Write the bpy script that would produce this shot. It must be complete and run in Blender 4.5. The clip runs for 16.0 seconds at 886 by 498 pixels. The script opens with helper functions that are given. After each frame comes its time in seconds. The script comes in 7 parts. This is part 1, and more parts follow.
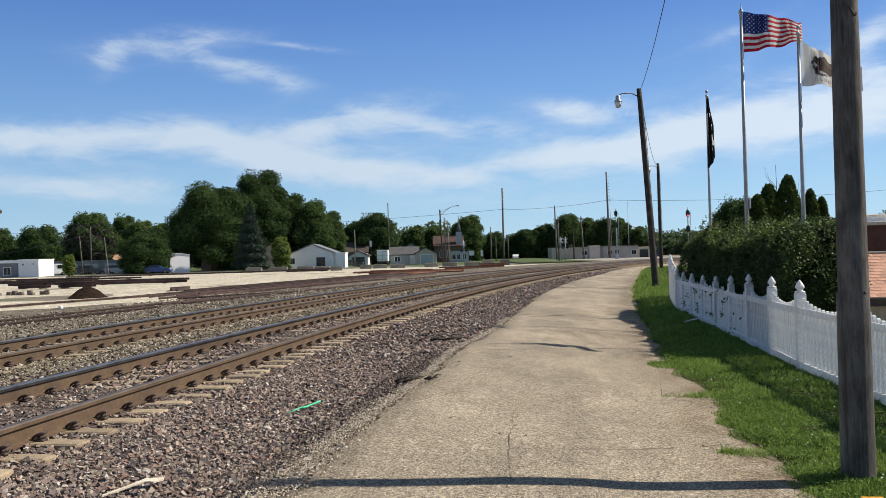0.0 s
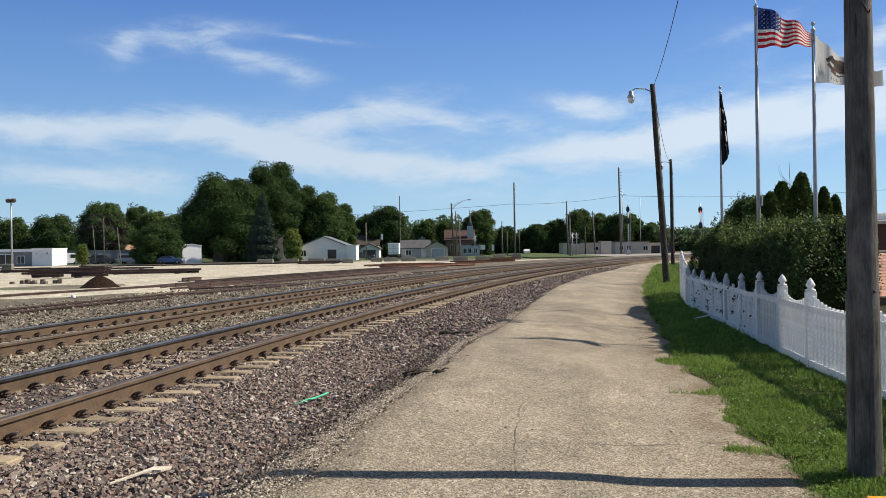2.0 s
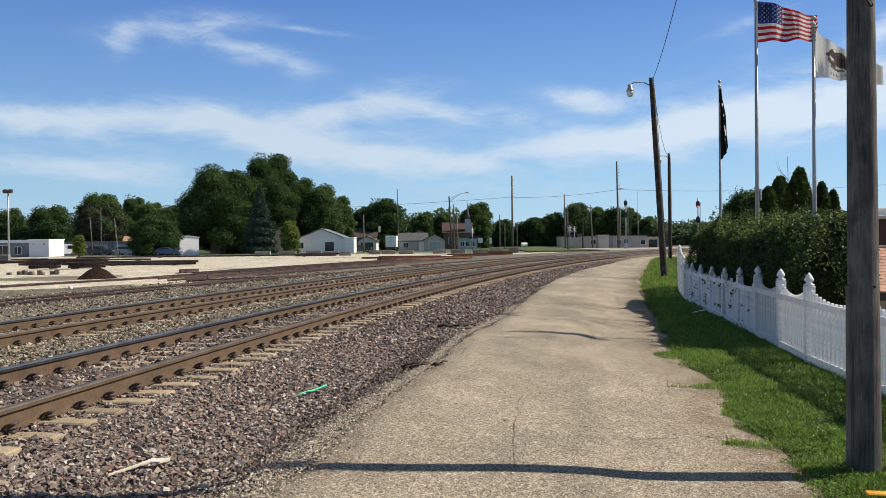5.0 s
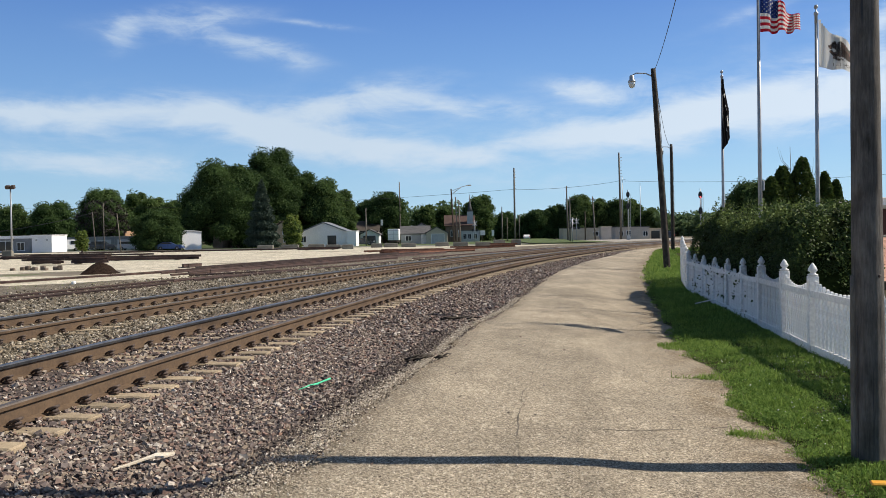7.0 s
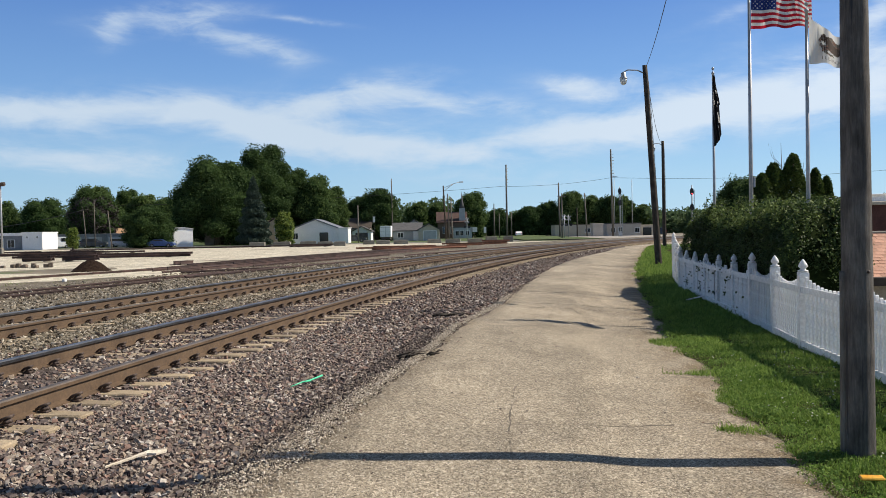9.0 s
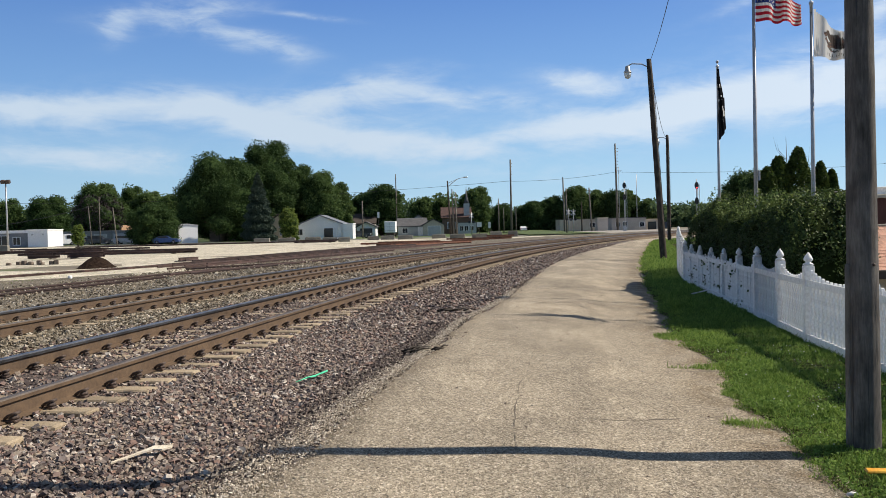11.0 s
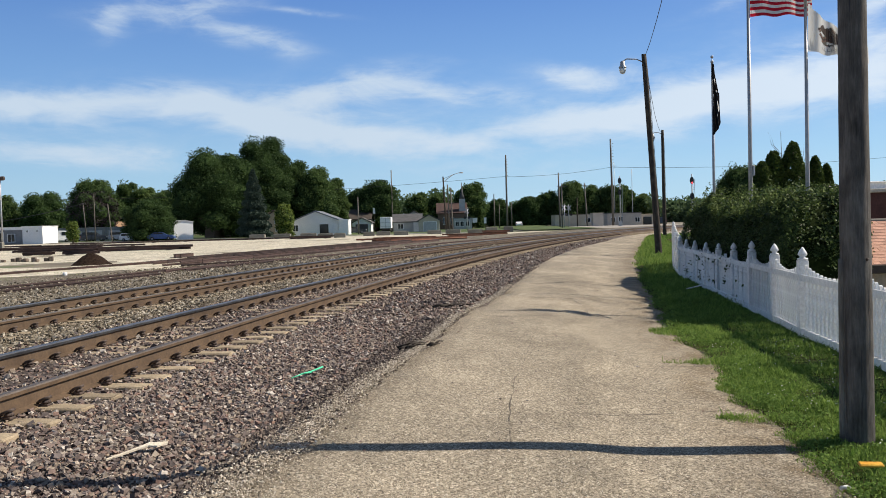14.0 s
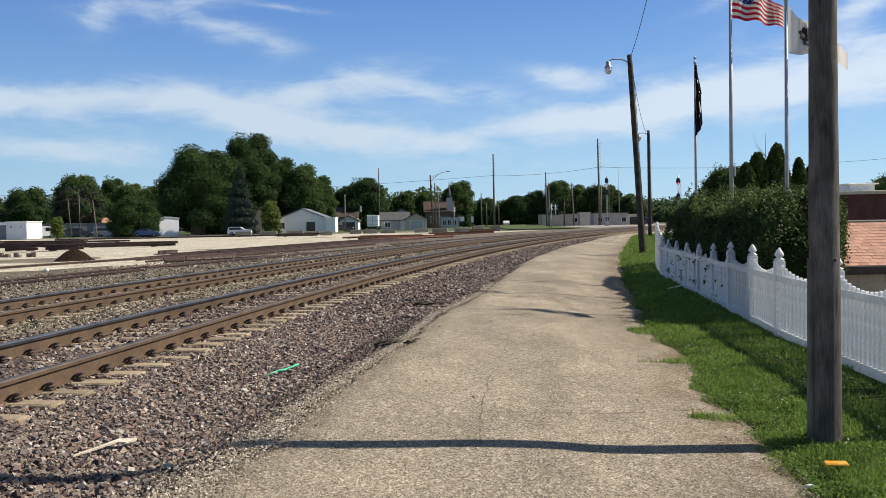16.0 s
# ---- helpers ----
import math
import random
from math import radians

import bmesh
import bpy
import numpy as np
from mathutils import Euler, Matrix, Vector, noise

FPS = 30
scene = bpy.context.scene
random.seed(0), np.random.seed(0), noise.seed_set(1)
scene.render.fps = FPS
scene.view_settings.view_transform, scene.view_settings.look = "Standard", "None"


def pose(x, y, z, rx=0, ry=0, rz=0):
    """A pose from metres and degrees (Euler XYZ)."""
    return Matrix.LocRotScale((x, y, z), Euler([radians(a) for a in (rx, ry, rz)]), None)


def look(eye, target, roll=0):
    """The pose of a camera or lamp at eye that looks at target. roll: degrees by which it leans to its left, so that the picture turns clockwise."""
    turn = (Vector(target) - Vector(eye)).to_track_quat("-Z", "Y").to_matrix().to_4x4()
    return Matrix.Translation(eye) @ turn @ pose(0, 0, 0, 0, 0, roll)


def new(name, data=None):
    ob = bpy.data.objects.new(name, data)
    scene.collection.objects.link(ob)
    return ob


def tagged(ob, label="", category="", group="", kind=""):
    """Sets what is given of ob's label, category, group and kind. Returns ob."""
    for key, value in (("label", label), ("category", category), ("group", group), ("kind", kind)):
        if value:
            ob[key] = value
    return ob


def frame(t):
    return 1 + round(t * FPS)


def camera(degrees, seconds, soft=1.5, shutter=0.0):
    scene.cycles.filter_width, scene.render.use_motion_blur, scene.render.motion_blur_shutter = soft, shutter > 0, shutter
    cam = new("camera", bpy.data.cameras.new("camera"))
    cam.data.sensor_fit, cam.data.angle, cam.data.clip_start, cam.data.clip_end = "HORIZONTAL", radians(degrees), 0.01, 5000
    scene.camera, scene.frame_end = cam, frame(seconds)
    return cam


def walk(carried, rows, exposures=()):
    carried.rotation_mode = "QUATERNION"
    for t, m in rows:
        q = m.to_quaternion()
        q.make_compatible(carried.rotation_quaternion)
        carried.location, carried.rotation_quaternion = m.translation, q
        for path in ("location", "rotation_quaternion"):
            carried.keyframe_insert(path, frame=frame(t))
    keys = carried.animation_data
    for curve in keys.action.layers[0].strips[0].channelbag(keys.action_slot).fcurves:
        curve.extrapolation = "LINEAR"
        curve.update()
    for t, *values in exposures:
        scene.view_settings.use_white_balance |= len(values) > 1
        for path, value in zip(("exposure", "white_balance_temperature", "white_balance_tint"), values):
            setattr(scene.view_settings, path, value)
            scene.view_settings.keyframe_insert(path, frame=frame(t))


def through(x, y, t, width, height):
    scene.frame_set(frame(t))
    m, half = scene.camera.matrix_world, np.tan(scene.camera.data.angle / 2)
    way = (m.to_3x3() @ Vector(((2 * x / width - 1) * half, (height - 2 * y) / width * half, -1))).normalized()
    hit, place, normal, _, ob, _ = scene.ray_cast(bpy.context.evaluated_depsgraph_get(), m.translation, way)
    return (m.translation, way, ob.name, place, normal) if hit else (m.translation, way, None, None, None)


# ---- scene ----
import itertools


def aim(x, y, z, yaw, pitch, roll):
    """A camera pose from a place and yaw to the left, pitch up and roll, in degrees."""
    a, b = radians(yaw), radians(pitch)
    way = Vector((-math.sin(a) * math.cos(b), math.cos(a) * math.cos(b), math.sin(b)))
    return look((x, y, z), Vector((x, y, z)) + way * 10, roll)


# ---------------------------------------------------------------- camera
cam = camera(54.5, 16.0, soft=0.62)
walk(cam, [(t, aim(*row)) for t, *row in (
    (0.0, -0.012, -0.008, 1.702, -0.239, 0.356, -1.555),
    (0.5, 0.007, 0.003, 1.704, 0.036, 0.425, -1.762),
    (1.0, 0.017, -0.018, 1.701, 0.358, 0.451, -1.561),
    (1.5, 0.018, -0.026, 1.703, 0.669, 0.065, -1.393),
    (2.0, 0.011, -0.014, 1.7, 0.514, -0.041, -0.881),
    (2.5, 0.003, -0.013, 1.704, 0.158, 0.066, -0.908),
    (3.0, 0.001, -0.01, 1.703, 0.042, 0.133, -0.775),
    (3.5, 0.0, 0.0, 1.7, 0.0, -0.151, -0.5),
    (4.0, -0.002, -0.002, 1.699, 0.268, -0.342, -0.449),
    (6.5, -0.016, 0.01, 1.699, 0.413, -0.824, -0.845),
    (7.0, -0.012, 0.012, 1.698, 0.52, -0.995, -1.008),
    (7.5, -0.008, 0.004, 1.695, 0.289, -1.114, -0.909),
    (8.0, -0.006, 0.002, 1.697, -0.046, -1.176, -0.824),
    (8.5, -0.01, -0.001, 1.695, -0.062, -1.207, -1.008),
    (9.0, -0.009, 0.004, 1.697, 0.004, -1.217, -1.076),
    (11.5, -0.005, 0.007, 1.693, 0.353, -1.556, -1.372),
    (12.0, -0.006, 0.007, 1.694, 0.389, -1.523, -1.23),
    (12.5, -0.005, 0.003, 1.695, 0.223, -1.701, -1.16),
    (13.0, -0.009, -0.029, 1.7, -0.1, -1.876, -1.105),
    (13.5, -0.0, 0.001, 1.699, 0.03, -1.739, -1.392),
    (14.0, 0.003, 0.002, 1.695, 0.041, -1.823, -1.514),
    (14.5, 0.002, 0.006, 1.693, -0.183, -2.23, -1.618),
    (15.0, 0.016, 0.01, 1.693, -0.544, -2.278, -1.842),
    (15.5, 0.062, 0.017, 1.693, -0.605, -2.014, -1.472),
    (16.0, 0.118, 0.001, 1.686, -0.795, -1.934, -1.071),
)])

# ---------------------------------------------------------------- light
SUN_EL, SUN_AZ = radians(42), (0.989, 0.146)   # height, and the way towards the sun in plan
sun = new("sun", bpy.data.lights.new("sun", "SUN"))
sun.data.energy, sun.data.angle, sun.data.color = 5.0, radians(0.53), (1.0, 0.90, 0.77)
sun_way = Vector((SUN_AZ[0] * math.cos(SUN_EL), SUN_AZ[1] * math.cos(SUN_EL), math.sin(SUN_EL)))
sun.matrix_world = look((0, 0, 30), Vector((0, 0, 30)) - sun_way)
scene.view_settings.exposure = 0.3


def build_sky():
    """Clear summer sky with thin streaky cloud, from the direction alone."""
    w = bpy.data.worlds.new("sky")
    scene.world = w
    w.use_nodes = True
    nt = w.node_tree
    nt.nodes.clear()
    N, L = nt.nodes.new, nt.links.new

    def val(op, a, b=None, c=None, clamp=False):
        n = N("ShaderNodeMath")
        n.operation, n.use_clamp = op, clamp
        for i, v in enumerate((a, b, c)):
            if v is None:
                continue
            if isinstance(v, (int, float)):
                n.inputs[i].default_value = v
            else:
                L(v, n.inputs[i])
        return n.outputs[0]

    sky = N("ShaderNodeTexSky")
    sky.sky_type, sky.sun_disc = "NISHITA", False
    sky.sun_elevation, sky.sun_rotation = SUN_EL, math.atan2(SUN_AZ[0], SUN_AZ[1])
    sky.air_density, sky.dust_density, sky.ozone_density = 1.0, 0.3, 2.2
    co = N("ShaderNodeTexCoord")
    sep = N("ShaderNodeSeparateXYZ")
    L(co.outputs["Generated"], sep.inputs[0])
    x, y, z = sep.outputs
    az = val("MULTIPLY", val("ARCTAN2", x, y), 180 / math.pi)      # degrees to the right of ahead
    el = val("MULTIPLY", val("ARCSINE", z), 180 / math.pi)
    plane = N("ShaderNodeCombineXYZ")
    L(az, plane.inputs[0]), L(el, plane.inputs[1])
    # warp the plane so that the wisps have feathered edges
    warp = N("ShaderNodeTexNoise")
    warp.inputs["Scale"].default_value, warp.inputs["Detail"].default_value = 0.11, 5.0
    mp = N("ShaderNodeMapping")
    mp.inputs["Scale"].default_value = (0.6, 1.7, 1)
    L(plane.outputs[0], mp.inputs[0]), L(mp.outputs[0], warp.inputs["Vector"])
    wsep = N("ShaderNodeSeparateColor")
    L(warp.outputs["Color"], wsep.inputs[0])
    azw = val("ADD", az, val("MULTIPLY", val("SUBTRACT", wsep.outputs[0], 0.5), 5.0))
    elw = val("ADD", el, val("MULTIPLY", val("SUBTRACT", wsep.outputs[1], 0.5), 2.4))
    total = None
    for a, e, ra, re, tilt, strength in CLOUDS:
        c, s = math.cos(radians(tilt)), math.sin(radians(tilt))
        da, de = val("SUBTRACT", azw, a), val("SUBTRACT", elw, e)
        u = val("DIVIDE", val("ADD", val("MULTIPLY", da, c), val("MULTIPLY", de, s)), ra)
        v = val("DIVIDE", val("SUBTRACT", val("MULTIPLY", de, c), val("MULTIPLY", da, s)), re)
        g = val("MULTIPLY", val("EXPONENT", val("MULTIPLY", val("ADD", val("MULTIPLY", u, u), val("MULTIPLY", v, v)), -1.0)), strength)
        total = g if total is None else val("ADD", total, g)
    def fibres(scale, detail, sx, sy, turn, rough=0.62):
        n, mp = N("ShaderNodeTexNoise"), N("ShaderNodeMapping")
        n.inputs["Scale"].default_value, n.inputs["Detail"].default_value, n.inputs["Roughness"].default_value = scale, detail, rough
        n.inputs["Distortion"].default_value = 0.5
        mp.inputs["Scale"].default_value, mp.inputs["Rotation"].default_value = (sx, sy, 1), (0, 0, radians(turn))
        L(plane.outputs[0], mp.inputs[0]), L(mp.outputs[0], n.inputs["Vector"])
        return val("SUBTRACT", n.outputs[0], 0.5)

    torn = val("ADD", val("MULTIPLY", fibres(0.42, 9.0, 0.36, 0.85, -10), 2.6), val("MULTIPLY", fibres(1.1, 8.0, 0.24, 1.0, 14), 1.7))
    body = val("ADD", total, val("MULTIPLY", torn, val("MINIMUM", val("MULTIPLY", total, 1.6), 0.8)))
    cov = N("ShaderNodeMapRange")
    cov.interpolation_type = "SMOOTHSTEP"
    cov.inputs[1].default_value, cov.inputs[2].default_value, cov.inputs[4].default_value = 0.0, 1.45, 0.92
    L(body, cov.inputs[0])
    # the air: deep blue overhead, pale and clear towards the horizon
    air = N("ShaderNodeValToRGB")
    up = val("DIVIDE", val("MAXIMUM", el, 0.0), 40.0, clamp=True)
    ramp = air.color_ramp
    ramp.elements[0].position, ramp.elements[0].color = 0.0, (0.47, 0.72, 0.91, 1)
    ramp.elements[1].position, ramp.elements[1].color = 1.0, (0.12, 0.16, 0.225, 1)
    for place, colour in ((0.10, (0.36, 0.62, 0.89, 1)), (0.22, (0.215, 0.44, 0.83, 1)), (0.40, (0.105, 0.26, 0.68, 1)), (0.60, (0.11, 0.185, 0.37, 1))):
        ramp.elements.new(place).color = colour
    L(up, air.inputs[0])
    bright = N("ShaderNodeMixRGB")
    bright.blend_type, bright.inputs[0].default_value = "MULTIPLY", 1.0
    L(val("ADD", 8.9, val("MULTIPLY", val("DIVIDE", val("ADD", az, 30.0), 60.0, clamp=True), 1.7)), bright.inputs[2])
    L(air.outputs[0], bright.inputs[1])
    bg = N("ShaderNodeBackground")
    hz, mix = N("ShaderNodeMixRGB"), N("ShaderNodeMixRGB")
    hz.inputs[0].default_value = 0.85
    L(sky.outputs[0], hz.inputs[1]), L(bright.outputs[0], hz.inputs[2])
    # cloud is whiter towards the sun
    sunny = N("ShaderNodeMixRGB")
    sunny.inputs[1].default_value, sunny.inputs[2].default_value = (6.0, 7.1, 8.3, 1), (7.3, 8.3, 9.4, 1)
    L(val("DIVIDE", val("ADD", az, 8.0), 34.0, clamp=True), sunny.inputs[0]), L(sunny.outputs[0], mix.inputs[2])
    L(cov.outputs[0], mix.inputs[0]), L(hz.outputs[0], mix.inputs[1])
    L(mix.outputs[0], bg.inputs[0])
    bg.inputs[1].default_value = 0.082
    out = N("ShaderNodeOutputWorld")
    L(bg.outputs[0], out.inputs[0])


# each streak: degrees right of ahead, degrees up, half length, half height, tilt, strength
CLOUDS = (
    (-17.0, 13.7, 5.0, 0.8, 8, 0.75), (-20.3, 12.6, 1.5, 0.75, 30, 0.65), (-12.2, 12.1, 3.2, 0.75, -16, 0.95), (-8.2, 13.5, 2.6, 0.26, -10, 0.55), (-26.0, 7.5, 4.0, 0.8, -2, 0.8),
    (-20.5, 7.5, 5.0, 0.8, 0, 0.85), (-13.5, 7.2, 5.0, 1.1, -14, 0.95), (-9.0, 6.4, 4.0, 1.5, -8, 0.7), (-5.6, 9.0, 5.0, 0.9, 10, 0.95), (0.4, 8.7, 4.2, 0.5, -8, 0.75), (-4.8, 5.3, 6.5, 0.9, -3, 0.8),
    (-23.0, 4.7, 6.5, 0.65, -3, 1.0), (2.5, 4.8, 4.0, 0.45, -6, 0.5), (8.8, 9.3, 2.6, 0.6, -10, 0.8), (12.0, 9.6, 0.8, 0.8, 50, 0.4), (9.0, 6.2, 6.0, 0.7, 7, 0.8), (14.0, 6.6, 5.0, 1.1, 7, 0.9),
    (20.5, 7.6, 6.5, 1.7, 9, 1.05), (28.0, 8.6, 6.0, 2.0, 8, 1.0), (6.0, 3.4, 10.0, 0.5, 0, 0.3), (26.5, 12.3, 2.0, 0.7, 30, 0.8), (20.0, 13.6, 3.0, 0.4, 20, 0.3),
    (-8.0, 7.4, 13.0, 2.4, 0, 0.30), (13.0, 7.4, 11.0, 2.4, 5, 0.36), (22.0, 12.0, 9.0, 3.2, 0, 0.16), (-23.0, 6.8, 7.0, 2.2, 0, 0.25), (3.0, 5.0, 9.0, 1.4, 0, 0.22),
    (60.0, 10.0, 22.0, 3.0, 5, 0.8), (-60.0, 9.0, 22.0, 2.4, -4, 0.8), (110.0, 22.0, 20.0, 4.0, 8, 0.5), (180.0, 12.0, 30.0, 4.0, 3, 0.7), (-120.0, 16.0, 22.0, 4.0, 6, 0.6), (0.0, 42.0, 40.0, 4.0, 15, 0.3))
build_sky()

# ---------------------------------------------------------------- materials
MATS = {}


def surf(name, c1, c2, scale=3.0, rough=0.8, bump=0.2, fine=40.0, metal=0.0, vary=0.12, spots=None, dist=0.01, spec=0.5, island=False):
    """A surface of two colours in patches, with fine grain, relief, and a shade of its own for each object or piece."""
    m = bpy.data.materials.new(name)
    m.use_nodes = True
    nt = m.node_tree
    N, L = nt.nodes.new, nt.links.new
    b = nt.nodes["Principled BSDF"]
    b.inputs["Roughness"].default_value, b.inputs["Metallic"].default_value = rough, metal
    b.inputs["Specular IOR Level"].default_value = spec
    co = N("ShaderNodeTexCoord")
    big, small = N("ShaderNodeTexNoise"), N("ShaderNodeTexNoise")
    for n, sc in ((big, scale), (small, fine)):
        n.inputs["Scale"].default_value, n.inputs["Detail"].default_value, n.inputs["Roughness"].default_value = sc, 5.0, 0.65
        L(co.outputs["Object"], n.inputs["Vector"])
    ramp = N("ShaderNodeValToRGB")
    ramp.color_ramp.elements[0].position, ramp.color_ramp.elements[1].position = 0.36, 0.64
    ramp.color_ramp.elements[0].color, ramp.color_ramp.elements[1].color = (*c1, 1), (*c2, 1)
    L(big.outputs[0], ramp.inputs[0])
    shade = N("ShaderNodeMapRange")
    shade.inputs[1].default_value, shade.inputs[2].default_value = 0.3, 0.7
    shade.inputs[3].default_value, shade.inputs[4].default_value = 0.78, 1.22
    L(small.outputs[0], shade.inputs[0])
    mul = N("ShaderNodeMixRGB")
    mul.blend_type, mul.inputs[0].default_value = "MULTIPLY", 1.0
    L(ramp.outputs[0], mul.inputs[1]), L(shade.outputs[0], mul.inputs[2])
    last = mul.outputs[0]
    if spots:
        colour, size, amount = spots
        sp = N("ShaderNodeTexNoise")
        sp.inputs["Scale"].default_value, sp.inputs["Detail"].default_value = size, 4.0
        L(co.outputs["Object"], sp.inputs["Vector"])
        sr = N("ShaderNodeMapRange")
        sr.inputs[1].default_value, sr.inputs[2].default_value = 1 - amount, 1 - amount + 0.08
        L(sp.outputs[0], sr.inputs[0])
        sm = N("ShaderNodeMixRGB")
        sm.inputs[2].default_value = (*colour, 1)
        L(sr.outputs[0], sm.inputs[0]), L(last, sm.inputs[1])
        last = sm.outputs[0]
    if vary:
        rnd = N("ShaderNodeNewGeometry").outputs["Random Per Island"] if island else N("ShaderNodeObjectInfo").outputs["Random"]
        vr = N("ShaderNodeMapRange")
        vr.inputs[3].default_value, vr.inputs[4].default_value = 1 - vary, 1 + vary
        L(rnd, vr.inputs[0])
        vm = N("ShaderNodeMixRGB")
        vm.blend_type, vm.inputs[0].default_value = "MULTIPLY", 1.0
        L(last, vm.inputs[1]), L(vr.outputs[0], vm.inputs[2])
        last = vm.outputs[0]
    L(last, b.inputs["Base Color"])
    if bump:
        bp = N("ShaderNodeBump")
        bp.inputs["Strength"].default_value, bp.inputs["Distance"].default_value = bump, dist
        L(small.outputs[0], bp.inputs["Height"]), L(bp.outputs[0], b.inputs["Normal"])
    MATS[name] = m
    return m


def leafy(name, dark, light, gloss=0.5, shine=0.25, through=0.25, scale=0.6):
    """Leaves: each its own shade between two greens, letting some light through."""
    m = bpy.data.materials.new(name)
    m.use_nodes = True
    nt = m.node_tree
    N, L = nt.nodes.new, nt.links.new
    b = nt.nodes["Principled BSDF"]
    b.inputs["Roughness"].default_value, b.inputs["Specular IOR Level"].default_value = gloss, shine
    geo, co, patch = N("ShaderNodeNewGeometry"), N("ShaderNodeTexCoord"), N("ShaderNodeTexNoise")
    patch.inputs["Scale"].default_value = scale
    L(co.outputs["Object"], patch.inputs["Vector"])
    add = N("ShaderNodeMath")
    add.operation = "MULTIPLY_ADD"
    add.inputs[1].default_value = 0.55
    L(geo.outputs["Random Per Island"], add.inputs[0])
    half = N("ShaderNodeMath")
    half.operation, half.inputs[1].default_value = "MULTIPLY", 0.5
    L(patch.outputs[0], half.inputs[0]), L(half.outputs[0], add.inputs[2])
    ramp = N("ShaderNodeValToRGB")
    ramp.color_ramp.elements[0].position, ramp.color_ramp.elements[1].position = 0.2, 0.85
    ramp.color_ramp.elements[0].color, ramp.color_ramp.elements[1].color = (*dark, 1), (*light, 1)
    L(add.outputs[0], ramp.inputs[0]), L(ramp.outputs[0], b.inputs["Base Color"])
    tr, mx = N("ShaderNodeBsdfTranslucent"), N("ShaderNodeMixShader")
    mx.inputs[0].default_value = through
    L(ramp.outputs[0], tr.inputs[0]), L(b.outputs[0], mx.inputs[1]), L(tr.outputs[0], mx.inputs[2])
    L(mx.outputs[0], nt.nodes["Material Output"].inputs[0])
    MATS[name] = m
    return m


def glow(name, colour, strength):
    m = bpy.data.materials.new(name)
    m.use_nodes = True
    b = m.node_tree.nodes["Principled BSDF"]
    b.inputs["Base Color"].default_value, b.inputs["Emission Color"].default_value = (*colour, 1), (*colour, 1)
    b.inputs["Emission Strength"].default_value = strength
    MATS[name] = m
    return m


def shiny(name, colour, rough=0.15, metal=0.0):
    m = bpy.data.materials.new(name)
    m.use_nodes = True
    b = m.node_tree.nodes["Principled BSDF"]
    b.inputs["Base Color"].default_value = (*colour, 1)
    b.inputs["Roughness"].default_value, b.inputs["Metallic"].default_value = rough, metal
    MATS[name] = m
    return m


def ramp_of(nt, colours):
    r = nt.nodes.new("ShaderNodeValToRGB")
    n = len(colours)
    r.color_ramp.elements[0].color, r.color_ramp.elements[1].color = (*colours[0], 1), (*colours[-1], 1)
    for k, c in enumerate(colours[1:-1], 1):
        r.color_ramp.elements.new(k / (n - 1)).color = (*c, 1)
    return r


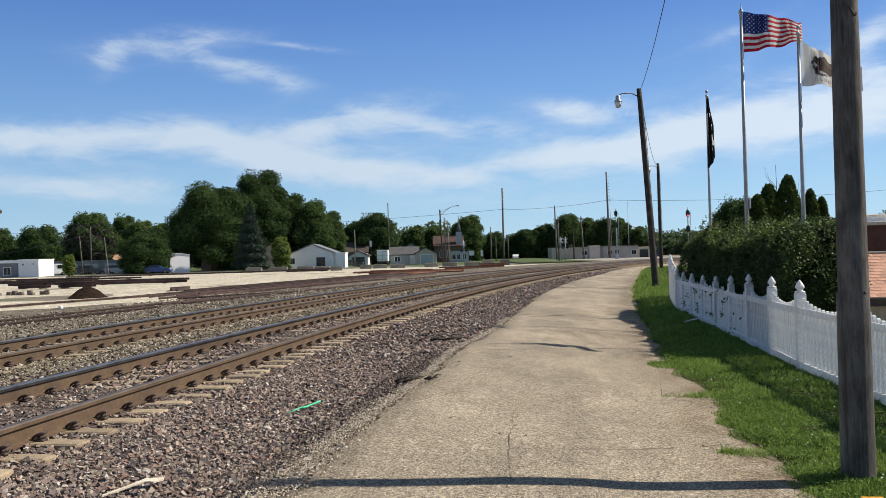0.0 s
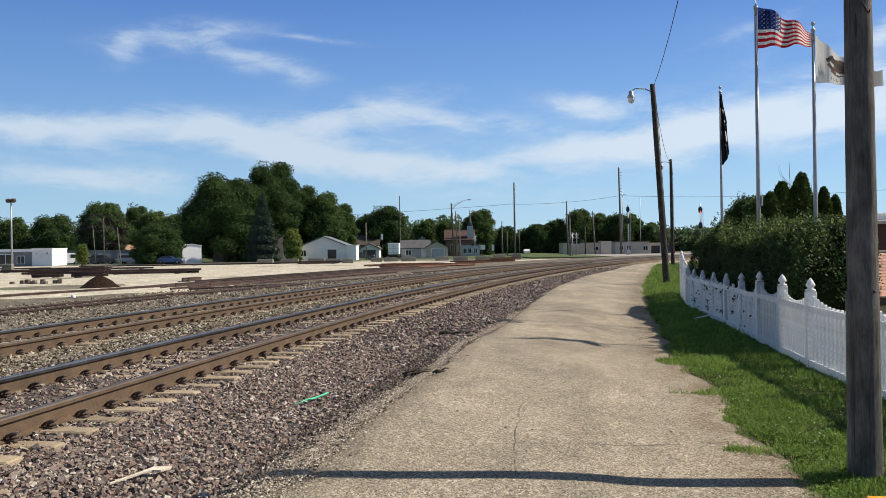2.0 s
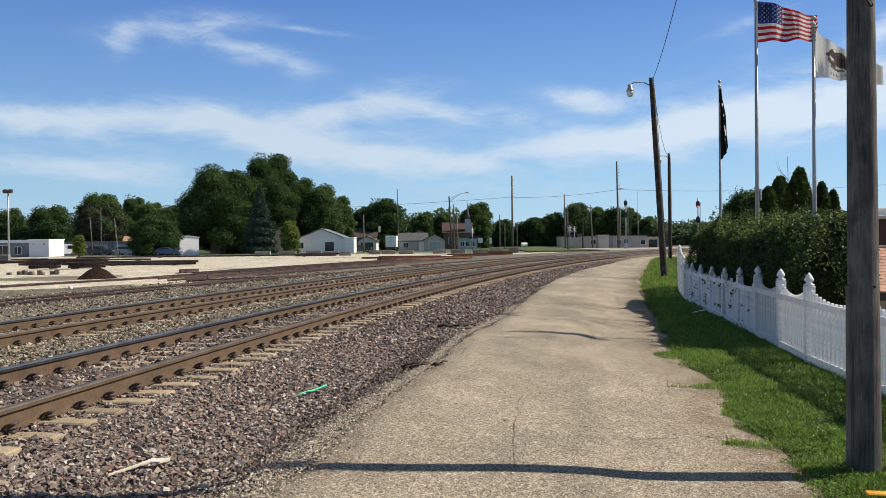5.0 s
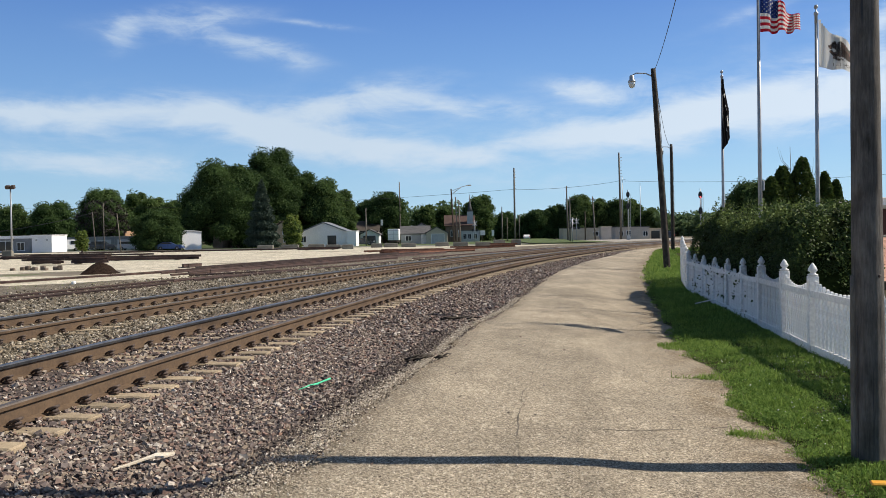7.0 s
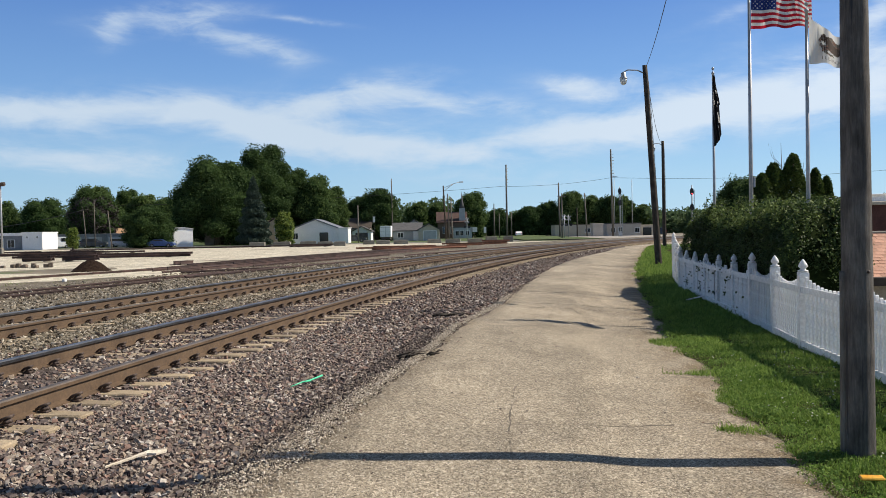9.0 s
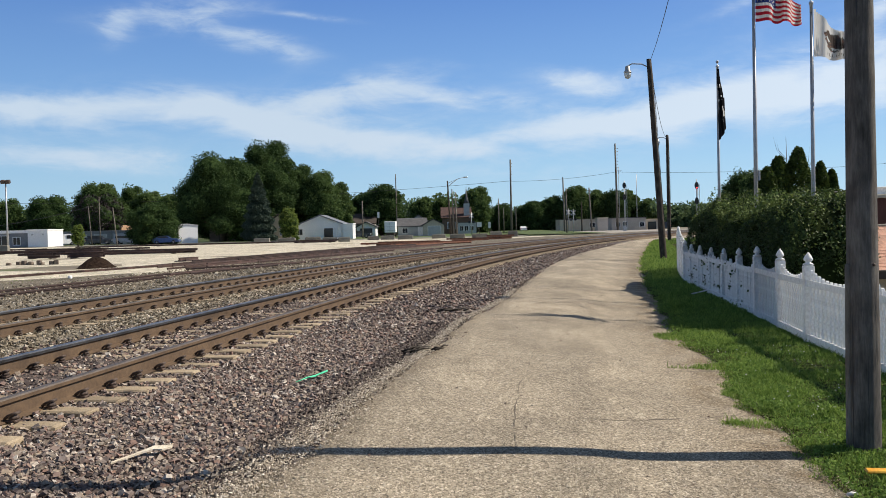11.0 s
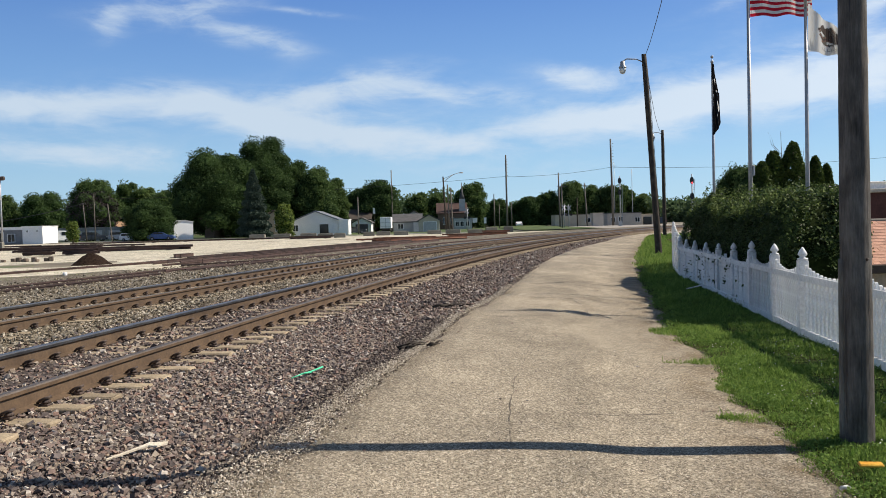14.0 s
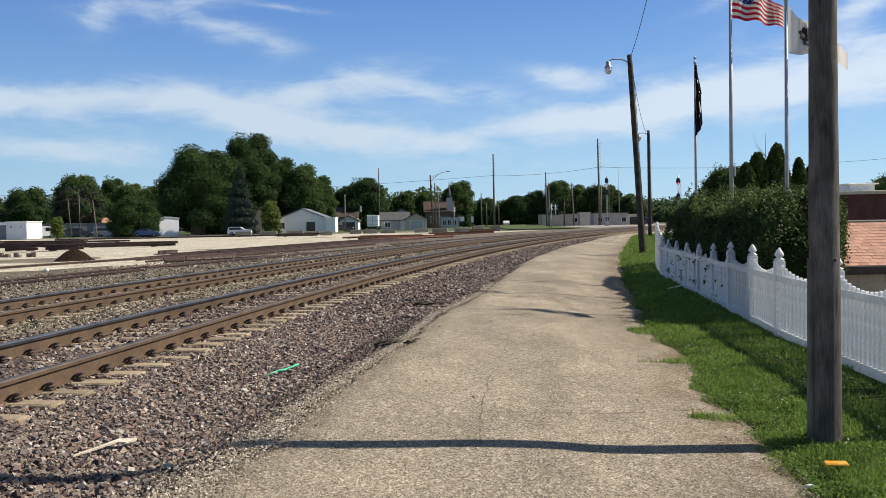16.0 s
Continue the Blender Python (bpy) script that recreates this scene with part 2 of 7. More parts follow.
def chips(name, colours, scale, patch, deep=0.010, dirt=False, relief=0.7, along=1.0):
    """A surface of stone chips: each its own shade, raised, with worn patches over metres; along: less than 1 where wheels have rolled them in."""
    m = bpy.data.materials.new(name)
    m.use_nodes = True
    nt = m.node_tree
    N, L = nt.nodes.new, nt.links.new
    b = nt.nodes["Principled BSDF"]
    b.inputs["Roughness"].default_value, b.inputs["Specular IOR Level"].default_value = 0.9, 0.3
    co, vor, grain_, big, mid = N("ShaderNodeTexCoord"), N("ShaderNodeTexVoronoi"), N("ShaderNodeTexNoise"), N("ShaderNodeTexNoise"), N("ShaderNodeTexNoise")
    vor.inputs["Scale"].default_value = scale
    rolled = N("ShaderNodeMapping")
    rolled.inputs["Scale"].default_value = (1, along, 1)
    L(co.outputs["Object"], rolled.inputs[0])
    for n, sc in ((grain_, scale * 1.7), (big, 0.55), (mid, 3.1)):
        n.inputs["Scale"].default_value, n.inputs["Detail"].default_value = sc, 5.0
        L(rolled.outputs[0], n.inputs["Vector"])
    L(rolled.outputs[0], vor.inputs["Vector"])
    sep = N("ShaderNodeSeparateColor")
    L(vor.outputs["Color"], sep.inputs[0])
    mixv = N("ShaderNodeMath")
    mixv.operation, mixv.inputs[1].default_value = "MULTIPLY_ADD", 0.80
    half = N("ShaderNodeMath")
    half.operation, half.inputs[1].default_value = "MULTIPLY", 0.20
    L(grain_.outputs[0], half.inputs[0]), L(sep.outputs[0], mixv.inputs[0]), L(half.outputs[0], mixv.inputs[2])
    ramp = ramp_of(nt, colours)
    L(mixv.outputs[0], ramp.inputs[0])
    last = ramp.outputs[0]
    for n, lo, hi in ((big, patch[0], patch[1]), (mid, 0.86, 1.12)):
        mr, mul = N("ShaderNodeMapRange"), N("ShaderNodeMixRGB")
        mr.inputs[1].default_value, mr.inputs[2].default_value, mr.inputs[3].default_value, mr.inputs[4].default_value = 0.35, 0.65, lo, hi
        mul.blend_type, mul.inputs[0].default_value = "MULTIPLY", 1.0
        L(n.outputs[0], mr.inputs[0]), L(last, mul.inputs[1]), L(mr.outputs[0], mul.inputs[2])
        last = mul.outputs[0]
    if dirt:      # soil in the chips, in torn patches where the mesh says so
        at, spot, soil = N("ShaderNodeAttribute"), N("ShaderNodeMath"), N("ShaderNodeMixRGB")
        at.attribute_name = "dirt"
        spot.operation, spot.use_clamp = "MULTIPLY", True
        torn = N("ShaderNodeMapRange")
        torn.inputs[1].default_value, torn.inputs[2].default_value, torn.inputs[4].default_value = 0.36, 0.60, 0.95
        L(mid.outputs[0], torn.inputs[0]), L(at.outputs["Fac"], spot.inputs[0]), L(torn.outputs[0], spot.inputs[1])
        soil.blend_type, soil.inputs[2].default_value = "MULTIPLY", (0.42, 0.37, 0.30, 1)
        L(spot.outputs[0], soil.inputs[0]), L(last, soil.inputs[1])
        last = soil.outputs[0]
    L(last, b.inputs["Base Color"])
    bp = N("ShaderNodeBump")
    bp.inputs["Strength"].default_value, bp.inputs["Distance"].default_value, bp.invert = relief, deep, True
    L(vor.outputs["Distance"], bp.inputs["Height"]), L(bp.outputs[0], b.inputs["Normal"])
    MATS[name] = m
    return m


def pebbles(name, colours):
    """Loose stones, each of its own colour."""
    m = bpy.data.materials.new(name)
    m.use_nodes = True
    nt = m.node_tree
    N, L = nt.nodes.new, nt.links.new
    b = nt.nodes["Principled BSDF"]
    b.inputs["Roughness"].default_value, b.inputs["Specular IOR Level"].default_value = 0.85, 0.35
    geo, co, nz = N("ShaderNodeNewGeometry"), N("ShaderNodeTexCoord"), N("ShaderNodeTexNoise")
    nz.inputs["Scale"].default_value, nz.inputs["Detail"].default_value = 45, 4
    L(co.outputs["Object"], nz.inputs["Vector"])
    ramp = ramp_of(nt, colours)
    L(geo.outputs["Random Per Island"], ramp.inputs[0])
    mr, mul = N("ShaderNodeMapRange"), N("ShaderNodeMixRGB")
    mr.inputs[1].default_value, mr.inputs[2].default_value, mr.inputs[3].default_value, mr.inputs[4].default_value = 0.3, 0.7, 0.75, 1.25
    mul.blend_type, mul.inputs[0].default_value = "MULTIPLY", 1.0
    L(nz.outputs[0], mr.inputs[0]), L(ramp.outputs[0], mul.inputs[1]), L(mr.outputs[0], mul.inputs[2]), L(mul.outputs[0], b.inputs["Base Color"])
    MATS[name] = m
    return m


def grain(name, dark, mid, light):
    """Weathered round timber with streaks that run up it."""
    m = bpy.data.materials.new(name)
    m.use_nodes = True
    nt = m.node_tree
    N, L = nt.nodes.new, nt.links.new
    b = nt.nodes["Principled BSDF"]
    b.inputs["Roughness"].default_value, b.inputs["Specular IOR Level"].default_value = 0.88, 0.25
    co, mp, fine, mp2, big = N("ShaderNodeTexCoord"), N("ShaderNodeMapping"), N("ShaderNodeTexNoise"), N("ShaderNodeMapping"), N("ShaderNodeTexNoise")
    mp.inputs["Scale"].default_value, mp2.inputs["Scale"].default_value = (1, 1, 0.10), (1, 1, 0.5)
    fine.inputs["Scale"].default_value, fine.inputs["Detail"].default_value, fine.inputs["Roughness"].default_value = 64, 9, 0.8
    big.inputs["Scale"].default_value, big.inputs["Detail"].default_value = 7, 6
    L(co.outputs["Object"], mp.inputs[0]), L(mp.outputs[0], fine.inputs["Vector"]), L(co.outputs["Object"], mp2.inputs[0]), L(mp2.outputs[0], big.inputs["Vector"])
    mx = N("ShaderNodeMath")
    mx.operation, mx.inputs[1].default_value = "MULTIPLY_ADD", 0.50
    hf = N("ShaderNodeMath")
    hf.operation, hf.inputs[1].default_value = "MULTIPLY", 0.50
    L(big.outputs[0], hf.inputs[0]), L(fine.outputs[0], mx.inputs[0]), L(hf.outputs[0], mx.inputs[2])
    mr = N("ShaderNodeMapRange")
    mr.inputs[1].default_value, mr.inputs[2].default_value = 0.36, 0.64
    L(mx.outputs[0], mr.inputs[0])
    ramp = ramp_of(nt, (dark, mid, light))
    L(mr.outputs[0], ramp.inputs[0]), L(ramp.outputs[0], b.inputs["Base Color"])
    bp = N("ShaderNodeBump")
    bp.inputs["Strength"].default_value, bp.inputs["Distance"].default_value = 0.7, 0.018
    L(mx.outputs[0], bp.inputs["Height"]), L(bp.outputs[0], b.inputs["Normal"])
    MATS[name] = m
    return m


# ground
M_EARTH = surf("earth", (0.13, 0.11, 0.08), (0.20, 0.17, 0.12), 0.4, 0.95, 0.4, 30, spots=((0.10, 0.115, 0.05), 0.25, 0.44))
M_ROAD = chips("road_chip_seal", ((0.067, 0.055, 0.042), (0.195, 0.163, 0.119), (0.313, 0.266, 0.195), (0.41, 0.352, 0.263), (0.76, 0.67, 0.53)), 88.0, (0.74, 1.14), 0.003, True, 0.4, 0.65)
M_CRACK = surf("road_crack", (0.10, 0.085, 0.065), (0.16, 0.13, 0.10), 6, 0.95, 0.3, 60, vary=0)
M_YARD = chips("white_gravel", ((0.28, 0.245, 0.18), (0.52, 0.47, 0.36), (0.63, 0.58, 0.46), (0.74, 0.69, 0.57)), 7.0, (0.72, 1.08), 0.03)
M_BALLAST = chips("ballast_bed", ((0.018, 0.013, 0.012), (0.065, 0.049, 0.043), (0.12, 0.092, 0.080), (0.28, 0.235, 0.205)), 24.0, (0.75, 1.1), 0.04)
M_BALLAST_OLD = chips("grey_ballast_bed", ((0.030, 0.024, 0.017), (0.12, 0.10, 0.072), (0.21, 0.18, 0.13), (0.38, 0.34, 0.27)), 20.0, (0.75, 1.1), 0.04)
M_STONE = pebbles("ballast_stone", ((0.040, 0.030, 0.027), (0.105, 0.080, 0.071), (0.150, 0.127, 0.120), (0.23, 0.145, 0.112), (0.19, 0.155, 0.138), (0.26, 0.22, 0.18), (0.30, 0.235, 0.175), (0.50, 0.46, 0.41)))
M_STONE_FINE = pebbles("dirty_fine_stone", ((0.034, 0.025, 0.022), (0.078, 0.058, 0.051), (0.11, 0.090, 0.080), (0.15, 0.115, 0.092), (0.20, 0.16, 0.13), (0.30, 0.26, 0.21)))
M_STONE_GREY = pebbles("grey_ballast_stone", ((0.05, 0.040, 0.028), (0.13, 0.107, 0.074), (0.185, 0.155, 0.11), (0.24, 0.205, 0.15), (0.30, 0.26, 0.20), (0.48, 0.44, 0.36)))
M_LAWN = surf("lawn", (0.045, 0.075, 0.014), (0.085, 0.12, 0.028), 0.8, 0.95, 0.6, 14, vary=0, dist=0.04)
M_SOIL = surf("turf_soil", (0.036, 0.048, 0.014), (0.062, 0.066, 0.024), 3, 0.95, 0.6, 40, vary=0, dist=0.02, spec=0.05)
M_PAVED = surf("pale_worn_pavement", (0.26, 0.235, 0.20), (0.36, 0.33, 0.285), 0.3, 0.9, 0.2, 30, vary=0)
M_STREET = surf("street_asphalt", (0.16, 0.15, 0.135), (0.22, 0.21, 0.19), 0.3, 0.9, 0.2, 30, vary=0)
# plants
M_GRASS = leafy("grass_blade", (0.066, 0.135, 0.022), (0.30, 0.42, 0.100), 0.65, 0.15, 0.45, 1.5)
M_CLOVER = leafy("clover_leaf", (0.062, 0.128, 0.022), (0.25, 0.37, 0.088), 0.7, 0.12, 0.40, 1.6)
# hedge greens: shade of the face and sun on top put into the colours
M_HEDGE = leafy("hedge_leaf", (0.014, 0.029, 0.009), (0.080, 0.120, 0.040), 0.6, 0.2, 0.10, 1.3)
M_HEDGE_LIT = leafy("sunlit_hedge_leaf", (0.050, 0.080, 0.022), (0.20, 0.265, 0.080), 0.65, 0.12, 0.22, 1.6)
M_TREE = leafy("maple_leaf", (0.032, 0.060, 0.022), (0.070, 0.115, 0.036), 0.7, 0.12, 0.32, 0.25)
M_TREE_MID = leafy("tree_leaf", (0.050, 0.088, 0.030), (0.118, 0.172, 0.054), 0.7, 0.12, 0.36, 0.2)
M_TREE_LIME = leafy("lime_leaf", (0.09, 0.14, 0.02), (0.21, 0.26, 0.05), 0.5, 0.3, 0.3, 0.5)
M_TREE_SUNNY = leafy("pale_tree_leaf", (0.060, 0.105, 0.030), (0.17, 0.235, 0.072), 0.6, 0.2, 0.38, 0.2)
# distance haze is mixed into this leaf colour: lighter and bluer
M_WOODS_HAZE = leafy("hazy_skyline_leaf", (0.060, 0.098, 0.050), (0.15, 0.215, 0.10), 0.7, 0.1, 0.4, 0.1)
M_TREE_PURPLE = leafy("purple_leaf", (0.014, 0.010, 0.012), (0.030, 0.020, 0.022), 0.5, 0.3, 0.1, 0.3)
M_SPRUCE = leafy("spruce_needle", (0.030, 0.050, 0.036), (0.075, 0.108, 0.080), 0.6, 0.2, 0.2, 0.4)
M_CEDAR = leafy("cedar_frond", (0.022, 0.044, 0.010), (0.085, 0.125, 0.028), 0.6, 0.2, 0.3, 0.8)
# foliage cores: the shade between leaves is put into these dark colours
M_CORE = surf("hedge_shade_core", (0.010, 0.016, 0.005), (0.020, 0.030, 0.009), 5, 0.95, 0.5, 20, spec=0.02)
M_CORE_TREE = surf("crown_shade_core", (0.014, 0.026, 0.009), (0.040, 0.066, 0.022), 1.1, 0.95, 0.8, 5, spec=0.02, dist=0.2)
M_BARK = surf("bark", (0.07, 0.055, 0.04), (0.13, 0.10, 0.075), 4, 0.95, 0.6, 25)
M_FLOWER = surf("clover_head", (0.7, 0.7, 0.62), (0.8, 0.8, 0.72), 9, 0.8, 0.1, 50)
# made things
M_CHIP = pebbles("pale_chip", ((0.17, 0.14, 0.105), (0.29, 0.24, 0.175), (0.38, 0.32, 0.24), (0.47, 0.41, 0.32), (0.70, 0.64, 0.54)))
M_POLE = grain("weathered_pole_wood", (0.044, 0.040, 0.036), (0.108, 0.098, 0.088), (0.205, 0.190, 0.170))
M_POLE_GREY = grain("silvered_pole_wood", (0.07, 0.062, 0.052), (0.15, 0.135, 0.115), (0.25, 0.23, 0.20))
M_POLE_DARK = grain("tarred_pole_wood", (0.022, 0.018, 0.014), (0.055, 0.046, 0.037), (0.10, 0.085, 0.068))
M_WHITE = surf("white_vinyl", (0.84, 0.845, 0.845), (0.885, 0.885, 0.885), 1.5, 0.45, 0.05, 20, vary=0.03)


def backlit(m, share):
    """Lets some of the light on its far side through a thin-walled surface."""
    nt = m.node_tree
    b, out = nt.nodes["Principled BSDF"], nt.nodes["Material Output"]
    tr, mx = nt.nodes.new("ShaderNodeBsdfTranslucent"), nt.nodes.new("ShaderNodeMixShader")
    tr.inputs[0].default_value, mx.inputs[0].default_value = (0.90, 0.90, 0.88, 1), share
    nt.links.new(b.outputs[0], mx.inputs[1]), nt.links.new(tr.outputs[0], mx.inputs[2]), nt.links.new(mx.outputs[0], out.inputs[0])


backlit(M_WHITE, 0.24)
M_WHITE_OLD = surf("peeling_white_paint", (0.66, 0.68, 0.69), (0.76, 0.77, 0.77), 2.5, 0.6, 0.2, 25, vary=0.06, spots=((0.09, 0.08, 0.07), 9, 0.36))
M_RAIL = surf("rusty_rail_steel", (0.074, 0.046, 0.026), (0.118, 0.076, 0.043), 3, 0.75, 0.15, 30, metal=0.0, vary=0.04)
M_RAILTOP = surf("worn_rail_head", (0.12, 0.122, 0.128), (0.20, 0.205, 0.215), 3, 0.40, 0.02, 60, metal=0.9, vary=0)
M_RAILTOP_DULL = surf("dull_rail_head", (0.085, 0.068, 0.054), (0.135, 0.110, 0.090), 3, 0.55, 0.02, 60, metal=0.35, vary=0)
M_RUST = surf("old_rust", (0.034, 0.021, 0.019), (0.076, 0.046, 0.040), 2, 0.85, 0.3, 20, vary=0.35)
M_CLIP = surf("dark_iron_clip", (0.038, 0.026, 0.021), (0.085, 0.056, 0.043), 12, 0.7, 0.3, 60, vary=0.2)
M_TIE = surf("weathered_tie", (0.25, 0.195, 0.13), (0.38, 0.305, 0.205), 7, 0.9, 0.5, 60, vary=0.2, spots=((0.10, 0.075, 0.052), 14, 0.34))
M_RUST_RED = surf("fresh_red_rust", (0.105, 0.046, 0.030), (0.19, 0.085, 0.052), 2, 0.85, 0.3, 20, vary=0.3)
M_TIE_OLD = surf("dark_tie", (0.10, 0.078, 0.060), (0.18, 0.145, 0.115), 6, 0.9, 0.5, 50, vary=0.25)
M_ALU = surf("brushed_aluminium", (0.34, 0.34, 0.34), (0.44, 0.44, 0.44), 4, 0.5, 0.03, 60, metal=0.6, vary=0.02)
M_STEEL = surf("galvanised_steel", (0.33, 0.34, 0.35), (0.43, 0.44, 0.45), 4, 0.5, 0.05, 40, metal=0.5, vary=0.08)
M_CONC = surf("concrete", (0.15, 0.142, 0.118), (0.235, 0.22, 0.185), 1.4, 0.9, 0.3, 24, vary=0.15)
M_BLACK = surf("black_paint", (0.012, 0.012, 0.013), (0.022, 0.022, 0.024), 5, 0.5, 0.05, 40, vary=0.1)
M_WIRE = surf("black_cable", (0.03, 0.03, 0.032), (0.045, 0.045, 0.047), 5, 0.7, 0, 40, vary=0)
M_DIRT = surf("dark_soil_heap", (0.018, 0.011, 0.008), (0.046, 0.029, 0.020), 7, 0.95, 1.0, 16, vary=0, dist=0.12, spec=0.1)
M_GREEN = surf("green_plastic", (0.05, 0.50, 0.26), (0.08, 0.60, 0.33), 10, 0.4, 0.05, 50, vary=0)
M_SCRAP = surf("bleached_wood", (0.50, 0.44, 0.34), (0.66, 0.60, 0.49), 8, 0.85, 0.4, 60, vary=0.1)
M_ORANGE = surf("orange_wrapper", (0.75, 0.34, 0.03), (0.85, 0.48, 0.06), 9, 0.4, 0.1, 40, vary=0)
M_PAPER = surf("white_paper", (0.66, 0.66, 0.64), (0.76, 0.76, 0.74), 12, 0.6, 0.1, 40, vary=0)
M_GLASS = shiny("dark_window_glass", (0.02, 0.025, 0.03), 0.06)
M_LENS = shiny("lamp_glass", (0.72, 0.74, 0.70), 0.12)
# houses
M_SIDING = surf("white_siding", (0.80, 0.81, 0.81), (0.86, 0.86, 0.85), 0.8, 0.6, 0.1, 12, vary=0.03)
M_SIDING_GREY = surf("grey_siding", (0.36, 0.37, 0.38), (0.44, 0.45, 0.45), 0.8, 0.65, 0.1, 12, vary=0.05)
M_SIDING_CREAM = surf("cream_siding", (0.58, 0.48, 0.31), (0.66, 0.56, 0.38), 0.8, 0.65, 0.1, 12, vary=0.05)
M_SIDING_BROWN = surf("brown_siding", (0.17, 0.13, 0.10), (0.23, 0.18, 0.14), 0.8, 0.7, 0.1, 12, vary=0.05)
M_SIDING_TAN = surf("tan_siding", (0.46, 0.40, 0.31), (0.54, 0.48, 0.38), 0.8, 0.7, 0.1, 12, vary=0.05)
M_ROOF_SHEET = surf("grey_roof_sheet", (0.13, 0.145, 0.17), (0.18, 0.195, 0.22), 1.0, 0.6, 0.2, 9, vary=0.05)
M_ROOF_RED = surf("dark_red_shingles", (0.060, 0.034, 0.029), (0.092, 0.051, 0.042), 1.2, 0.9, 0.4, 9, vary=0.05)
M_STUCCO = surf("pale_stucco", (0.46, 0.405, 0.35), (0.56, 0.50, 0.43), 0.6, 0.85, 0.15, 8, vary=0.05)
M_ROOF = surf("grey_shingles", (0.065, 0.066, 0.070), (0.105, 0.104, 0.106), 1.2, 0.9, 0.4, 9, vary=0.08)
M_ROOF_BROWN = surf("brown_shingles", (0.050, 0.040, 0.033), (0.082, 0.065, 0.053), 1.2, 0.9, 0.4, 9, vary=0.1)
M_ROOF_TAN = surf("orange_tan_shingles", (0.38, 0.23, 0.13), (0.46, 0.29, 0.17), 1.2, 0.9, 0.4, 9, vary=0.05)
M_SHINGLE = surf("pink_asphalt_shingle", (0.42, 0.225, 0.155), (0.54, 0.315, 0.23), 2.0, 0.9, 0.3, 60, vary=0.2)
M_BRICK = surf("dark_red_brick", (0.080, 0.030, 0.024), (0.115, 0.046, 0.036), 2, 0.9, 0.3, 18, vary=0.05)
M_BRICK_BROWN = surf("brown_brick", (0.13, 0.085, 0.06), (0.18, 0.12, 0.085), 1.5, 0.9, 0.2, 10, vary=0.05)
M_METALWALL = surf("grey_sheet_wall", (0.17, 0.18, 0.19), (0.24, 0.25, 0.26), 0.7, 0.7, 0.2, 6, vary=0.05)
M_BLUE = surf("blue_paint", (0.03, 0.07, 0.20), (0.05, 0.10, 0.27), 3, 0.3, 0.02, 30, vary=0.1)
M_CARWHITE = surf("white_car_paint", (0.74, 0.75, 0.76), (0.80, 0.80, 0.81), 2, 0.2, 0, 30, vary=0.02)
M_CARDARK = surf("dark_car_paint", (0.03, 0.035, 0.045), (0.05, 0.055, 0.065), 2, 0.2, 0, 30, vary=0.1)
M_TYRE = surf("tyre_rubber", (0.018, 0.018, 0.018), (0.03, 0.03, 0.03), 8, 0.85, 0.1, 40, vary=0)
M_RED = surf("signal_red_paint", (0.45, 0.03, 0.02), (0.55, 0.05, 0.03), 6, 0.5, 0, 30, vary=0)
M_REDLIGHT = glow("lit_red_signal", (1.0, 0.05, 0.06), 4.0)

# ---------------------------------------------------------------- mesh helpers


def part(name, bm, material, parent=None, label="", smooth=False):
    """Links a bmesh (or a ready mesh) as one object under a thing or part."""
    if isinstance(bm, bmesh.types.BMesh):
        me = bpy.data.meshes.new(name)
        bmesh.ops.recalc_face_normals(bm, faces=bm.faces[:])
        bm.to_mesh(me)
        bm.free()
    else:
        me = bm
    if not me.materials:
        for m in (material if isinstance(material, (list, tuple)) else (material,)):
            me.materials.append(m)
    if smooth:
        me.polygons.foreach_set("use_smooth", [True] * len(me.polygons))
    ob = new(name, me)
    if parent is not None:
        ob.parent = parent
    return tagged(ob, label)


def thing(name, label, category, group="", kind="", m=None):
    ob = new(name)
    ob.empty_display_size = 0.2
    if m is not None:
        ob.matrix_basis = m
    return tagged(ob, label, category, group, kind)


def box(bm, x0, x1, y0, y1, z0, z1, m=None, bevel=0.0, mat=0):
    lo, hi = Vector((x0, y0, z0)), Vector((x1, y1, z1))
    r = bmesh.ops.create_cube(bm, size=1.0)
    vs = r["verts"]
    for v in vs:
        v.co = Vector([(lo[i] + hi[i]) / 2 + v.co[i] * (hi[i] - lo[i]) for i in range(3)])
    faces = list({f for v in vs for f in v.link_faces})
    if bevel:
        res = bmesh.ops.bevel(bm, geom=list({e for v in vs for e in v.link_edges}), offset=bevel, segments=1, affect="EDGES")
        vs = list({v for f in res["faces"] for v in f.verts} | {v for v in vs if v.is_valid})
        faces = list({f for v in vs for f in v.link_faces})
    for f in faces:
        f.material_index = mat
    if m is not None:
        bmesh.ops.transform(bm, matrix=m, verts=vs)
    return vs


def tube(bm, path, radii, sides=8, cap=True, mat=0):
    """A round bar along a path; one radius or one for each point."""
    if isinstance(radii, (int, float)):
        radii = [radii] * len(path)
    path = [Vector(p) for p in path]
    rings = []
    for i, p in enumerate(path):
        way = (path[min(i + 1, len(path) - 1)] - path[max(i - 1, 0)]).normalized()
        a = way.orthogonal().normalized() if abs(way.z) < 0.95 else Vector((1, 0, 0)).cross(way).normalized()
        b = way.cross(a)
        rings.append([bm.verts.new(p + (a * math.cos(k * math.tau / sides) + b * math.sin(k * math.tau / sides)) * radii[i]) for k in range(sides)])
    for r0, r1 in zip(rings, rings[1:]):
        for k in range(sides):
            f = bm.faces.new((r0[k], r0[(k + 1) % sides], r1[(k + 1) % sides], r1[k]))
            f.smooth, f.material_index = True, mat
    if cap:
        for ring in (rings[0][::-1], rings[-1]):
            bm.faces.new(ring).material_index = mat
    return bm


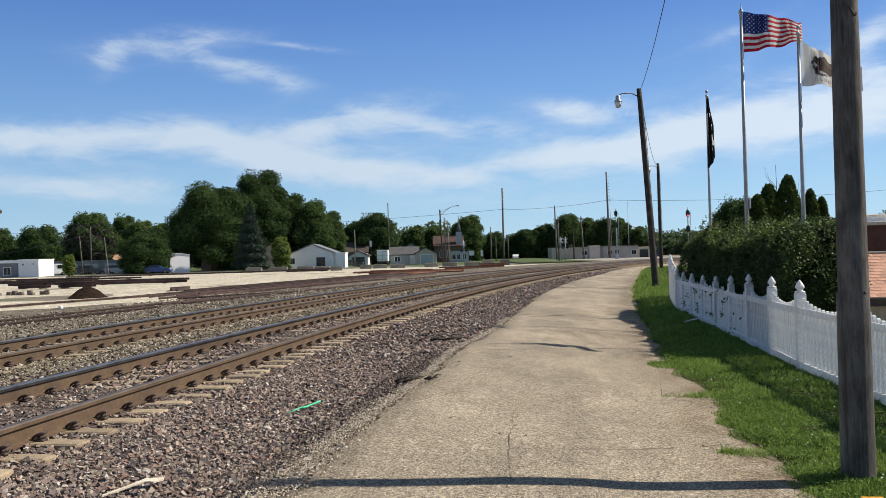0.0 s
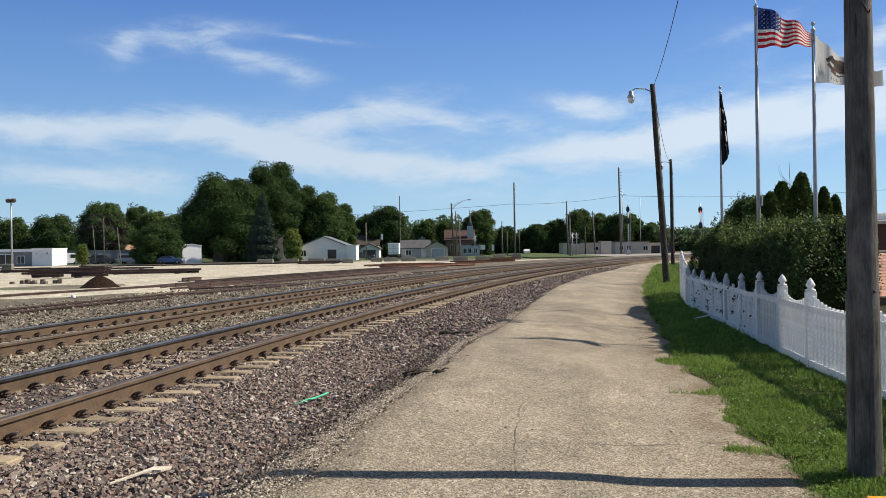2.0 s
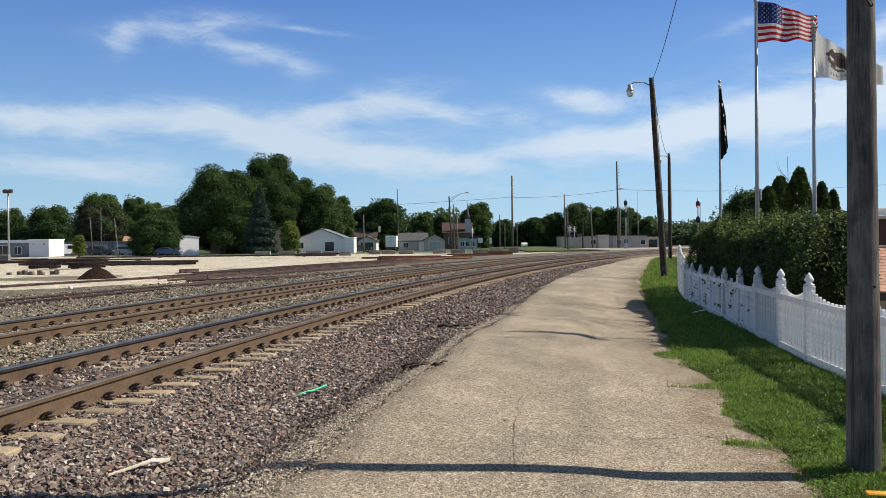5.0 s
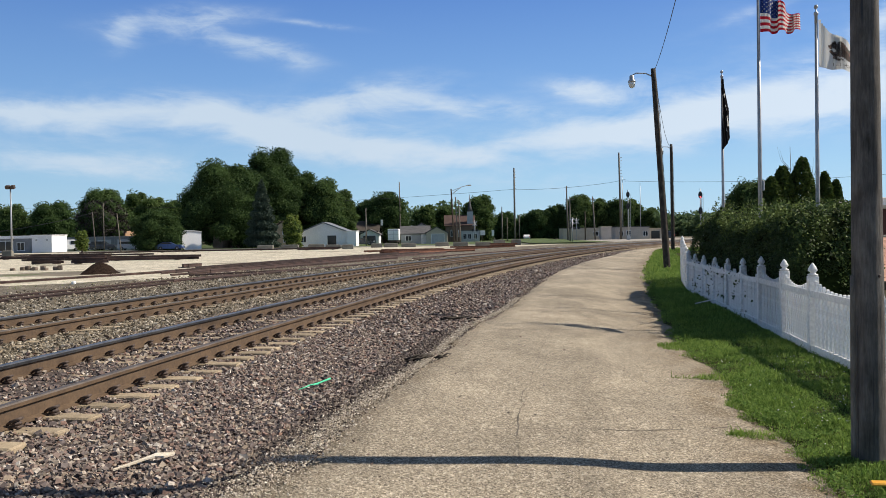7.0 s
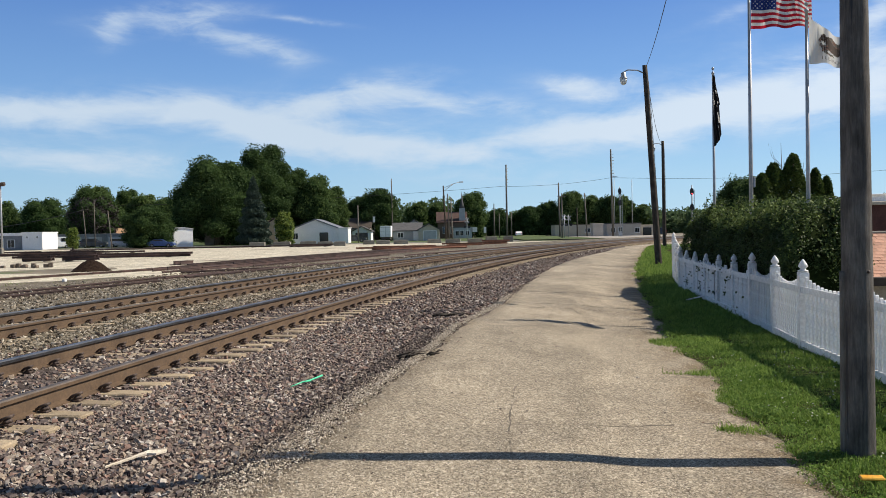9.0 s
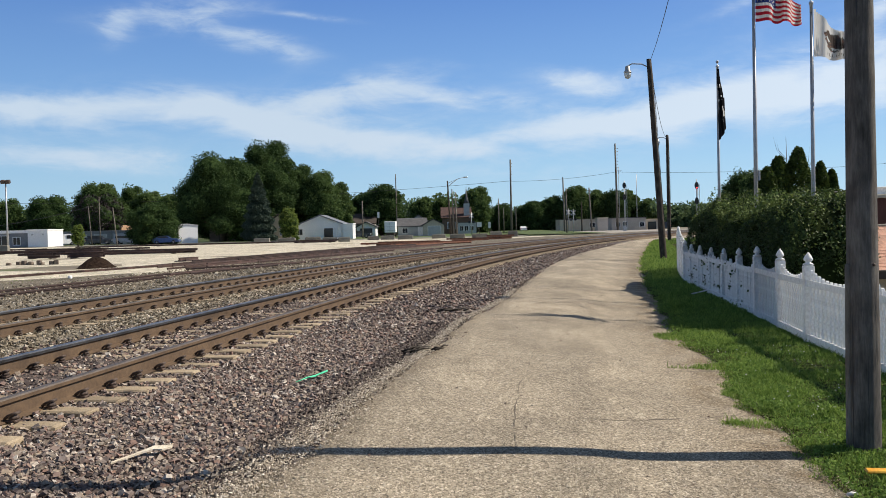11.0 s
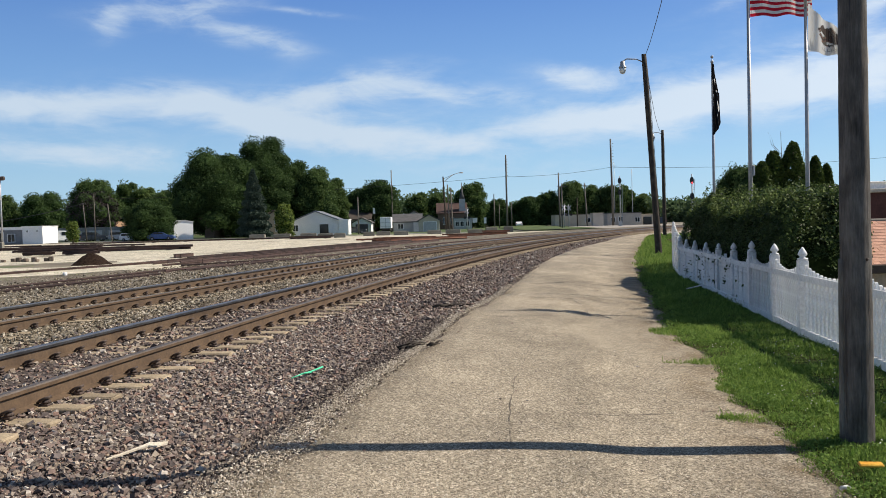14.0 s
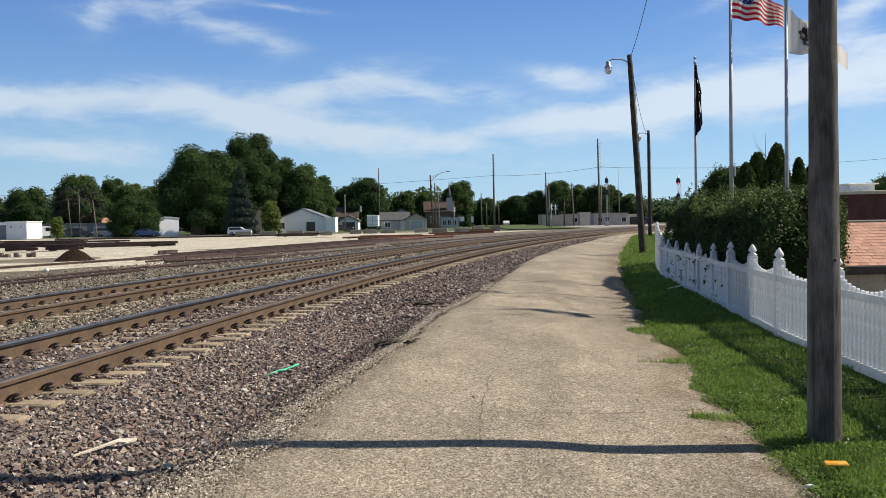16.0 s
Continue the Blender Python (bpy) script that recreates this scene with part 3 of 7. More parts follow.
def lathe(bm, profile, sides=12, m=None, mat=0):
    """Turned shape from (radius, height) pairs."""
    rings = [[bm.verts.new((r * math.cos(k * math.tau / sides), r * math.sin(k * math.tau / sides), z)) for k in range(sides)] for r, z in profile]
    for r0, r1 in zip(rings, rings[1:]):
        for k in range(sides):
            f = bm.faces.new((r0[k], r0[(k + 1) % sides], r1[(k + 1) % sides], r1[k]))
            f.smooth, f.material_index = True, mat
    bm.faces.new(rings[0][::-1]), bm.faces.new(rings[-1])
    if m is not None:
        bmesh.ops.transform(bm, matrix=m, verts=[v for r in rings for v in r])
    return bm


def prism(bm, outline, d0, d1, axis="y", mat=0):
    """A flat outline pushed along an axis. Outline in (x, z) for y, (y, z) for x, (x, y) for z."""
    put = {"y": lambda a, b, d: (a, d, b), "x": lambda a, b, d: (d, a, b), "z": lambda a, b, d: (a, b, d)}[axis]
    v0, v1 = [bm.verts.new(put(a, b, d0)) for a, b in outline], [bm.verts.new(put(a, b, d1)) for a, b in outline]
    n = len(outline)
    fs = [bm.faces.new(v0[::-1]), bm.faces.new(v1)] + [bm.faces.new((v0[i], v0[(i + 1) % n], v1[(i + 1) % n], v1[i])) for i in range(n)]
    for f in fs:
        f.material_index = mat
    return bm


def mesh_arrays(name, verts, sides):
    """A mesh of many separate equal polygons with that many corners, quickly."""
    n = len(verts) // sides
    me = bpy.data.meshes.new(name)
    me.vertices.add(n * sides), me.loops.add(n * sides), me.polygons.add(n)
    me.vertices.foreach_set("co", np.ascontiguousarray(verts, dtype=np.float32).ravel())
    me.loops.foreach_set("vertex_index", np.arange(n * sides, dtype=np.int32))
    me.polygons.foreach_set("loop_start", np.arange(0, n * sides, sides, dtype=np.int32))
    me.update(calc_edges=True)
    return me


def sheet(name, xs, ys, height, material, keep=None):
    """A ground sheet over a grid, with a height for each (x, y)."""
    bm = bmesh.new()
    grid = [[bm.verts.new((x, y, height(x, y))) for x in xs] for y in ys]
    for j, i in itertools.product(range(len(ys) - 1), range(len(xs) - 1)):
        if keep is None or keep((xs[i] + xs[i + 1]) / 2, (ys[j] + ys[j + 1]) / 2):
            bm.faces.new((grid[j][i], grid[j][i + 1], grid[j + 1][i + 1], grid[j + 1][i])).smooth = True
    for v in [v for v in bm.verts if not v.link_faces]:
        bm.verts.remove(v)
    return part(name, bm, material)


def leaves(name, centres, size, rng, up=0.3, long=1.5):
    """Separate four-cornered leaves at the centres, each turned its own way."""
    n = len(centres)
    a = rng.normal(size=(n, 3))
    a /= np.linalg.norm(a, axis=1)[:, None]
    nrm = rng.normal(size=(n, 3))
    nrm[:, 2] = np.abs(nrm[:, 2]) + up
    b = np.cross(nrm, a)
    b /= np.linalg.norm(b, axis=1)[:, None] + 1e-9
    s = size * rng.uniform(0.6, 1.25, (n, 1))
    a, b = a * s * 0.5 * long, b * s * 0.5
    v = np.stack([centres - a, centres + b * 0.9 - a * 0.1, centres + a, centres - b * 0.9 - a * 0.1], 1)
    return mesh_arrays(name, v.reshape(-1, 3), 4)

# ---------------------------------------------------------------- the lie of the land
CURVE_X, CURVE_Y, CURVE_R = 259.02, -31.83, 266.23     # both tracks bend about this centre
RAIL_TOP, TIE_TOP = 0.39, 0.205


def on_track(s, u, z=0.0):
    """A place s metres along the main track and u metres to the right of its middle."""
    a, r = s / CURVE_R, CURVE_R - u
    return Vector((CURVE_X - r * math.cos(a), CURVE_Y + r * math.sin(a), z))


def track_pose(s, u, z=0.0):
    """y along the track, x to the right of it."""
    return Matrix.Translation(on_track(s, u, z)) @ Matrix.Rotation(-s / CURVE_R, 4, "Z")


def track_u(x, y):
    return CURVE_R - math.hypot(x - CURVE_X, y - CURVE_Y)


def lerp(points, y):
    for (y0, x0), (y1, x1) in zip(points, points[1:]):
        if y <= y1:
            break
    return x0 + (x1 - x0) * (y - y0) / (y1 - y0)


ROAD_LEFT = ((-40, -6.4), (0, -1.95), (5.1, -1.16), (5.5, -1.07), (7.05, -0.86), (8.75, -0.55), (9.9, -0.30), (13.1, 0.15), (16.1, 0.92),
             (20.7, 1.75), (27.5, 2.88), (33.3, 4.04), (38.8, 5.35), (45.2, 6.97), (50.5, 8.62), (55.9, 10.47), (67, 13.65), (77, 17.2), (83, 19.8), (95, 26.5), (120, 41))
ROAD_RIGHT = ((-40, -4.0), (0, 1.75), (6.0, 2.62), (7.7, 2.80), (9.5, 3.10), (10.8, 3.24), (12.8, 3.42), (23.2, 5.38), (31.8, 7.15), (42.1, 9.58),
              (55.5, 12.94), (72.3, 17.34), (78, 19.8), (84.4, 23.5), (90, 29), (99, 37), (120, 52))
FENCE = ((-12, 2.6), (0, 3.55), (5.0, 4.18), (6.3, 4.34), (7.85, 4.46), (9.4, 4.58), (11.5, 4.80), (13.07, 5.03), (14.62, 5.24), (16.15, 5.45), (17.7, 5.66),
         (19.25, 5.87), (20.8, 6.08), (22.2, 6.27), (23.4, 6.44), (24.6, 6.70), (26.0, 7.02), (27.4, 7.36), (28.8, 7.72), (60, 14.5), (90, 30))


def yard_z(y):
    return 0.06 - 0.40 * min(max((y - 42) / 110, 0), 1)


def ground_z(x, y):
    u = track_u(x, y)
    if u < -8 or y < -60:
        return yard_z(y)
    fx = lerp(FENCE, min(max(y, -12), 90))
    if x < fx + 1.2 or y > 90:
        return -0.20 if y < 90 else -0.22
    k = min((x - fx - 1.2) / 4, 1) * min(max((70 - y) / 30, 0), 1)
    return -0.20 - 2.2 * k


def steps(lo, hi, n):
    return [lo + (hi - lo) * i / n for i in range(n + 1)]


near_x = [-3000, -1200, -500, -260] + steps(-160, -30, 26) + steps(-28, 30, 58) + steps(35, 120, 17) + [260, 500, 1200, 3000]
near_y = [-3000, -800, -300, -120, -60] + steps(-40, 120, 96) + steps(130, 260, 13) + [400, 800, 1600, 4000]
tagged(sheet("ground", near_x, near_y, ground_z, M_EARTH), "bare earth and scrub ground round the rail yard", "ground", kind="structure")

# lawns and gravel lie a little above it
tagged(sheet("gravel_yard", steps(-180, 24, 68), steps(14, 144, 65), lambda x, y: yard_z(y) + 0.02 + 0.05 * noise.noise((x * 0.13, y * 0.13, 0)), M_YARD,
             keep=lambda x, y: track_u(x, y) < -12.0 - 0.8 * math.sin(y * 0.3)), "pale crushed-stone rail yard, trodden and dusty", "gravel", kind="structure")
tagged(sheet("lawn", steps(-160, 30, 40), steps(160, 260, 12), lambda x, y: yard_z(y) + 0.03, M_LAWN), "mown lawn round the houses beyond the street", "lawn", kind="structure")
tagged(sheet("lawn_verge", steps(-28, 24, 20), steps(144, 149, 2), lambda x, y: yard_z(y) + 0.03, M_LAWN,
             keep=lambda x, y: track_u(x, y) < -12), "grass verge beside the yard", "lawn", kind="structure")
tagged(sheet("street", steps(-260, 24, 50), (149.2, 152, 155, 158.6), lambda x, y: yard_z(y) + 0.04, M_STREET), "plain grey asphalt street behind the yard", "road", kind="structure")
tagged(sheet("crossing_pavement", steps(28, 90, 16), steps(104, 190, 16), lambda x, y: -0.14, M_PAVED,
             keep=lambda x, y: track_u(x, y) > 3.2 or track_u(x, y) < -6), "pale worn pavement by the level crossing", "pavement", kind="structure")
tagged(sheet("crossing_lawn", steps(14, 28, 7), steps(150, 260, 12), lambda x, y: -0.13, M_LAWN,
             keep=lambda x, y: track_u(x, y) < -6), "grass beyond the level crossing", "lawn", kind="structure")


def road_left_z(y):
    """The lane leans: its side by the track lies higher."""
    return lerp(((-100, 0.25), (22, 0.25), (30, 0.19), (45, 0.15), (58, 0.15), (72, 0.12), (85, 0.07), (130, 0.03)), y)


def road_z(x, y):
    l, r = lerp(ROAD_LEFT, y), lerp(ROAD_RIGHT, y)
    k = min(max((x - l) / (r - l), 0), 1)
    lean = lerp(((0, 1.0), (0.22, 0.80), (0.40, 0.66), (0.54, 0.49), (0.63, 0.29), (0.73, 0.18), (0.96, 0.0), (1.0, -0.02)), k)
    return road_left_z(y) * lean + 0.007 * noise.noise((x * 0.9, y * 0.9, 4))


def build_road():
    """Chip-sealed lane that leans towards the fence, with ragged edges."""
    bm = bmesh.new()
    ys = steps(-40, 0, 20) + steps(0.25, 30, 119) + steps(31, 118, 87)
    rows = []
    for y in ys:
        rag = 0.09 if y < 60 else 0.3
        l = lerp(ROAD_LEFT, y) + rag * noise.noise((3.1, y * 1.3, 0)) + 0.05 * noise.noise((3.1, y * 6, 0))
        r = lerp(ROAD_RIGHT, y) + 0.16 * noise.noise((7.7, y * 0.9, 0)) + 0.07 * noise.noise((1.7, y * 5, 0))
        row = []
        for i in range(19):
            x = l + (r - l) * i / 18
            row.append(bm.verts.new((x, y, road_z(x, y) - (0.045 if i in (0, 18) else 0))))
        rows.append(row)
    for a, b in zip(rows, rows[1:]):
        for i in range(18):
            bm.faces.new((a[i], a[i + 1], b[i + 1], b[i])).smooth = True
    lane = part("road", bm, M_ROAD)
    # soil washed on to the lane along its edges
    dirt = lane.data.attributes.new("dirt", "FLOAT", "POINT")
    side = [1.0 if i == 0 else 0.35 if i == 1 else {18: 1.0, 17: 1.0, 16: 0.8, 15: 0.5, 14: 0.25, 13: 0.1}.get(i, 0.0) for i in range(19)]
    dirt.data.foreach_set("value", np.tile(np.array(side, np.float32), len(ys)))
    return tagged(lane, "sun-bleached chip-sealed gravel lane with cracks along it", "road", kind="structure")


road = build_road()


def crack(points, width, seed):
    """A ragged crack that lies in the lane as a thin dark strip."""
    bm = bmesh.new()
    rows = []
    for (x0, y0), (x1, y1) in zip(points, points[1:]):
        n = max(2, int(math.hypot(x1 - x0, y1 - y0) / 0.12))
        for i in range(n):
            x, y = x0 + (x1 - x0) * i / n, y0 + (y1 - y0) * i / n
            off = 0.03 * noise.noise((x * 2.2, y * 2.2, seed)) + 0.022 * noise.noise((x * 11, y * 11, seed))
            w = width * max(0.06, 0.55 + 1.4 * noise.noise((x * 5, y * 5, seed + 3)))
            across = Vector((y1 - y0, x0 - x1)).normalized()
            p = Vector((x, y)) + across * off
            rows.append([bm.verts.new((*q, road_z(*q) + 0.0045)) for q in (p - across * w / 2, p + across * w / 2)])
    for a, b in zip(rows, rows[1:]):
        bm.faces.new((a[0], a[1], b[1], b[0]))
    return part("crack", bm, M_CRACK, road)


for i, (pts, w) in enumerate((
        (((0.42, 5.8), (0.53, 7.2), (0.63, 8.0), (0.89, 9.6), (1.28, 12.0), (2.03, 16.05), (3.15, 21.9), (4.0, 26.0), (4.9, 30)), 0.009),
        (((-0.2, 13.15), (0.9, 13.3), (2.0, 13.7), (3.5, 14.2)), 0.026), (((0.84, 16.3), (1.7, 16.35), (2.76, 16.7), (3.9, 16.6)), 0.036),
        (((1.14, 19.6), (2.5, 19.9), (3.7, 19.7)), 0.04), (((2.8, 25.4), (5.0, 26.9)), 0.06), (((3.5, 28.4), (7.0, 30.6)), 0.08),
        (((0.25, 6.65), (1.0, 6.85), (1.6, 7.05), (2.6, 7.4)), 0.013), (((1.9, 9.2), (2.5, 9.45), (3.1, 9.6)), 0.016),
        (((-0.8, 7.7), (-0.1, 7.2), (0.3, 6.7)), 0.009), (((2.35, 13.9), (2.5, 15.2), (2.45, 16.5)), 0.016), (((2.5, 11.2), (2.7, 10.4), (2.62, 9.6), (2.85, 9.0)), 0.009), (((2.2, 12.4), (2.35, 11.5), (2.2, 10.8)), 0.008), (((4.4, 19.5), (4.5, 23.0), (4.9, 25.0)), 0.03),
        (((0.9, 9.0), (1.9, 9.5)), 0.010), (((4.4, 35), (7.6, 37)), 0.08), (((6.0, 46), (10.5, 48)), 0.10))):
    crack(pts, w, i * 7.3)

# dark stains and chips strewn on the lane
rng = np.random.default_rng(5)


def stones(name, pts, sizes, rng, material, flat=0.75, chunky=False, low=False):
    """Many angular stones as one mesh; pts are their middles. Chunky ones are knocked-about blocks, the others have six corners."""
    n = len(pts)
    if chunky:
        corner = np.array([(x, y, z) for z in (-0.72, 0.72) for x, y in ((-0.72, -0.72), (0.72, -0.72), (0.72, 0.72), (-0.72, 0.72))])
        face = np.array([(3, 2, 1, 0), (4, 5, 6, 7), (0, 1, 5, 4), (1, 2, 6, 5), (2, 3, 7, 6), (3, 0, 4, 7)])
        v = corner[None] * rng.uniform(0.62, 1.15, (n, 8, 1)) + rng.normal(0, 0.13, (n, 8, 3))
    elif low:
        corner = np.array([(1, 0, -0.3), (0, 1, -0.3), (-1, 0, -0.3), (0, -1, -0.3), (0.1, 0, 0.8)], float)
        face = np.array([(0, 1, 4), (1, 2, 4), (2, 3, 4), (3, 0, 4)])
        v = corner[None] * rng.uniform(0.7, 1.15, (n, 5, 1)) + rng.normal(0, 0.14, (n, 5, 3))
    else:
        corner = np.array([(1, 0, 0), (-1, 0, 0), (0, 1, 0), (0, -1, 0), (0, 0, 1), (0, 0, -1)], float)
        face = np.array([(0, 2, 4), (2, 1, 4), (1, 3, 4), (3, 0, 4), (2, 0, 5), (1, 2, 5), (3, 1, 5), (0, 3, 5)])
        v = corner[None] * rng.uniform(0.65, 1.15, (n, 6, 1)) + rng.normal(0, 0.18, (n, 6, 3))
    v *= rng.uniform(0.55, 1.15, (n, 1, 3))
    q = rng.normal(size=(n, 4)) * ((1, 0.12, 0.12, 1) if low else (1, 1, 1, 1))
    q /= np.linalg.norm(q, axis=1)[:, None]
    w, x, y, z = q.T
    rot = np.stack([1 - 2 * (y * y + z * z), 2 * (x * y - z * w), 2 * (x * z + y * w), 2 * (x * y + z * w), 1 - 2 * (x * x + z * z), 2 * (y * z - x * w),
                    2 * (x * z - y * w), 2 * (y * z + x * w), 1 - 2 * (x * x + y * y)], 1).reshape(n, 3, 3)
    v = np.einsum("nij,nkj->nki", rot, v) * (np.asarray(sizes) * 0.62)[:, None, None]
    v[:, :, 2] *= flat
    v += np.asarray(pts)[:, None]
    c, m, e = len(corner), len(face), face.shape[1]
    me = bpy.data.meshes.new(name)
    me.vertices.add(c * n), me.loops.add(m * e * n), me.polygons.add(m * n)
    me.vertices.foreach_set("co", v.astype(np.float32).ravel())
    me.loops.foreach_set("vertex_index", (face[None] + c * np.arange(n)[:, None, None]).astype(np.int32).ravel())
    me.polygons.foreach_set("loop_start", np.arange(0, m * e * n, e, dtype=np.int32))
    me.update(calc_edges=True)
    me.shade_flat()
    me.materials.append(material)
    return me


# ---------------------------------------------------------------- ballast and tracks
BED_U = (-60, -16, -9.0, -6.2, -2.6, -1.9, -1.35, -1.0, -0.6, 0.6, 0.9, 1.3, 1.6, 1.97, 2.4, 2.7, 3.0, 3.35, 3.6, 3.85, 4.6)
BED_Z = (0.02, 0.085, 0.09, 0.175, 0.18, 0.160, 0.165, 0.185, 0.196, 0.196, 0.178, 0.150, 0.120, 0.105, 0.070, 0.070, 0.115, 0.185, 0.225, 0.20, -0.20)


def bed_z(u, y):
    """The stone bed: flat under the tracks, a shallow ditch, then up to the lane's edge."""
    z = float(np.interp(u, BED_U, BED_Z))
    return min(z, road_left_z(y) - 0.02) if u > 2.5 else z


def build_bed(name, us, material, label):
    bm = bmesh.new()
    rows = []
    for s in steps(0, 20, 20) + steps(20.5, 60, 79) + steps(61, 240, 90):
        row = []
        for u in us:
            p = on_track(s, u)
            z = bed_z(u, p.y)
            if p.y > 20 and p.x > lerp(ROAD_LEFT, p.y) - 0.1:      # it runs under the lane
                z = min(z, road_z(p.x, p.y) - 0.05)
            row.append(bm.verts.new((p.x, p.y, z + 0.018 * noise.noise((s * 0.7, u * 0.7, 2)))))
        rows.append(row)
    for a, b in zip(rows, rows[1:]):
        for i in range(len(us) - 1):
            bm.faces.new((a[i], a[i + 1], b[i + 1], b[i])).smooth = True
    return tagged(part(name, bm, material), label, "ballast", kind="structure")


build_bed("ballast_bed", steps(-1.9, 4.6, 30), M_BALLAST, "dark purple-brown crushed-stone ballast shoulder")
build_bed("ballast_bed_old", steps(-18, -1.9, 44), M_BALLAST_OLD, "weathered grey crushed-stone ballast between the tracks")


def scatter(n, s0, s1, u0, u1, size, sink=0.3):
    s, u = rng.uniform(s0, s1, n), rng.uniform(u0, u1, n)
    a, r = s / CURVE_R, CURVE_R - u
    x, y = CURVE_X - r * np.cos(a), CURVE_Y + r * np.sin(a)
    sz = size * np.exp(np.clip(rng.normal(0, 0.36, n), -0.8, 0.65))
    clear = x < np.interp(y, [a for a, _ in ROAD_LEFT], [b for _, b in ROAD_LEFT]) + rng.normal(0.0, 0.10, n)
    s, u, x, y, sz = s[clear], u[clear], x[clear], y[clear], sz[clear]
    bare = (np.abs((s - 33.0 + 0.2475) % 0.495 - 0.2475) < 0.10) & (np.abs(u) < 1.27) & (rng.uniform(0, 1, len(s)) < 0.8)      # ties show through
    s, u, x, y, sz = s[~bare], u[~bare], x[~bare], y[~bare], sz[~bare]
    n = len(x)
    z = np.interp(u, BED_U, BED_Z)
    z = np.where(u > 2.5, np.minimum(z, np.interp(y, (22, 30, 45, 58, 72, 85), (0.23, 0.17, 0.13, 0.13, 0.10, 0.05))), z)
    return np.stack([x, y, z + sz * (0.5 - sink) * rng.uniform(-1.2, 2.6, n)], 1), sz


def ballast_field(name, chunks, material, label, chunky=False):
    parts_ = [scatter(*c) for c in chunks]
    me = stones(name, np.concatenate([p for p, _ in parts_]), np.concatenate([q for _, q in parts_]), rng, material, 0.8, chunky)
    return tagged(part(name, me, material), label, "ballast", kind="stuff")


ballast_field("ballast_stones", ((48000, 36.3, 45, 1.2, 2.95, 0.0275), (8000, 36, 48, -0.66, 0.66, 0.034), (6000, 36, 50, 0.82, 1.25, 0.030)),
              M_STONE, "loose dark brown and mauve ballast stones along the track", True)
ballast_field("fine_ballast", ((22000, 35.5, 47, 2.75, 3.6, 0.024), (5000, 35.5, 47, 2.4, 2.9, 0.026), (7000, 35.5, 60, 3.0, 3.8, 0.020)), M_STONE_FINE, "dark dirty fine stones beside the lane")
ballast_field("far_ballast_stones", ((17000, 46, 60, 1.2, 3.6, 0.048), (9000, 60, 95, 1.2, 3.3, 0.06), (9000, 47, 60, 2.5, 3.75, 0.024), (5000, 56, 70, -2.0, 0.66, 0.04), (7000, 48, 58, -0.66, 0.66, 0.038), (8000, 36, 54, -2.0, -0.82, 0.040), (6000, 45, 47, 1.2, 2.95, 0.034), (2500, 50, 60, 0.82, 1.25, 0.032)),
              M_STONE, "dark brown ballast stones farther along the track")
ballast_field("grey_ballast_stones", ((15000, 38, 62, -3.1, -1.8, 0.042), (9000, 40, 62, -4.7, -3.0, 0.042), (17000, 42, 76, -12.6, -4.9, 0.056),
                                      (6000, 62, 90, -9.0, -1.5, 0.075)), M_STONE_GREY, "loose pale grey ballast stones between and beyond the tracks")


def rail_mesh(name, u, z_top, s0, s1, step, worn=(7,)):
    """A flat-bottomed rail that follows the bend; the head's top is polished."""
    prof = [(-0.076, 0), (0.076, 0), (0.076, 0.012), (0.012, 0.030), (0.0095, 0.130), (0.036, 0.142), (0.038, 0.172), (0.030, 0.185), (-0.030, 0.185),
            (-0.038, 0.172), (-0.036, 0.142), (-0.0095, 0.130), (-0.012, 0.030), (-0.076, 0.012)]
    bm = bmesh.new()
    rows = [[bm.verts.new(on_track(s, u + a, z_top - 0.185 + b)) for a, b in prof] for s in np.arange(s0, s1 + step / 2, step)]
    n = len(prof)
    for r0, r1 in zip(rows, rows[1:]):
        for i in range(n):
            bm.faces.new((r0[i], r0[(i + 1) % n], r1[(i + 1) % n], r1[i])).material_index = 1 if i in worn else 0
    bm.faces.new(rows[0]), bm.faces.new(rows[-1][::-1])
    return bm


def clip_mesh():
    """A bent spring clip seated in its iron shoulder."""
    bm = bmesh.new()
    box(bm, -0.040, 0.050, -0.040, 0.040, 0.0, 0.022, bevel=0.006)
    box(bm, -0.020, 0.050, -0.040, 0.040, 0.010, 0.066, bevel=0.024)
    path = [(-0.050, -0.030, 0.030), (-0.01, -0.046, 0.056), (0.035, -0.036, 0.074), (0.052, 0.0, 0.080), (0.035, 0.036, 0.074), (-0.01, 0.046, 0.056), (-0.040, 0.030, 0.034)]
    tube(bm, path, 0.013, 6)
    me = bpy.data.meshes.new("clip")
    bm.to_mesh(me)
    bm.free()
    me.materials.append(M_CLIP)
    return me


def tie_mesh(seed):
    r = random.Random(seed)
    bm = bmesh.new()
    box(bm, -1.27, 1.27, -0.102, 0.102, -0.17, 0.0, bevel=0.014)
    bmesh.ops.subdivide_edges(bm, edges=[e for e in bm.edges if e.calc_length() > 1], cuts=12)
    for v in bm.verts:
        v.co += Vector((r.uniform(-0.012, 0.012), 0.012 * noise.noise((v.co.x * 3, v.co.y, seed)), 0.010 * noise.noise((v.co.x * 4, v.co.y * 6, seed + 5))))
    me = bpy.data.meshes.new("tie")
    bm.to_mesh(me)
    bm.free()
    return me


TIES = [tie_mesh(k) for k in range(5)]
for me in TIES:
    me.materials.append(M_TIE)
CLIP = clip_mesh()


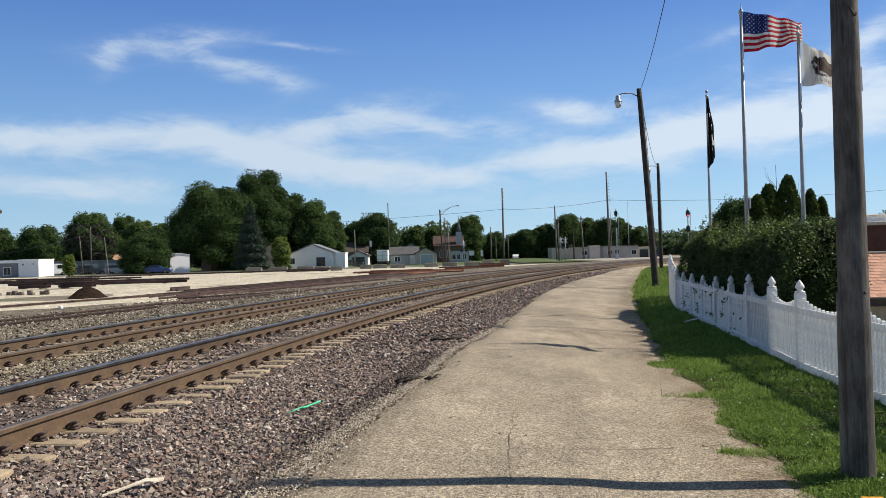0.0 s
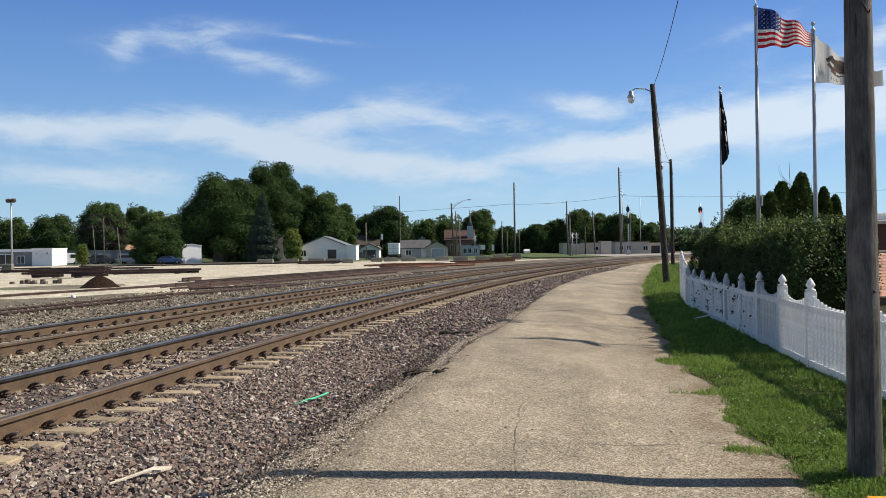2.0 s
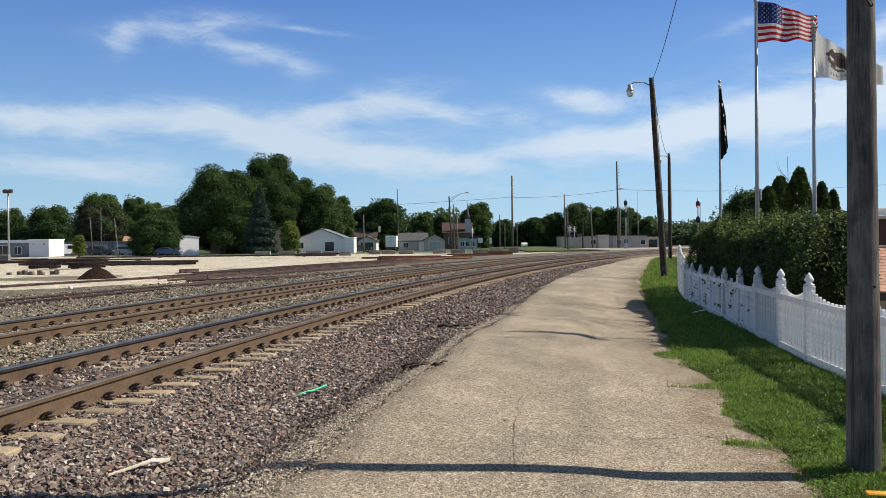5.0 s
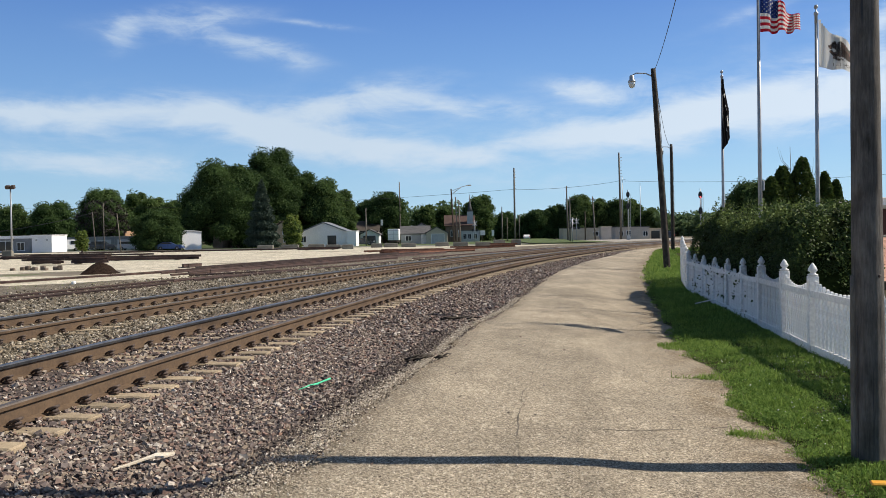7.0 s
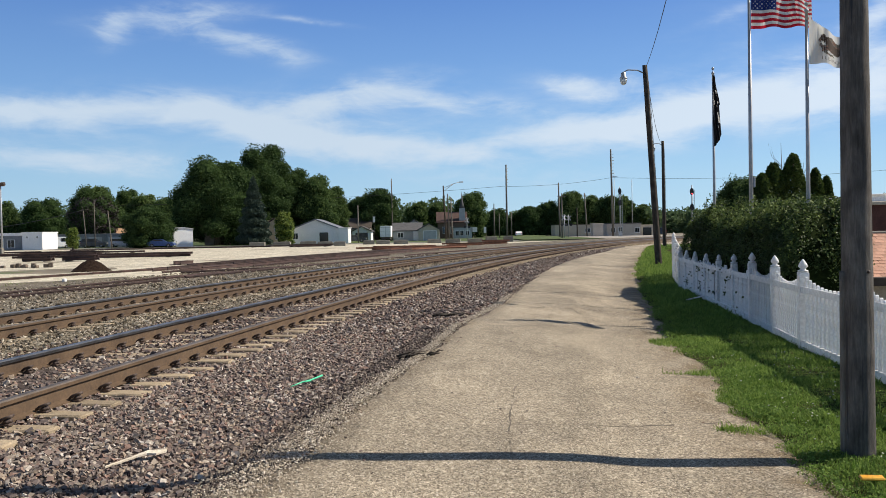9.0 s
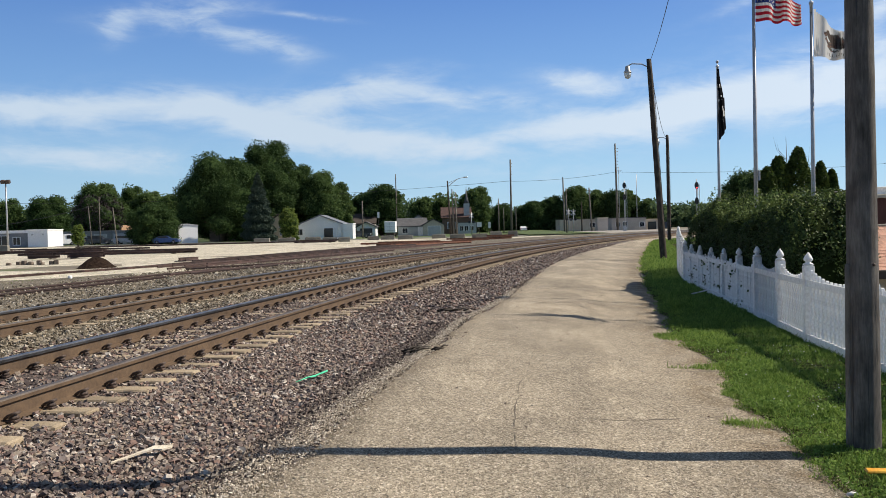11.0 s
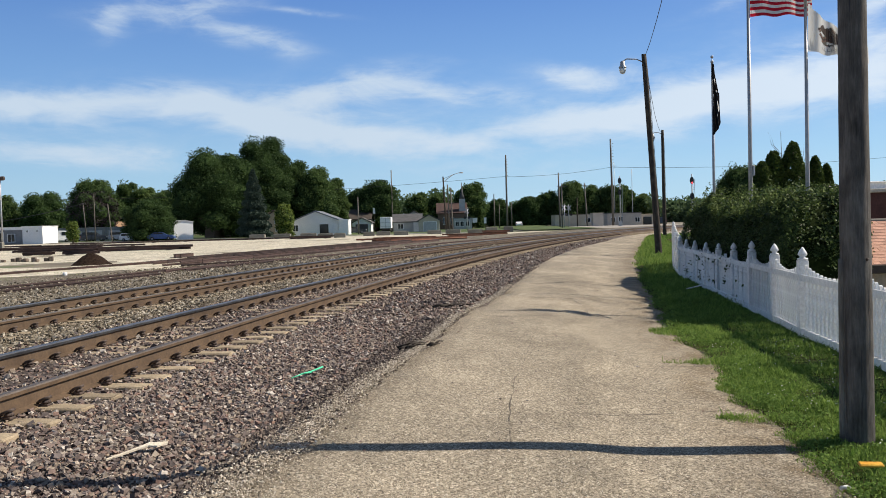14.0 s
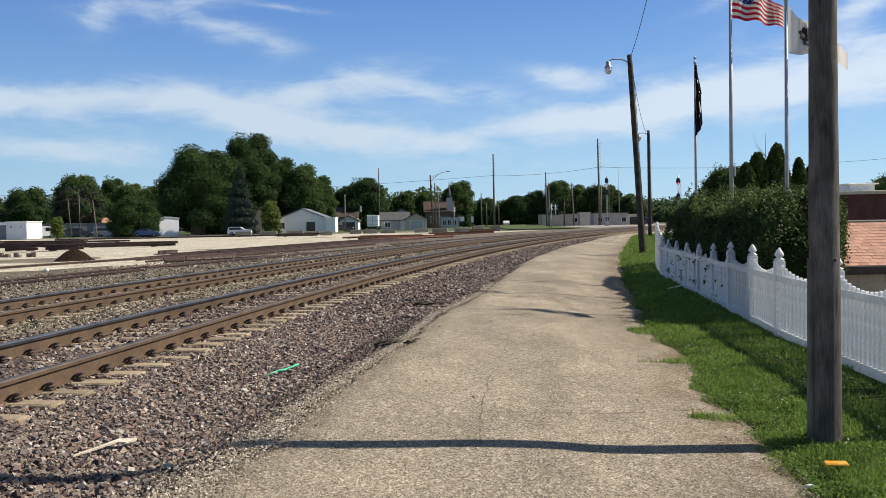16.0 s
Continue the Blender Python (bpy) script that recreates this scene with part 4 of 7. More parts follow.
def build_track(name, middle, label, ties, s0):
    t = thing(name, label, "railway track", kind="structure")
    for side in (-1, 1):
        part("rail", rail_mesh("rail", middle + side * 0.7525, RAIL_TOP, 8, 235, 1.5, (5, 6, 7, 8) if side < 0 else (6, 7, 8)), (M_RAIL, M_RAILTOP if side < 0 else M_RAILTOP_DULL), t, "rusty steel rail with a polished head" if side < 0 else "rusty steel rail with a dull brown head")
    r = random.Random(4)
    for k in range(ties):
        s = s0 + k * 0.495
        tie = part("tie", TIES[k % 5], M_TIE, t)
        tie.matrix_basis = track_pose(s + r.uniform(-0.02, 0.02), middle + r.uniform(-0.03, 0.03), TIE_TOP + r.uniform(-0.012, 0.003)) @ pose(0, 0, 0, 0, 0, r.uniform(-1.2, 1.2))
        if k < 75:
            sides = ((0.7525, 1), (0.7525, -1), (-0.7525, 1), (-0.7525, -1))
        else:
            sides = ((0.7525, 1), (-0.7525, 1))
        for u, side in sides if k <= 150 else ():
            c = part("clip", CLIP, M_CLIP, t)
            c.matrix_basis = track_pose(s, middle + u + side * 0.10, TIE_TOP) @ pose(0, 0, 0, 0, 0, 0 if side > 0 else 180)
    return t


main_track = build_track("railway_track", 0.0, "main railway track on bleached ties, slightly rusty rails", 290, 33.0)
second_track = build_track("railway_track", -3.87, "second railway track half sunk in grey ballast", 230, 36.0)

# ---------------------------------------------------------------- verge, fence and hedge
def build_verge():
    bm = bmesh.new()
    rows = []
    for y in steps(-12, 40, 104) + steps(41, 96, 55):
        l = lerp(ROAD_RIGHT, y) - 0.06 + 0.16 * noise.noise((7.7, y * 0.9, 0))
        r = lerp(FENCE, min(y, 60)) + 1.6 if y < 60 else lerp(ROAD_RIGHT, y) + 6
        rows.append([bm.verts.new((l + (r - l) * k / 8, y, (0.004 + 0.030 * min(k, 2) / 2 if k else -0.03) + 0.012 * noise.noise((l + k, y, 3)))) for k in range(9)])
    for a, b in zip(rows, rows[1:]):
        for i in range(8):
            bm.faces.new((a[i], a[i + 1], b[i + 1], b[i])).smooth = True
    return tagged(part("verge", bm, M_SOIL), "soil of the grass verge between lane and fence", "verge", kind="structure")


build_verge()


def grass_blades(name, x, y, z, height, width, lean, rng):
    n = len(x)
    a, b = rng.uniform(0, math.tau, n), rng.uniform(0, math.tau, n)
    base = np.stack([x, y, z], 1)
    side = np.stack([np.cos(a), np.sin(a), 0 * a], 1) * (width * rng.uniform(0.6, 1.3, n))[:, None]
    tip = base + np.stack([np.cos(b) * lean * height, np.sin(b) * lean * height, height], 1)
    mid = base + np.stack([np.cos(b) * lean * height * 0.35, np.sin(b) * lean * height * 0.35, height * 0.6], 1)
    v = np.stack([base - side * 0.5, mid + side, tip, mid - side], 1)
    return mesh_arrays(name, v.reshape(-1, 3), 4)


def build_grass():
    xs, ys, hs = [], [], []
    for n, y0, y1, tall in ((120000, 4.6, 9.5, 0.036), (50000, 9.5, 15, 0.046), (34000, 15, 26, 0.07), (18000, 26, 48, 0.11), (10000, 48, 74, 0.16)):
        y = rng.uniform(y0, y1, n)
        fr = rng.uniform(-0.06, 1.0, n) ** 1.0
        l = np.array([lerp(ROAD_RIGHT, v) + 0.16 * noise.noise((7.7, v * 0.9, 0)) + 0.12 * noise.noise((1.7, v * 5, 0)) + 0.05 * noise.noise((2.7, v * 17, 0)) for v in y])
        r = np.array([lerp(FENCE, v) + 0.9 for v in y])
        x = l + (r - l) * fr
        clump = np.array([noise.noise((a * 1.6, b * 1.6, 8)) for a, b in zip(x, y)])
        keep = rng.uniform(0, 1, n) < np.clip(0.5 + 0.7 * clump + fr * 2.5, 0.2, 1)
        edge = np.clip((fr + 0.06) / 0.15, 0.35, 1)
        xs.append(x[keep]), ys.append(y[keep])
        hs.append((tall * np.exp(rng.normal(0, 0.3, n)) * (1 + 0.7 * clump) * edge)[keep])
    # tongues of grass that creep on to the lane
    for cx, cy, rx, ry, n in ((2.55, 6.98, 0.36, 0.13, 500), (3.05, 9.75, 0.30, 0.2, 600), (3.25, 12.4, 0.30, 0.4, 1200), (2.32, 7.05, 0.12, 0.06, 200),
                              (2.65, 9.72, 0.22, 0.06, 120), (2.9, 8.2, 0.30, 0.4, 1500), (2.75, 6.3, 0.25, 0.25, 900)):
        a, q = rng.uniform(0, math.tau, n), np.sqrt(rng.uniform(0, 1, n))
        xs.append(cx + rx * q * np.cos(a)), ys.append(cy + ry * q * np.sin(a)), hs.append(0.032 * np.exp(rng.normal(0, 0.4, n)))
    # taller tufts that stand out of the turf
    for _ in range(230):
        cy = 5.0 + 13 * rng.uniform() ** 1.4
        l, r = lerp(ROAD_RIGHT, cy), lerp(FENCE, cy)
        cx, n, wide = l + (r - l) * rng.uniform(0.06, 1.0), 46, rng.uniform(0.03, 0.08)
        xs.append(cx + rng.normal(0, wide, n)), ys.append(cy + rng.normal(0, wide, n)), hs.append(rng.uniform(0.04, 0.085) * np.exp(rng.normal(0, 0.25, n)))
    x, y, h = np.concatenate(xs), np.concatenate(ys), np.clip(np.concatenate(hs), 0.015, 0.28)
    me = grass_blades("grass", x, y, np.full(len(x), 0.006), h, 0.0020 + 0.00030 * y, rng.uniform(0.1, 1.0, len(x)), rng)
    tagged(part("grass", me, M_GRASS), "unmown green grass along the fence and lane", "grass", kind="stuff")
    # clover and other low broad leaves that fill the turf
    n = 60000
    y = 4.6 + 13 * rng.uniform(0, 1, n) ** 1.5
    l = np.array([lerp(ROAD_RIGHT, v) + 0.16 * noise.noise((7.7, v * 0.9, 0)) + 0.12 * noise.noise((1.7, v * 5, 0)) for v in y])
    r = np.array([lerp(FENCE, v) + 0.3 for v in y])
    x = l + (r - l) * (rng.uniform(0, 1, n) ** 1.2 * 1.04 - 0.04)
    patchy = np.array([noise.noise((a * 2.3, b * 2.3, 17)) + 0.5 * noise.noise((a * 7, b * 7, 3)) for a, b in zip(x, y)])
    keep = patchy > rng.uniform(-0.5, 0.3, n)
    pts = np.stack([x, y, 0.018 + np.clip(0.03 + 0.05 * patchy, 0, 0.07) * rng.uniform(0.3, 1, n)], 1)[keep]
    tagged(part("clover_leaves", leaves("clover_leaves", pts, 0.020, rng, 1.6, 1.1), M_CLOVER), "low clover and broad-leaved weeds in the grass", "weeds", kind="stuff")
    n = 130
    y = rng.uniform(5.4, 11, n)
    x = np.array([lerp(ROAD_RIGHT, v) for v in y]) + rng.uniform(0.05, 1.3, n)
    me = stones("clover", np.stack([x, y, rng.uniform(0.06, 0.11, n)], 1), np.full(n, 0.014), rng, M_FLOWER)
    tagged(part("clover_flowers", me, M_FLOWER), "white clover heads among the grass", "flowers", kind="stuff")


build_grass()


def finial(bm, x, y, z, size=1.0):
    lathe(bm, [(0.050 * size, 0), (0.074 * size, 0.012 * size), (0.074 * size, 0.026 * size), (0.038 * size, 0.040 * size), (0.038 * size, 0.055 * size),
               (0.066 * size, 0.080 * size), (0.062 * size, 0.105 * size), (0.036 * size, 0.150 * size), (0.006 * size, 0.190 * size)], 10, Matrix.Translation((x, y, z)))


def picket_mesh(h, w=0.034):
    bm = bmesh.new()
    d = 0.016
    outline = [(-w, 0.09), (w, 0.09), (w, h - 0.05), (w * 0.55, h - 0.012), (0, h), (-w * 0.55, h - 0.012), (-w, h - 0.05)]
    prism(bm, outline, -d, d)
    me = bpy.data.meshes.new("picket")
    bmesh.ops.recalc_face_normals(bm, faces=bm.faces[:])
    bm.to_mesh(me)
    bm.free()
    return me


def build_fence():
    fence = thing("picket_fence", "white picket fence with scalloped panels and pointed post caps", "fence")
    old = thing("old_picket_fence", "older white picket fence, peeling and broken, grown through by the hedge", "fence")
    posts = [(y, x) for y, x in FENCE if 5 < y < 29]
    heights = {}
    r = random.Random(9)
    for i, (y, x) in enumerate(posts):
        aged = 15 < y < 23
        tall = 1.05 if not aged else 0.98 + r.uniform(-0.03, 0.03)
        if y > 23:
            tall = 0.98 + 0.34 * (y - 23.4) / 5.4
        w = 0.064 if not aged else 0.056
        bm = bmesh.new()
        turn = pose(x, y, 0, 0, 0, -8)
        box(bm, -w, w, -w, w, -0.1, tall, turn, bevel=0.006)
        post = part("post", bm, M_WHITE_OLD if aged else M_WHITE, old if aged else fence)
        bm = bmesh.new()
        if aged and y > 17:
            lathe(bm, [(0.05, 0), (0.066, 0.012), (0.062, 0.022), (0.034, 0.034), (0.05, 0.06), (0.03, 0.11), (0.008, 0.13)], 8, Matrix.Translation((x, y, tall)) @ pose(0, 0, 0, r.uniform(-6, 6), r.uniform(-6, 6)))
        else:
            finial(bm, x, y, tall, 0.95)
        part("post_cap", bm, M_WHITE_OLD if aged else M_WHITE, post)
        heights[y] = tall
    for (y0, x0), (y1, x1) in zip(posts, posts[1:]):
        aged = 15 < (y0 + y1) / 2 < 23
        parent, white = (old, M_WHITE_OLD) if aged else (fence, M_WHITE)
        length = math.hypot(x1 - x0, y1 - y0)
        ang = math.degrees(math.atan2(y1 - y0, x1 - x0))
        base = pose(x0, y0, 0, 0, 0, ang)
        far = y0 > 23
        top = 0.78 if not far else 0.78 + 0.3 * (y0 - 23.4) / 5.4
        for z0, z1, sag in ((0.045, 0.145, 0.0), (top, top + 0.085, 0.02 if aged else 0.0)):
            bm = bmesh.new()
            n = 6
            rows = []
            for k in range(n + 1):
                a, drop = 0.05 + (length - 0.1) * k / n, sag * math.sin(math.pi * k / n)
                rows.append([bm.verts.new((a, y2, z2 - drop)) for y2, z2 in ((0.018, z0), (0.052, z0), (0.052, z1), (0.018, z1))])
            for a, b in zip(rows, rows[1:]):
                for k in range(4):
                    bm.faces.new((a[k], a[(k + 1) % 4], b[(k + 1) % 4], b[k]))
            bm.faces.new(rows[0]), bm.faces.new(rows[-1][::-1])
            bmesh.ops.transform(bm, matrix=base, verts=bm.verts[:])
            part("fence_rail", bm, white, parent)
        n = 13
        for k in range(n):
            q = (k + 0.5) / n
            h = 0.885 + 0.135 * (2 * q - 1) ** 2
            if aged:
                h = 0.90 + r.uniform(-0.10, 0.02)
                if r.random() < 0.04:
                    continue
            if far:
                h = 1.0 + 0.32 * (y0 + (y1 - y0) * q - 23.4) / 5.4
            me = picket_mesh(h, 0.034 if not aged else 0.0535)
            p = part("picket", me, white, parent)
            p.matrix_basis = base @ pose(0.07 + (length - 0.14) * q, 0, 0, 0, r.uniform(-2.5, 2.5) if aged else 0, 0)
    return fence


build_fence()


def fallen_slat():
    bm = bmesh.new()
    box(bm, -0.27, 0.27, -0.03, 0.03, 0, 0.018, pose(5.62, 19.1, 0.10, 0, -9, 18), bevel=0.004)
    tagged(part("fallen_picket", bm, M_WHITE_OLD), "broken white picket lying in the grass", "wood")


fallen_slat()


def hedge_point(a, q, rng):
    """a along it (0 to 1), q round its section from the foot of the front over the top to the back."""
    y = 13.2 + 11.1 * a
    fx = np.interp(y, [p[0] for p in FENCE], [p[1] for p in FENCE])
    bulge = np.array([noise.noise((v * 0.9, w * 2.0, 1.0)) for v, w in zip(y, q)])
    fine = np.array([noise.noise((v * 3.1, w * 6.0, 5.0)) for v, w in zip(y, q)])
    top = np.where(y < 17, 1.82, 1.78) + 0.18 * np.sin(y * 0.9 + 1) * 0.6 + 0.16 * bulge + 0.1 * (y > 17)
    for yc, lift in ((14.5, 0.25), (16.1, 0.45), (18.75, 0.42), (21.1, 0.42)):
        top = top + lift * np.exp(-np.abs(y - yc) / 0.33) * np.clip((q - 0.3) / 0.2, 0, 1)
    round_end = np.sqrt(np.clip(1 - np.clip((14.0 - y) / 0.8, 0, 1) ** 2, 0.06, 1))
    top = 0.75 + (top - 0.75) * (0.35 + 0.65 * round_end)
    depth = 1.75 * (0.35 + 0.65 * round_end)
    ang = q * math.pi
    sx, sz = -np.sign(np.cos(ang)) * np.abs(np.cos(ang)) ** 0.38, np.abs(np.sin(ang)) ** 0.45
    x = fx + 0.10 + depth / 2 + (depth / 2) * sx * (1 + 0.10 * bulge)
    z = 0.08 + (top - 0.08) * sz + 0.07 * fine
    return np.stack([x + 0.12 * bulge + 0.06 * fine, y, z], 1)


def build_hedge():
    hedge = thing("hedge", "dense dark green shrub hedge behind the white fence", "hedge")
    # solid core, coloured as dark as the shade behind the leaves
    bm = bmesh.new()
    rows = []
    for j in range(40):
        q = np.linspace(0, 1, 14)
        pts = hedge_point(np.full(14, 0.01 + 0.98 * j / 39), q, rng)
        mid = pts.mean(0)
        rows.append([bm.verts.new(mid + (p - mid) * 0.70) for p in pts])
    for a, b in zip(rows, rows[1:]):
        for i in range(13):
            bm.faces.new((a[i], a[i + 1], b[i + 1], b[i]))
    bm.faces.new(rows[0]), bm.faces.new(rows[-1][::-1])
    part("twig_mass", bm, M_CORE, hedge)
    n = 150000
    a, q = rng.uniform(0, 1, n), np.clip(rng.beta(1.2, 1.6, n), 0, 1)
    pts = hedge_point(a, q, rng)
    mid = hedge_point(a, np.full(n, 0.5), rng)
    mid[:, 2] = 0.9
    pts = mid + (pts - mid) * (1 - np.abs(rng.normal(0, 0.055, n)))[:, None] + rng.normal(0, 0.03, (n, 3))
    hollow = np.array([noise.noise((c[0] * 2.2, c[1] * 2.6, c[2] * 3.0)) for c in pts]) < -0.20      # gaps in the face that bare the dark core
    # leaves thinned low down, so the dark core imitates a shaded foot
    thin = (q < 0.27) & (rng.uniform(0, 1, n) < 0.72)
    keep = ~(hollow & (q < 0.42) & (a > 0.14)) & ~(thin & (a > 0.10))
    # half of the upper leaves get the lighter green, as painted sunlight
    sunned = keep & (q > 0.30) & (rng.uniform(0, 1, n) < 0.5)
    part("hedge_leaves", leaves("hedge_leaves", pts[keep & ~sunned], 0.034, rng, 0.6, 1.5), M_HEDGE, hedge)
    part("young_leaves", leaves("young_leaves", pts[sunned], 0.036, rng, 0.6, 1.5), M_HEDGE_LIT, hedge, "leaves over the top with sunlight put into a lighter green")
    n = 14000      # the rounded end
    a, q = rng.uniform(0, 0.10, n), rng.uniform(0, 0.75, n)
    pts = hedge_point(a, q, rng)
    mid = hedge_point(a, np.full(n, 0.5), rng)
    mid[:, 2] = 0.9
    pts = mid + (pts - mid) * rng.uniform(0.1, 1, n)[:, None] ** 0.5 + rng.normal(0, 0.03, (n, 3))
    part("end_leaves", leaves("end_leaves", pts, 0.036, rng, 0.6, 1.5), M_HEDGE, hedge)
    # shoots that stand out of the top
    n = 3000
    a = rng.uniform(0.05, 1, n)
    pts = hedge_point(a, rng.uniform(0.25, 0.7, n), rng)
    k = np.array([noise.noise((v * 9, 0, 2)) for v in a])
    pts[:, 2] += np.clip(k, 0, 1) * rng.uniform(0, 0.38, n)
    part("shoot_foliage", leaves("shoot_foliage", pts, 0.042, rng, 0.3, 1.7), M_HEDGE_LIT, hedge)
    # single sprigs that stand well clear of the top
    sprigs = []
    for y0, lift in ((13.9, 0.25), (14.5, 0.42), (15.3, 0.25), (15.9, 0.44), (17.0, 0.30), (17.7, 0.46), (18.8, 0.30), (19.6, 0.48), (20.9, 0.42), (22.4, 0.35)):
        n = 90
        a = np.clip((y0 - 13.2) / 11.1 + rng.normal(0, 0.008, n), 0, 1)
        pts = hedge_point(a, np.clip(rng.normal(0.30, 0.04, n), 0, 1), rng)
        pts[:, 2] += rng.uniform(0, lift, n)
        sprigs.append(pts)
    tagged(part("sprig_foliage", leaves("sprig_foliage", np.concatenate(sprigs), 0.040, rng, 0.3, 1.6), M_HEDGE_LIT, hedge), kind="stuff")
    # sprays pushed through the old fence
    n = 2400
    y = rng.uniform(15.2, 22.7, n)
    z = 0.06 + 0.85 * rng.uniform(0, 1, n) ** 1.3
    fx = np.interp(y, [p[0] for p in FENCE], [p[1] for p in FENCE])
    pts = np.stack([fx - rng.uniform(0.02, 0.07, n), y, z], 1)
    pts = pts[np.array([noise.noise((v * 3.7, w * 5.0, 6)) for v, w in zip(y, z)]) > 0.30]
    tagged(part("spray", leaves("spray", pts, 0.040, rng, 0.3, 1.5), M_HEDGE, hedge), kind="stuff")


build_hedge()


# ---------------------------------------------------------------- poles, lamps and wires
def wooden_pole(x, y, z0, height, r0, r1, lean=(0, 0), material=None, seed=0, sides=20, rings=40, label="", name="utility_pole"):
    material = material or M_POLE
    bm = bmesh.new()
    rows = []
    for j in range(rings + 1):
        k = j / rings
        row = []
        for i in range(sides):
            a = i * math.tau / sides
            r = (r0 + (r1 - r0) * k) * (1 + 0.030 * noise.noise((math.cos(a) * 2, math.sin(a) * 2, k * height * 0.5 + seed)) + 0.022 * noise.noise((math.cos(a) * 7, math.sin(a) * 7, k * height * 0.25 + seed)) + 0.016 * noise.noise((math.cos(a) * 5, math.sin(a) * 5, k * height * 3.5 + seed))
                                             - 0.014 * max(0, 1 - 7 * abs(noise.noise((math.cos(a) * 6, math.sin(a) * 6, k * height * 0.35 + seed + 9)))) + 0.05 * max(0, noise.noise((math.cos(a) * 4, math.sin(a) * 4, k * height * 2.2 + seed + 4)) - 0.35))
            row.append(bm.verts.new((r * math.cos(a) + lean[0] * k, r * math.sin(a) + lean[1] * k, height * k)))
        rows.append(row)
    for a, b in zip(rows, rows[1:]):
        for i in range(sides):
            bm.faces.new((a[i], a[(i + 1) % sides], b[(i + 1) % sides], b[i])).smooth = True
    bm.faces.new(rows[-1])
    pole = thing(name, label or "weathered wooden utility pole", "utility pole", m=pose(x, y, z0))
    part("pole", bm, material, pole)
    return pole


near_pole = wooden_pole(2.962, 6.17, -0.15, 9.2, 0.1136, 0.056, (-0.03, 0.0), M_POLE, 1.3, 72, 200, "weathered grey-brown wooden utility pole at the lane's edge")


def pole_details():
    def skin(z, a, out=0.0):
        """A place on the pole's face at a height and a bearing."""
        r = 0.1136 - 0.00626 * z + out
        return Vector((-0.03 * z / 9.2 + r * math.cos(radians(a)), r * math.sin(radians(a)), z))

    bm = bmesh.new()      # bent hook
    tube(bm, [skin(3.545, -98, -0.03), skin(3.535, -98, 0.006), skin(3.50, -86, 0.010), skin(3.462, -76, 0.012), skin(3.470, -70, 0.012), skin(3.490, -66, 0.014)], 0.006, 6)
    part("hook", bm, M_CLIP, near_pole)
    bm = bmesh.new()
    lathe(bm, [(0.012, -0.02), (0.012, 0.006), (0.006, 0.010), (0.004, 0.012)], 7, Matrix.Translation(skin(1.50, -72)) @ pose(0, 0, 0, 0, 0, -72) @ pose(0, 0, 0, 0, 90, 0))
    part("bolt", bm, M_CLIP, near_pole)
    for a, z0, z1, w in ((-155, 0.12, 1.15, 0.014), (-124, 3.24, 3.47, 0.011), (-149, 3.36, 3.9, 0.007), (-62, 0.5, 1.5, 0.004), (-100, 0.3, 0.9, 0.003), (-75, 2.2, 2.9, 0.003)):
        bm = bmesh.new()
        pts = []
        for k in range(15):
            z = z0 + (z1 - z0) * k / 14
            aa = a + 4 * noise.noise((z * 2, a, 0))
            ww = w * (0.25 + math.sin(math.pi * (k / 14) ** 1.6))
            t = Vector((-math.sin(radians(aa)), math.cos(radians(aa)), 0))
            c = skin(z, aa, 0.0025)
            pts.append((bm.verts.new(c - t * ww / 2), bm.verts.new(c + t * ww / 2)))
        for p, q in zip(pts, pts[1:]):
            bm.faces.new((p[0], p[1], q[1], q[0]))
        part("split", bm, M_BLACK, near_pole, "dark drying split in the wood")
    bm = bmesh.new()      # half-round wooden moulding over the ground wire
    rows = []
    for k in range(13):
        z = 0.16 + 1.34 * k / 12
        rows.append([bm.verts.new(skin(z, 180 + 13 * math.cos(q * math.pi / 6), -0.004 + 0.024 * math.sin(q * math.pi / 6) + 0.001 * noise.noise((z * 9, q, 1)))) for q in range(7)])
    for a, b in zip(rows, rows[1:]):
        for i in range(6):
            bm.faces.new((a[i], a[i + 1], b[i + 1], b[i])).smooth = True
    bm.faces.new(rows[0][::-1]), bm.faces.new(rows[-1])
    part("moulding", bm, M_POLE_GREY, near_pole, "grey wooden moulding over the ground wire")


pole_details()


def street_light(x, y, height, lean, arm, size, label):
    pole = wooden_pole(x, y, -0.1, height, 0.15, 0.105, lean, M_POLE_DARK, x, 12, 14, label, "street_light_pole")
    tx, ty = lean
    bm = bmesh.new()
    tube(bm, [(tx, ty, height - 0.35), (tx - arm * 0.35, ty, height - 0.20), (tx - arm * 0.8, ty, height - 0.18), (tx - arm, ty, height - 0.28)], 0.026, 7)
    bracket = part("bracket", bm, M_STEEL, pole)
    bm = bmesh.new()
    lathe(bm, [(0.05 * size, -0.02), (0.10 * size, -0.06), (0.11 * size, -0.20), (0.17 * size, -0.30), (0.17 * size, -0.32), (0.10 * size, -0.32)], 12, Matrix.Translation((tx - arm, ty, height - 0.24)))
    lamp = part("lamp_head", bm, M_STEEL, pole, "grey lamp head over the lane")
    bm = bmesh.new()
    lathe(bm, [(0.15 * size, -0.32), (0.15 * size, -0.42), (0.11 * size, -0.54), (0.03 * size, -0.58)], 12, Matrix.Translation((tx - arm, ty, height - 0.24)))
    part("lamp_glass", bm, M_LENS, lamp, "clear refractor glass")
    bm = bmesh.new()
    tube(bm, [(tx * 0.2 + 0.17, ty, height * 0.15), (tx * 0.8 + 0.14, ty, height * 0.8), (tx + 0.1, ty, height - 0.1)], 0.012, 5)
    part("cable_run", bm, M_WIRE, pole)
